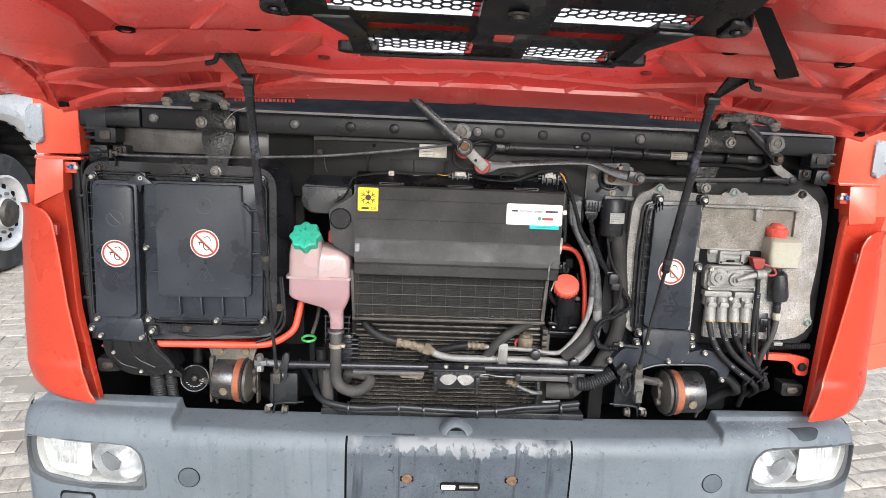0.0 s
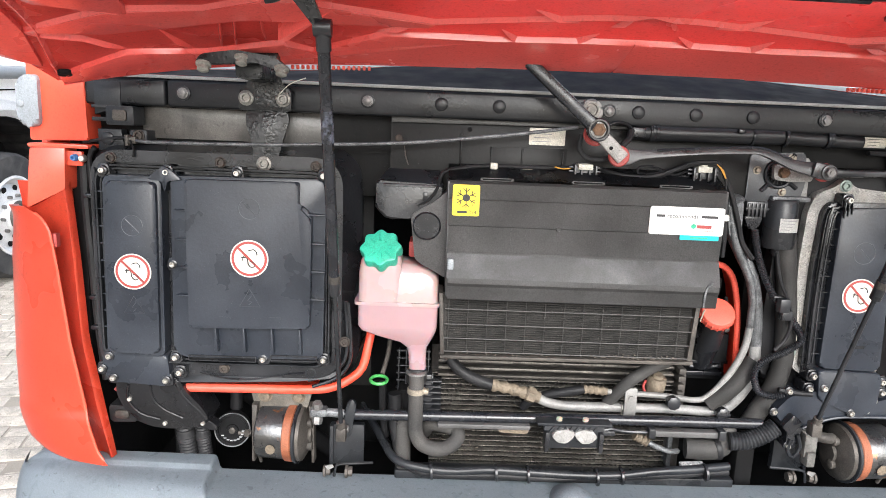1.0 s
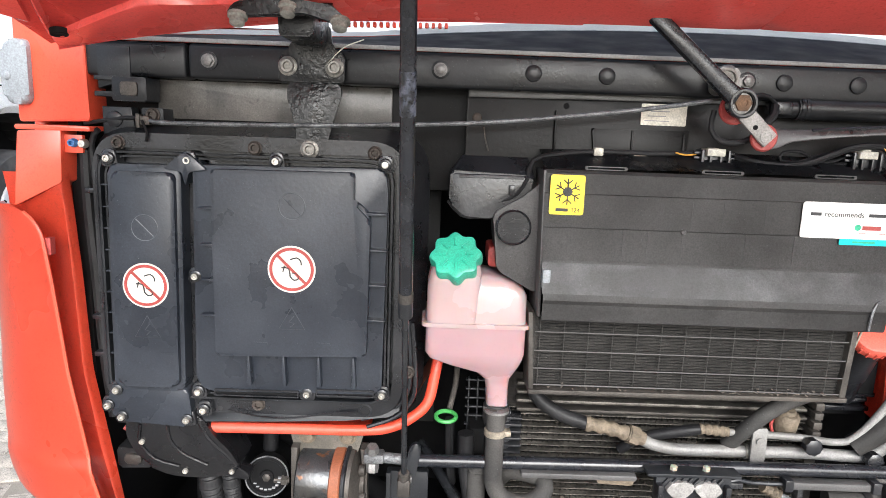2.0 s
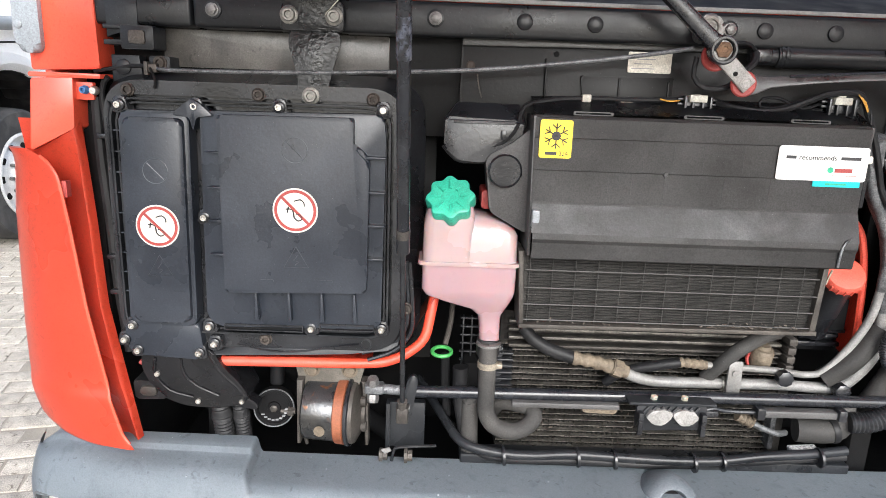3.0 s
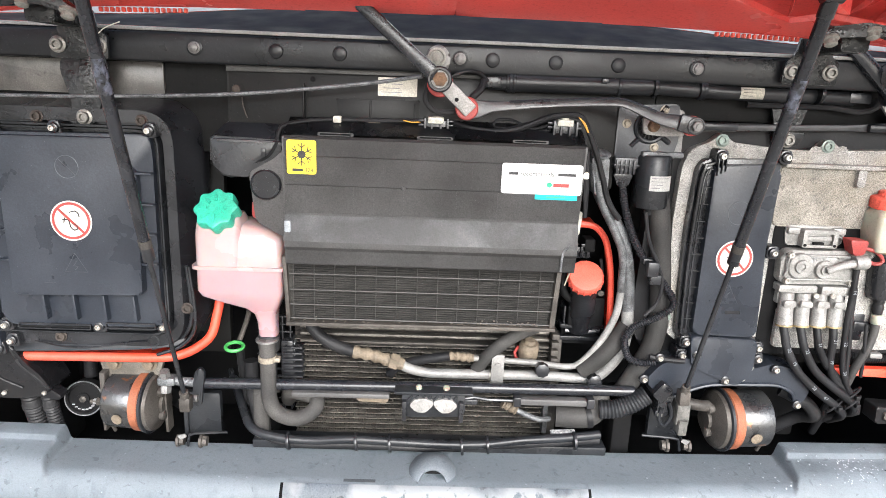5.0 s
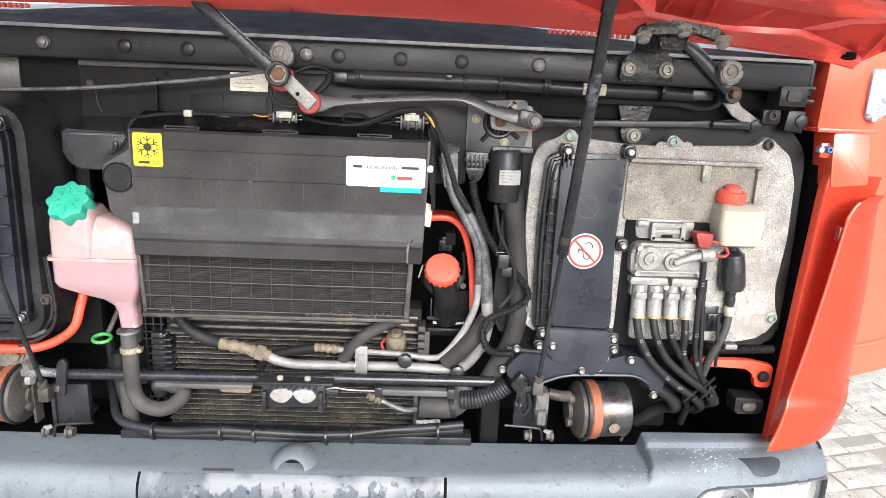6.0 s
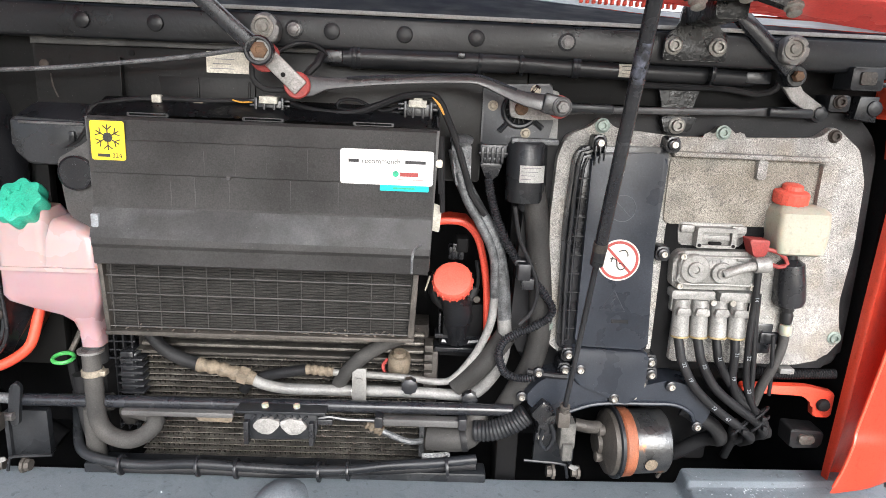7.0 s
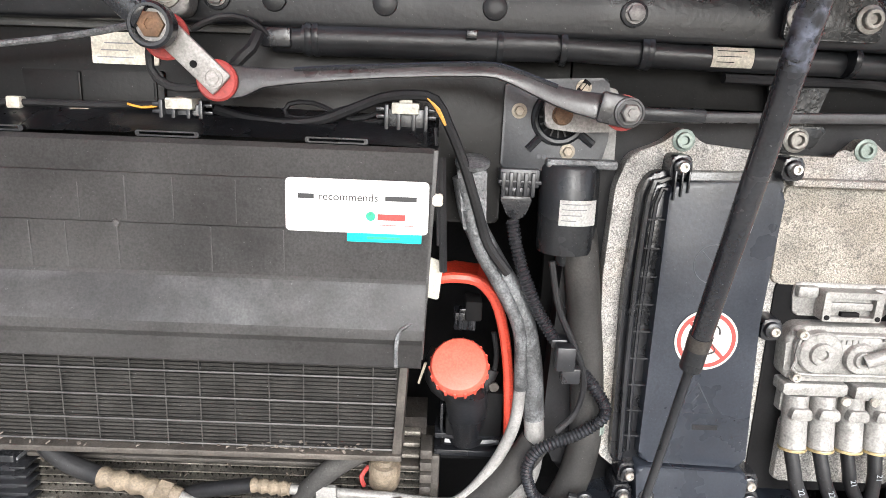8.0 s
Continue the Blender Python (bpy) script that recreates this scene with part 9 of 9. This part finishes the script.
part("rim", tube([(HORN[0] + 0.0350 * math.cos(w), HORN[1] - 0.003 + 0.0035 * math.cos(w) + 0.0035 * math.sin(w), HORN[2] + 0.0350 * math.sin(w)) for w in (i * math.pi / 18 for i in range(37))], 0.0014, 6, sharp=True), M_PIPEDIRT, horn)
part("centre_bolt", lathe([(0.007, 0.002), (0.007, 0.009), (0.005, 0.010)], HORN, HORN_AX, 6), M_DIRTSTEEL, horn)
for k in range(9):
    w = -2.6 + 0.32 * k
    part("printed_bar", box(HORN[0] + 0.0225 * math.cos(w) - 0.0026, HORN[0] + 0.0225 * math.cos(w) + 0.0026, HORN[1] - 0.0065, HORN[1] - 0.0018, HORN[2] + 0.0225 * math.sin(w) - 0.001, HORN[2] + 0.0225 * math.sin(w) + 0.001, 0), M_INKGREY, horn)
part("arm", tube([(-0.730, 0.006, 1.131), (-0.715, 0.010, 1.129), (-0.69, 0.02, 1.122)], 0.006, 8), M_DIRTSTEEL, horn)
piece("bolt", shared("bolt", hex_bm(0.008, 0.010, 1.2), mat("pale_green_zinc", (0.35, 0.42, 0.38), 0.4, metal=0.7, vary=0.2)), horn, (-0.730, 0.0, 1.131))
part("side_stub", join(tube([(-0.668, 0.010, 1.108), (-0.642, 0.010, 1.108)], 0.005, 8, sharp=True), lathe([(0.009, -0.005), (0.009, 0.005)], (-0.650, 0.010, 1.108), (1, 0, 0), 6)), M_DIRTSTEEL, horn, "dirty hexagonal stub")
part("upper_plug", tube([(-0.681, 0.05, 1.22), (-0.682, 0.05, 1.18), (-0.684, 0.05, 1.145)], 0.013, 10), M_RUBBER, horn)


def tow_arm(s, x, dz):
    a = thing("support_bracket", (x, 0.03, 1.05), "black pressed steel arm behind the bumper", "bracket", "support brackets")
    f = lambda p: [(x + q * s, z + dz) for q, z in p]
    part("plate", join(prism(f(rounded([(-0.079, 1.046), (-0.010, 1.046), (-0.010, 1.133), (-0.079, 1.133)], 0.004)), 0.030, 0.044, 0.002), prism(f(rounded([(-0.079, 1.046), (-0.072, 1.046), (-0.072, 1.133), (-0.079, 1.133)], 0.001)), 0.022, 0.034, 0.001)), M_BLACK, a)
    part("lip", tube([(x - 0.066 * s, -0.002, 1.036 + dz), (x - 0.062 * s, -0.002, 1.056 + dz), (x - 0.052 * s, -0.002, 1.063 + dz), (x + 0.012 * s, -0.002, 1.068 + dz)], 0.0028, 8), M_BLACK, a)
    for k, (q, r) in enumerate(((-0.082, 0.009), (-0.038, 0.010))):
        part("bolt", lathe([(r, -0.008), (r, 0.0), (r * 1.35, 0.001), (r * 1.35, 0.006), (r * 0.8, 0.007)], (x + q * s, 0.004, 1.044 + dz), (-s, 0, 0), 8), M_DIRTSTEEL, a)
    part("tag", prism(f(rounded([(-0.085, 1.058), (-0.070, 1.062), (-0.066, 1.056), (-0.078, 1.050)], 0.002)), -0.004, -0.001, 0.0), M_PIPE, a, "crumpled foil scrap")


tow_arm(1, -0.415, 0.0)
tow_arm(-1, 0.415, 0.016)
clog = thing("corroded_joint", (0.475, -0.01, 1.12), "corroded grey metal joint beside the mount", "joint")
part("block", join(box(0.458, 0.485, -0.02, 0.015, 1.115, 1.165, 0.005), box(0.462, 0.480, -0.028, 0.0, 1.098, 1.13, 0.004)), mat("corroded_alloy", (0.09, 0.087, 0.08), 0.8, metal=0.3, vary=0.5, scale=70, bump=1.0), clog)
part("neck", tube([(0.485, 0.0, 1.155), (0.51, 0.0, 1.15), (0.53, 0.01, 1.145)], 0.011, 10), M_DIRTSTEEL, clog)

lower = thing("lower_harness", (0, -0.01, 1.05), "black wiring harness tied along the top of the bumper", "wiring harness")
part("upper_cable", tube([(-0.44, 0.16, 1.12), (-0.40, 0.08, 1.095), (-0.36, 0.01, 1.072), (-0.305, -0.006, 1.062), (-0.24, -0.008, 1.058), (-0.17, -0.010, 1.064), (-0.10, -0.010, 1.062), (0.0, -0.010, 1.058), (0.09, -0.010, 1.060), (0.17, -0.008, 1.070), (0.25, -0.006, 1.076), (0.32, 0.0, 1.082)], 0.0085, 10), M_BLACK, lower)
part("lower_cable", tube([(-0.40, 0.12, 1.075), (-0.34, 0.02, 1.056), (-0.28, -0.004, 1.049), (-0.15, -0.006, 1.050), (-0.02, -0.006, 1.047), (0.12, -0.004, 1.055), (0.22, -0.002, 1.062), (0.32, 0.0, 1.070)], 0.0075, 10), M_RUBBER, lower)
for x, z in ((-0.285, 1.057), (-0.155, 1.058), (-0.09, 1.056), (0.05, 1.054), (0.10, 1.058), (0.27, 1.071)):
    part("tie", lathe([(0.0175, -0.0025), (0.018, 0), (0.0175, 0.0025)], (x, -0.008, z), (1, 0, 0.1), 12), M_PLASTIC, lower)
rail = thing("lower_rail", (0, 0.03, 1.03), "black rail behind the bumper edge", "rail")
part("rail", box(-0.36, 0.34, 0.01, 0.05, 1.022, 1.046, 0.004), M_BLACK, rail)
# deep parts, blackened in colour for the bay's shade as well as grime
deep = thing("chassis_parts", (0, 0.2, 1.0), "chassis parts deep in the bay, grime and shade put into the colour", "chassis")
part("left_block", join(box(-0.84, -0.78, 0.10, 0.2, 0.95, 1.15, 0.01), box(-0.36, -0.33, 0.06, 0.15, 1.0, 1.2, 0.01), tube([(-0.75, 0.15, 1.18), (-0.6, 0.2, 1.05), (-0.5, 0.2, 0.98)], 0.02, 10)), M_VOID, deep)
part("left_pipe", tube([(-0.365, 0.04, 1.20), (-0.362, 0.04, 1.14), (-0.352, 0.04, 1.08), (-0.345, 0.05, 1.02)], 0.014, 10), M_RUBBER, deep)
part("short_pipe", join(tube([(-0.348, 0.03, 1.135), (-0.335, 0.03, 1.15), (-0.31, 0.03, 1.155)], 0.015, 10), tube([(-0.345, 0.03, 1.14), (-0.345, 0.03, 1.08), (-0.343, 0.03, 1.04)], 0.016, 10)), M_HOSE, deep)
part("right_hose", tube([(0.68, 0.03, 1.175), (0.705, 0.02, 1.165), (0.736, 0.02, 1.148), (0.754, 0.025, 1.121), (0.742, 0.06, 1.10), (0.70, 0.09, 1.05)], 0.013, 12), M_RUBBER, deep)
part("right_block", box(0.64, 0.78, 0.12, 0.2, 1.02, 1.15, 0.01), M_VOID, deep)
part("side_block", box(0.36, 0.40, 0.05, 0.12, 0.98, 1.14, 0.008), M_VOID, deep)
for pts in ([(0.815, 0.01, 1.165), (0.834, 0.02, 1.136), (0.823, 0.05, 1.115), (0.80, 0.07, 1.09)], [(0.80, 0.02, 1.15), (0.812, 0.03, 1.125), (0.80, 0.06, 1.10)], [(0.771, 0.01, 1.162), (0.777, 0.03, 1.134), (0.795, 0.06, 1.105), (0.80, 0.09, 1.05)]):
    part("bundle_hose", tube(pts, 0.008, 10), M_RUBBER, deep)

# ---- the white truck beyond ----
tr = thing("parked_truck", (-4.0, 4.4, 0), "white truck parked alongside on block paving", "truck", lean=False)
wx, wy, wz = -3.64, 4.07, 0.510
arc = [(wy + 0.80 * math.cos(math.pi * i / 20), wz + 0.80 * math.sin(math.pi * i / 20)) for i in range(21)]
side = [(wy + 2.6, 0.45), (wy + 2.6, 3.0), (wy - 1.6, 3.0), (wy - 1.6, 0.45)]
part("side_panel", loft([[(x, y, z) for y, z in arc[::-1] + side] for x in (wx - 0.05, wx - 0.09)]), M_TRUCKWHITE, tr)
part("cab_body", box(-6.3, wx - 0.62, wy - 1.5, wy + 2.5, 1.40, 3.0, 0.05, 3), M_TRUCKWHITE, tr)
part("wheel_arch", sheet(lambda u, v: (wx - 0.045 + 0.05 * math.sin(math.pi * v), wy + (0.79 + 0.13 * v) * math.cos(u), wz + (0.79 + 0.13 * v) * math.sin(u)), [math.pi * i / 28 for i in range(29)], [0, 0.15, 0.4, 0.7, 0.9, 1], 0.01), M_TRUCKWHITE, tr, "white wheel arch lip")
part("arch_liner", sheet(lambda u, v: (wx - 0.06 - 0.5 * v, wy + (0.80 + 0.012 * math.sin(u * 40)) * math.cos(u), wz + (0.80 + 0.012 * math.sin(u * 40)) * math.sin(u)), [math.pi * i / 60 for i in range(61)], [0, 0.5, 1], 0.01), M_TYRE, tr)
part("liner_back", box(wx - 0.60, wx - 0.56, wy - 0.8, wy + 0.8, 0.3, 1.4, 0.01), M_TYRE, tr)
for z in (1.50, 2.05):
    part("body_seam", box(wx - 0.052, wx - 0.046, wy - 1.55, wy + 2.55, z - 0.006, z + 0.006, 0), M_VOID, tr)
part("skirt", box(wx - 0.6, wx - 0.06, wy + 1.0, wy + 2.4, 0.45, 1.3, 0.03), M_TRUCKWHITE, tr)
part("chassis", box(-6.3, wx - 0.45, wy - 1.5, wy + 2.2, 0.5, 1.3, 0.02), M_VOID, tr)
part("side_pipe", tube([(wx + 0.03, wy - 1.2, 1.64), (wx + 0.04, wy + 0.2, 1.635), (wx + 0.04, wy + 1.2, 1.63)], 0.05, 14, 0.2), M_LIGHTGREY, tr, "grey tube along the truck side")
wheel = part("wheel", lathe([(0.30, -0.10), (0.33, 0.0), (0.48, 0.0), (0.505, -0.03), (0.510, -0.10), (0.510, -0.28), (0.50, -0.31), (0.30, -0.31)], (wx, wy, wz), (1, 0, 0), 48), M_TYRE, tr)
part("rim", lathe([(0.325, -0.06), (0.325, 0.004), (0.305, 0.008), (0.290, -0.03), (0.255, -0.055), (0.20, -0.03), (0.13, -0.02), (0.13, 0.02)], (wx, wy, wz), (1, 0, 0), 48), M_ALLOY, wheel)
part("hub", lathe([(0.125, -0.03), (0.125, 0.02), (0.105, 0.05), (0.05, 0.065)], (wx, wy, wz), (1, 0, 0), 28), M_DIRTSTEEL, wheel)
for k in range(10):
    a = 2 * math.pi * k / 10
    part("vent_hole", lathe([(0.027, 0), (0.027, 0.006)], (wx - 0.040, wy + 0.225 * math.cos(a), wz + 0.225 * math.sin(a)), (1, 0, 0.0), 14), M_VOID, wheel)
    part("wheel_nut", lathe([(0.014, 0), (0.014, 0.03)], (wx - 0.022, wy + 0.165 * math.cos(a), wz + 0.165 * math.sin(a)), (1, 0, 0), 6), M_STEEL, wheel)

# ---- block paving ----
M_PAVER = mat("worn_concrete_paver", (0.300, 0.273, 0.235), 0.9, vary=0.25, scale=20, bump=1.0, fine=110, grit=0.6, grain=0.3, dust=0.7, dust_color=(0.40, 0.365, 0.31), rust=0.30, rust_color=(0.115, 0.098, 0.078))
pn = M_PAVER.node_tree
oi = pn.nodes.new("ShaderNodeObjectInfo")
hue = pn.nodes.new("ShaderNodeHueSaturation")
mr = pn.nodes.new("ShaderNodeMapRange")
mr.inputs[3].default_value, mr.inputs[4].default_value = 0.86, 1.10
pn.links.new(oi.outputs["Random"], mr.inputs[0])
pn.links.new(mr.outputs[0], hue.inputs["Value"])
bs = pn.nodes["Principled BSDF"]
pn.links.new(bs.inputs["Base Color"].links[0].from_socket, hue.inputs["Color"])
pn.links.new(hue.outputs[0], bs.inputs["Base Color"])
paving = thing("block_paving", (0, 0, 0), "worn beige block paving with sandy joints", "paving", kind="structure", lean=False)


def stone_bm(rd):
    """A worn paving block with rounded, uneven edges."""
    bm = box(-0.110, 0.110, -0.053, 0.053, -0.05, 0, 0)
    for v in bm.verts:
        v.co.x -= math.copysign(rd.uniform(0.0, 0.005), v.co.x)
        v.co.y -= math.copysign(rd.uniform(0.0, 0.004), v.co.y)
    return soften(bm, [e for e in bm.edges if all(v.co.z > -0.01 for v in e.verts)], 0.006, 2)


STONE = [shared("paver", stone_bm(random.Random(30 + k)), M_PAVER) for k in range(6)]
rp = random.Random(7)
turn_p = Matrix.Rotation(radians(12), 4, "Z")
near, rest = [], []
for i in range(-70, 70):
    for j in range(-75, 75):
        p = turn_p @ Vector(((i + 0.5 * (j % 2)) * 0.2235, j * 0.1092 + 0.8, 0))
        if abs(p.x) < 1.25 and p.y > -0.3 or p.length > 9.5 or p.y < -5:
            continue
        d = min((p - Vector((-1.5, 1.6, 0))).length, (p - Vector((1.55, 1.2, 0))).length)
        (near if d < 1.02 and len(near) < 295 else rest).append(p)
for p in near:
    ob = piece("paver", STONE[rp.randrange(6)], paving, (p.x, p.y, -0.003 + rp.uniform(-0.006, 0.004)), turn_p @ Matrix.Rotation(radians(rp.uniform(-2.6, 2.6)), 4, "Z") @ Matrix.Rotation(radians(rp.uniform(-1.6, 1.6)), 4, "X"))
verts, faces = [], []
for p in rest:
    a = turn_p @ Matrix.Rotation(radians(rp.uniform(-1.2, 1.2)), 4, "Z")
    h, o = -0.003 + rp.uniform(-0.004, 0.004), len(verts)
    for k, z in ((1.0, -0.04), (1.0, h - 0.003), (0.97, h)):
        for sx, sy in ((-1, -1), (1, -1), (1, 1), (-1, 1)):
            q = a @ Vector((sx * (0.110 * k - (0.0 if k == 1 else 0.0)), sy * 0.053 * k, 0))
            verts.append((p.x + q.x, p.y + q.y, z))
    for l in (0, 4):
        for k in range(4):
            faces.append((o + l + k, o + l + (k + 1) % 4, o + l + 4 + (k + 1) % 4, o + l + 4 + k))
    faces.append((o + 8, o + 9, o + 10, o + 11))
me = bpy.data.meshes.new("paving_field")
me.from_pydata(verts, [], faces)
M_FIELD = M_PAVER.copy()
fn = M_FIELD.node_tree
isle = fn.nodes.new("ShaderNodeNewGeometry")
fn.links.new(isle.outputs["Random Per Island"], fn.nodes[mr.name].inputs[0])
me.materials.append(M_FIELD)
fieldp = new("paving_field", me)
fieldp.parent = paving
tagged(fieldp, kind="stuff")
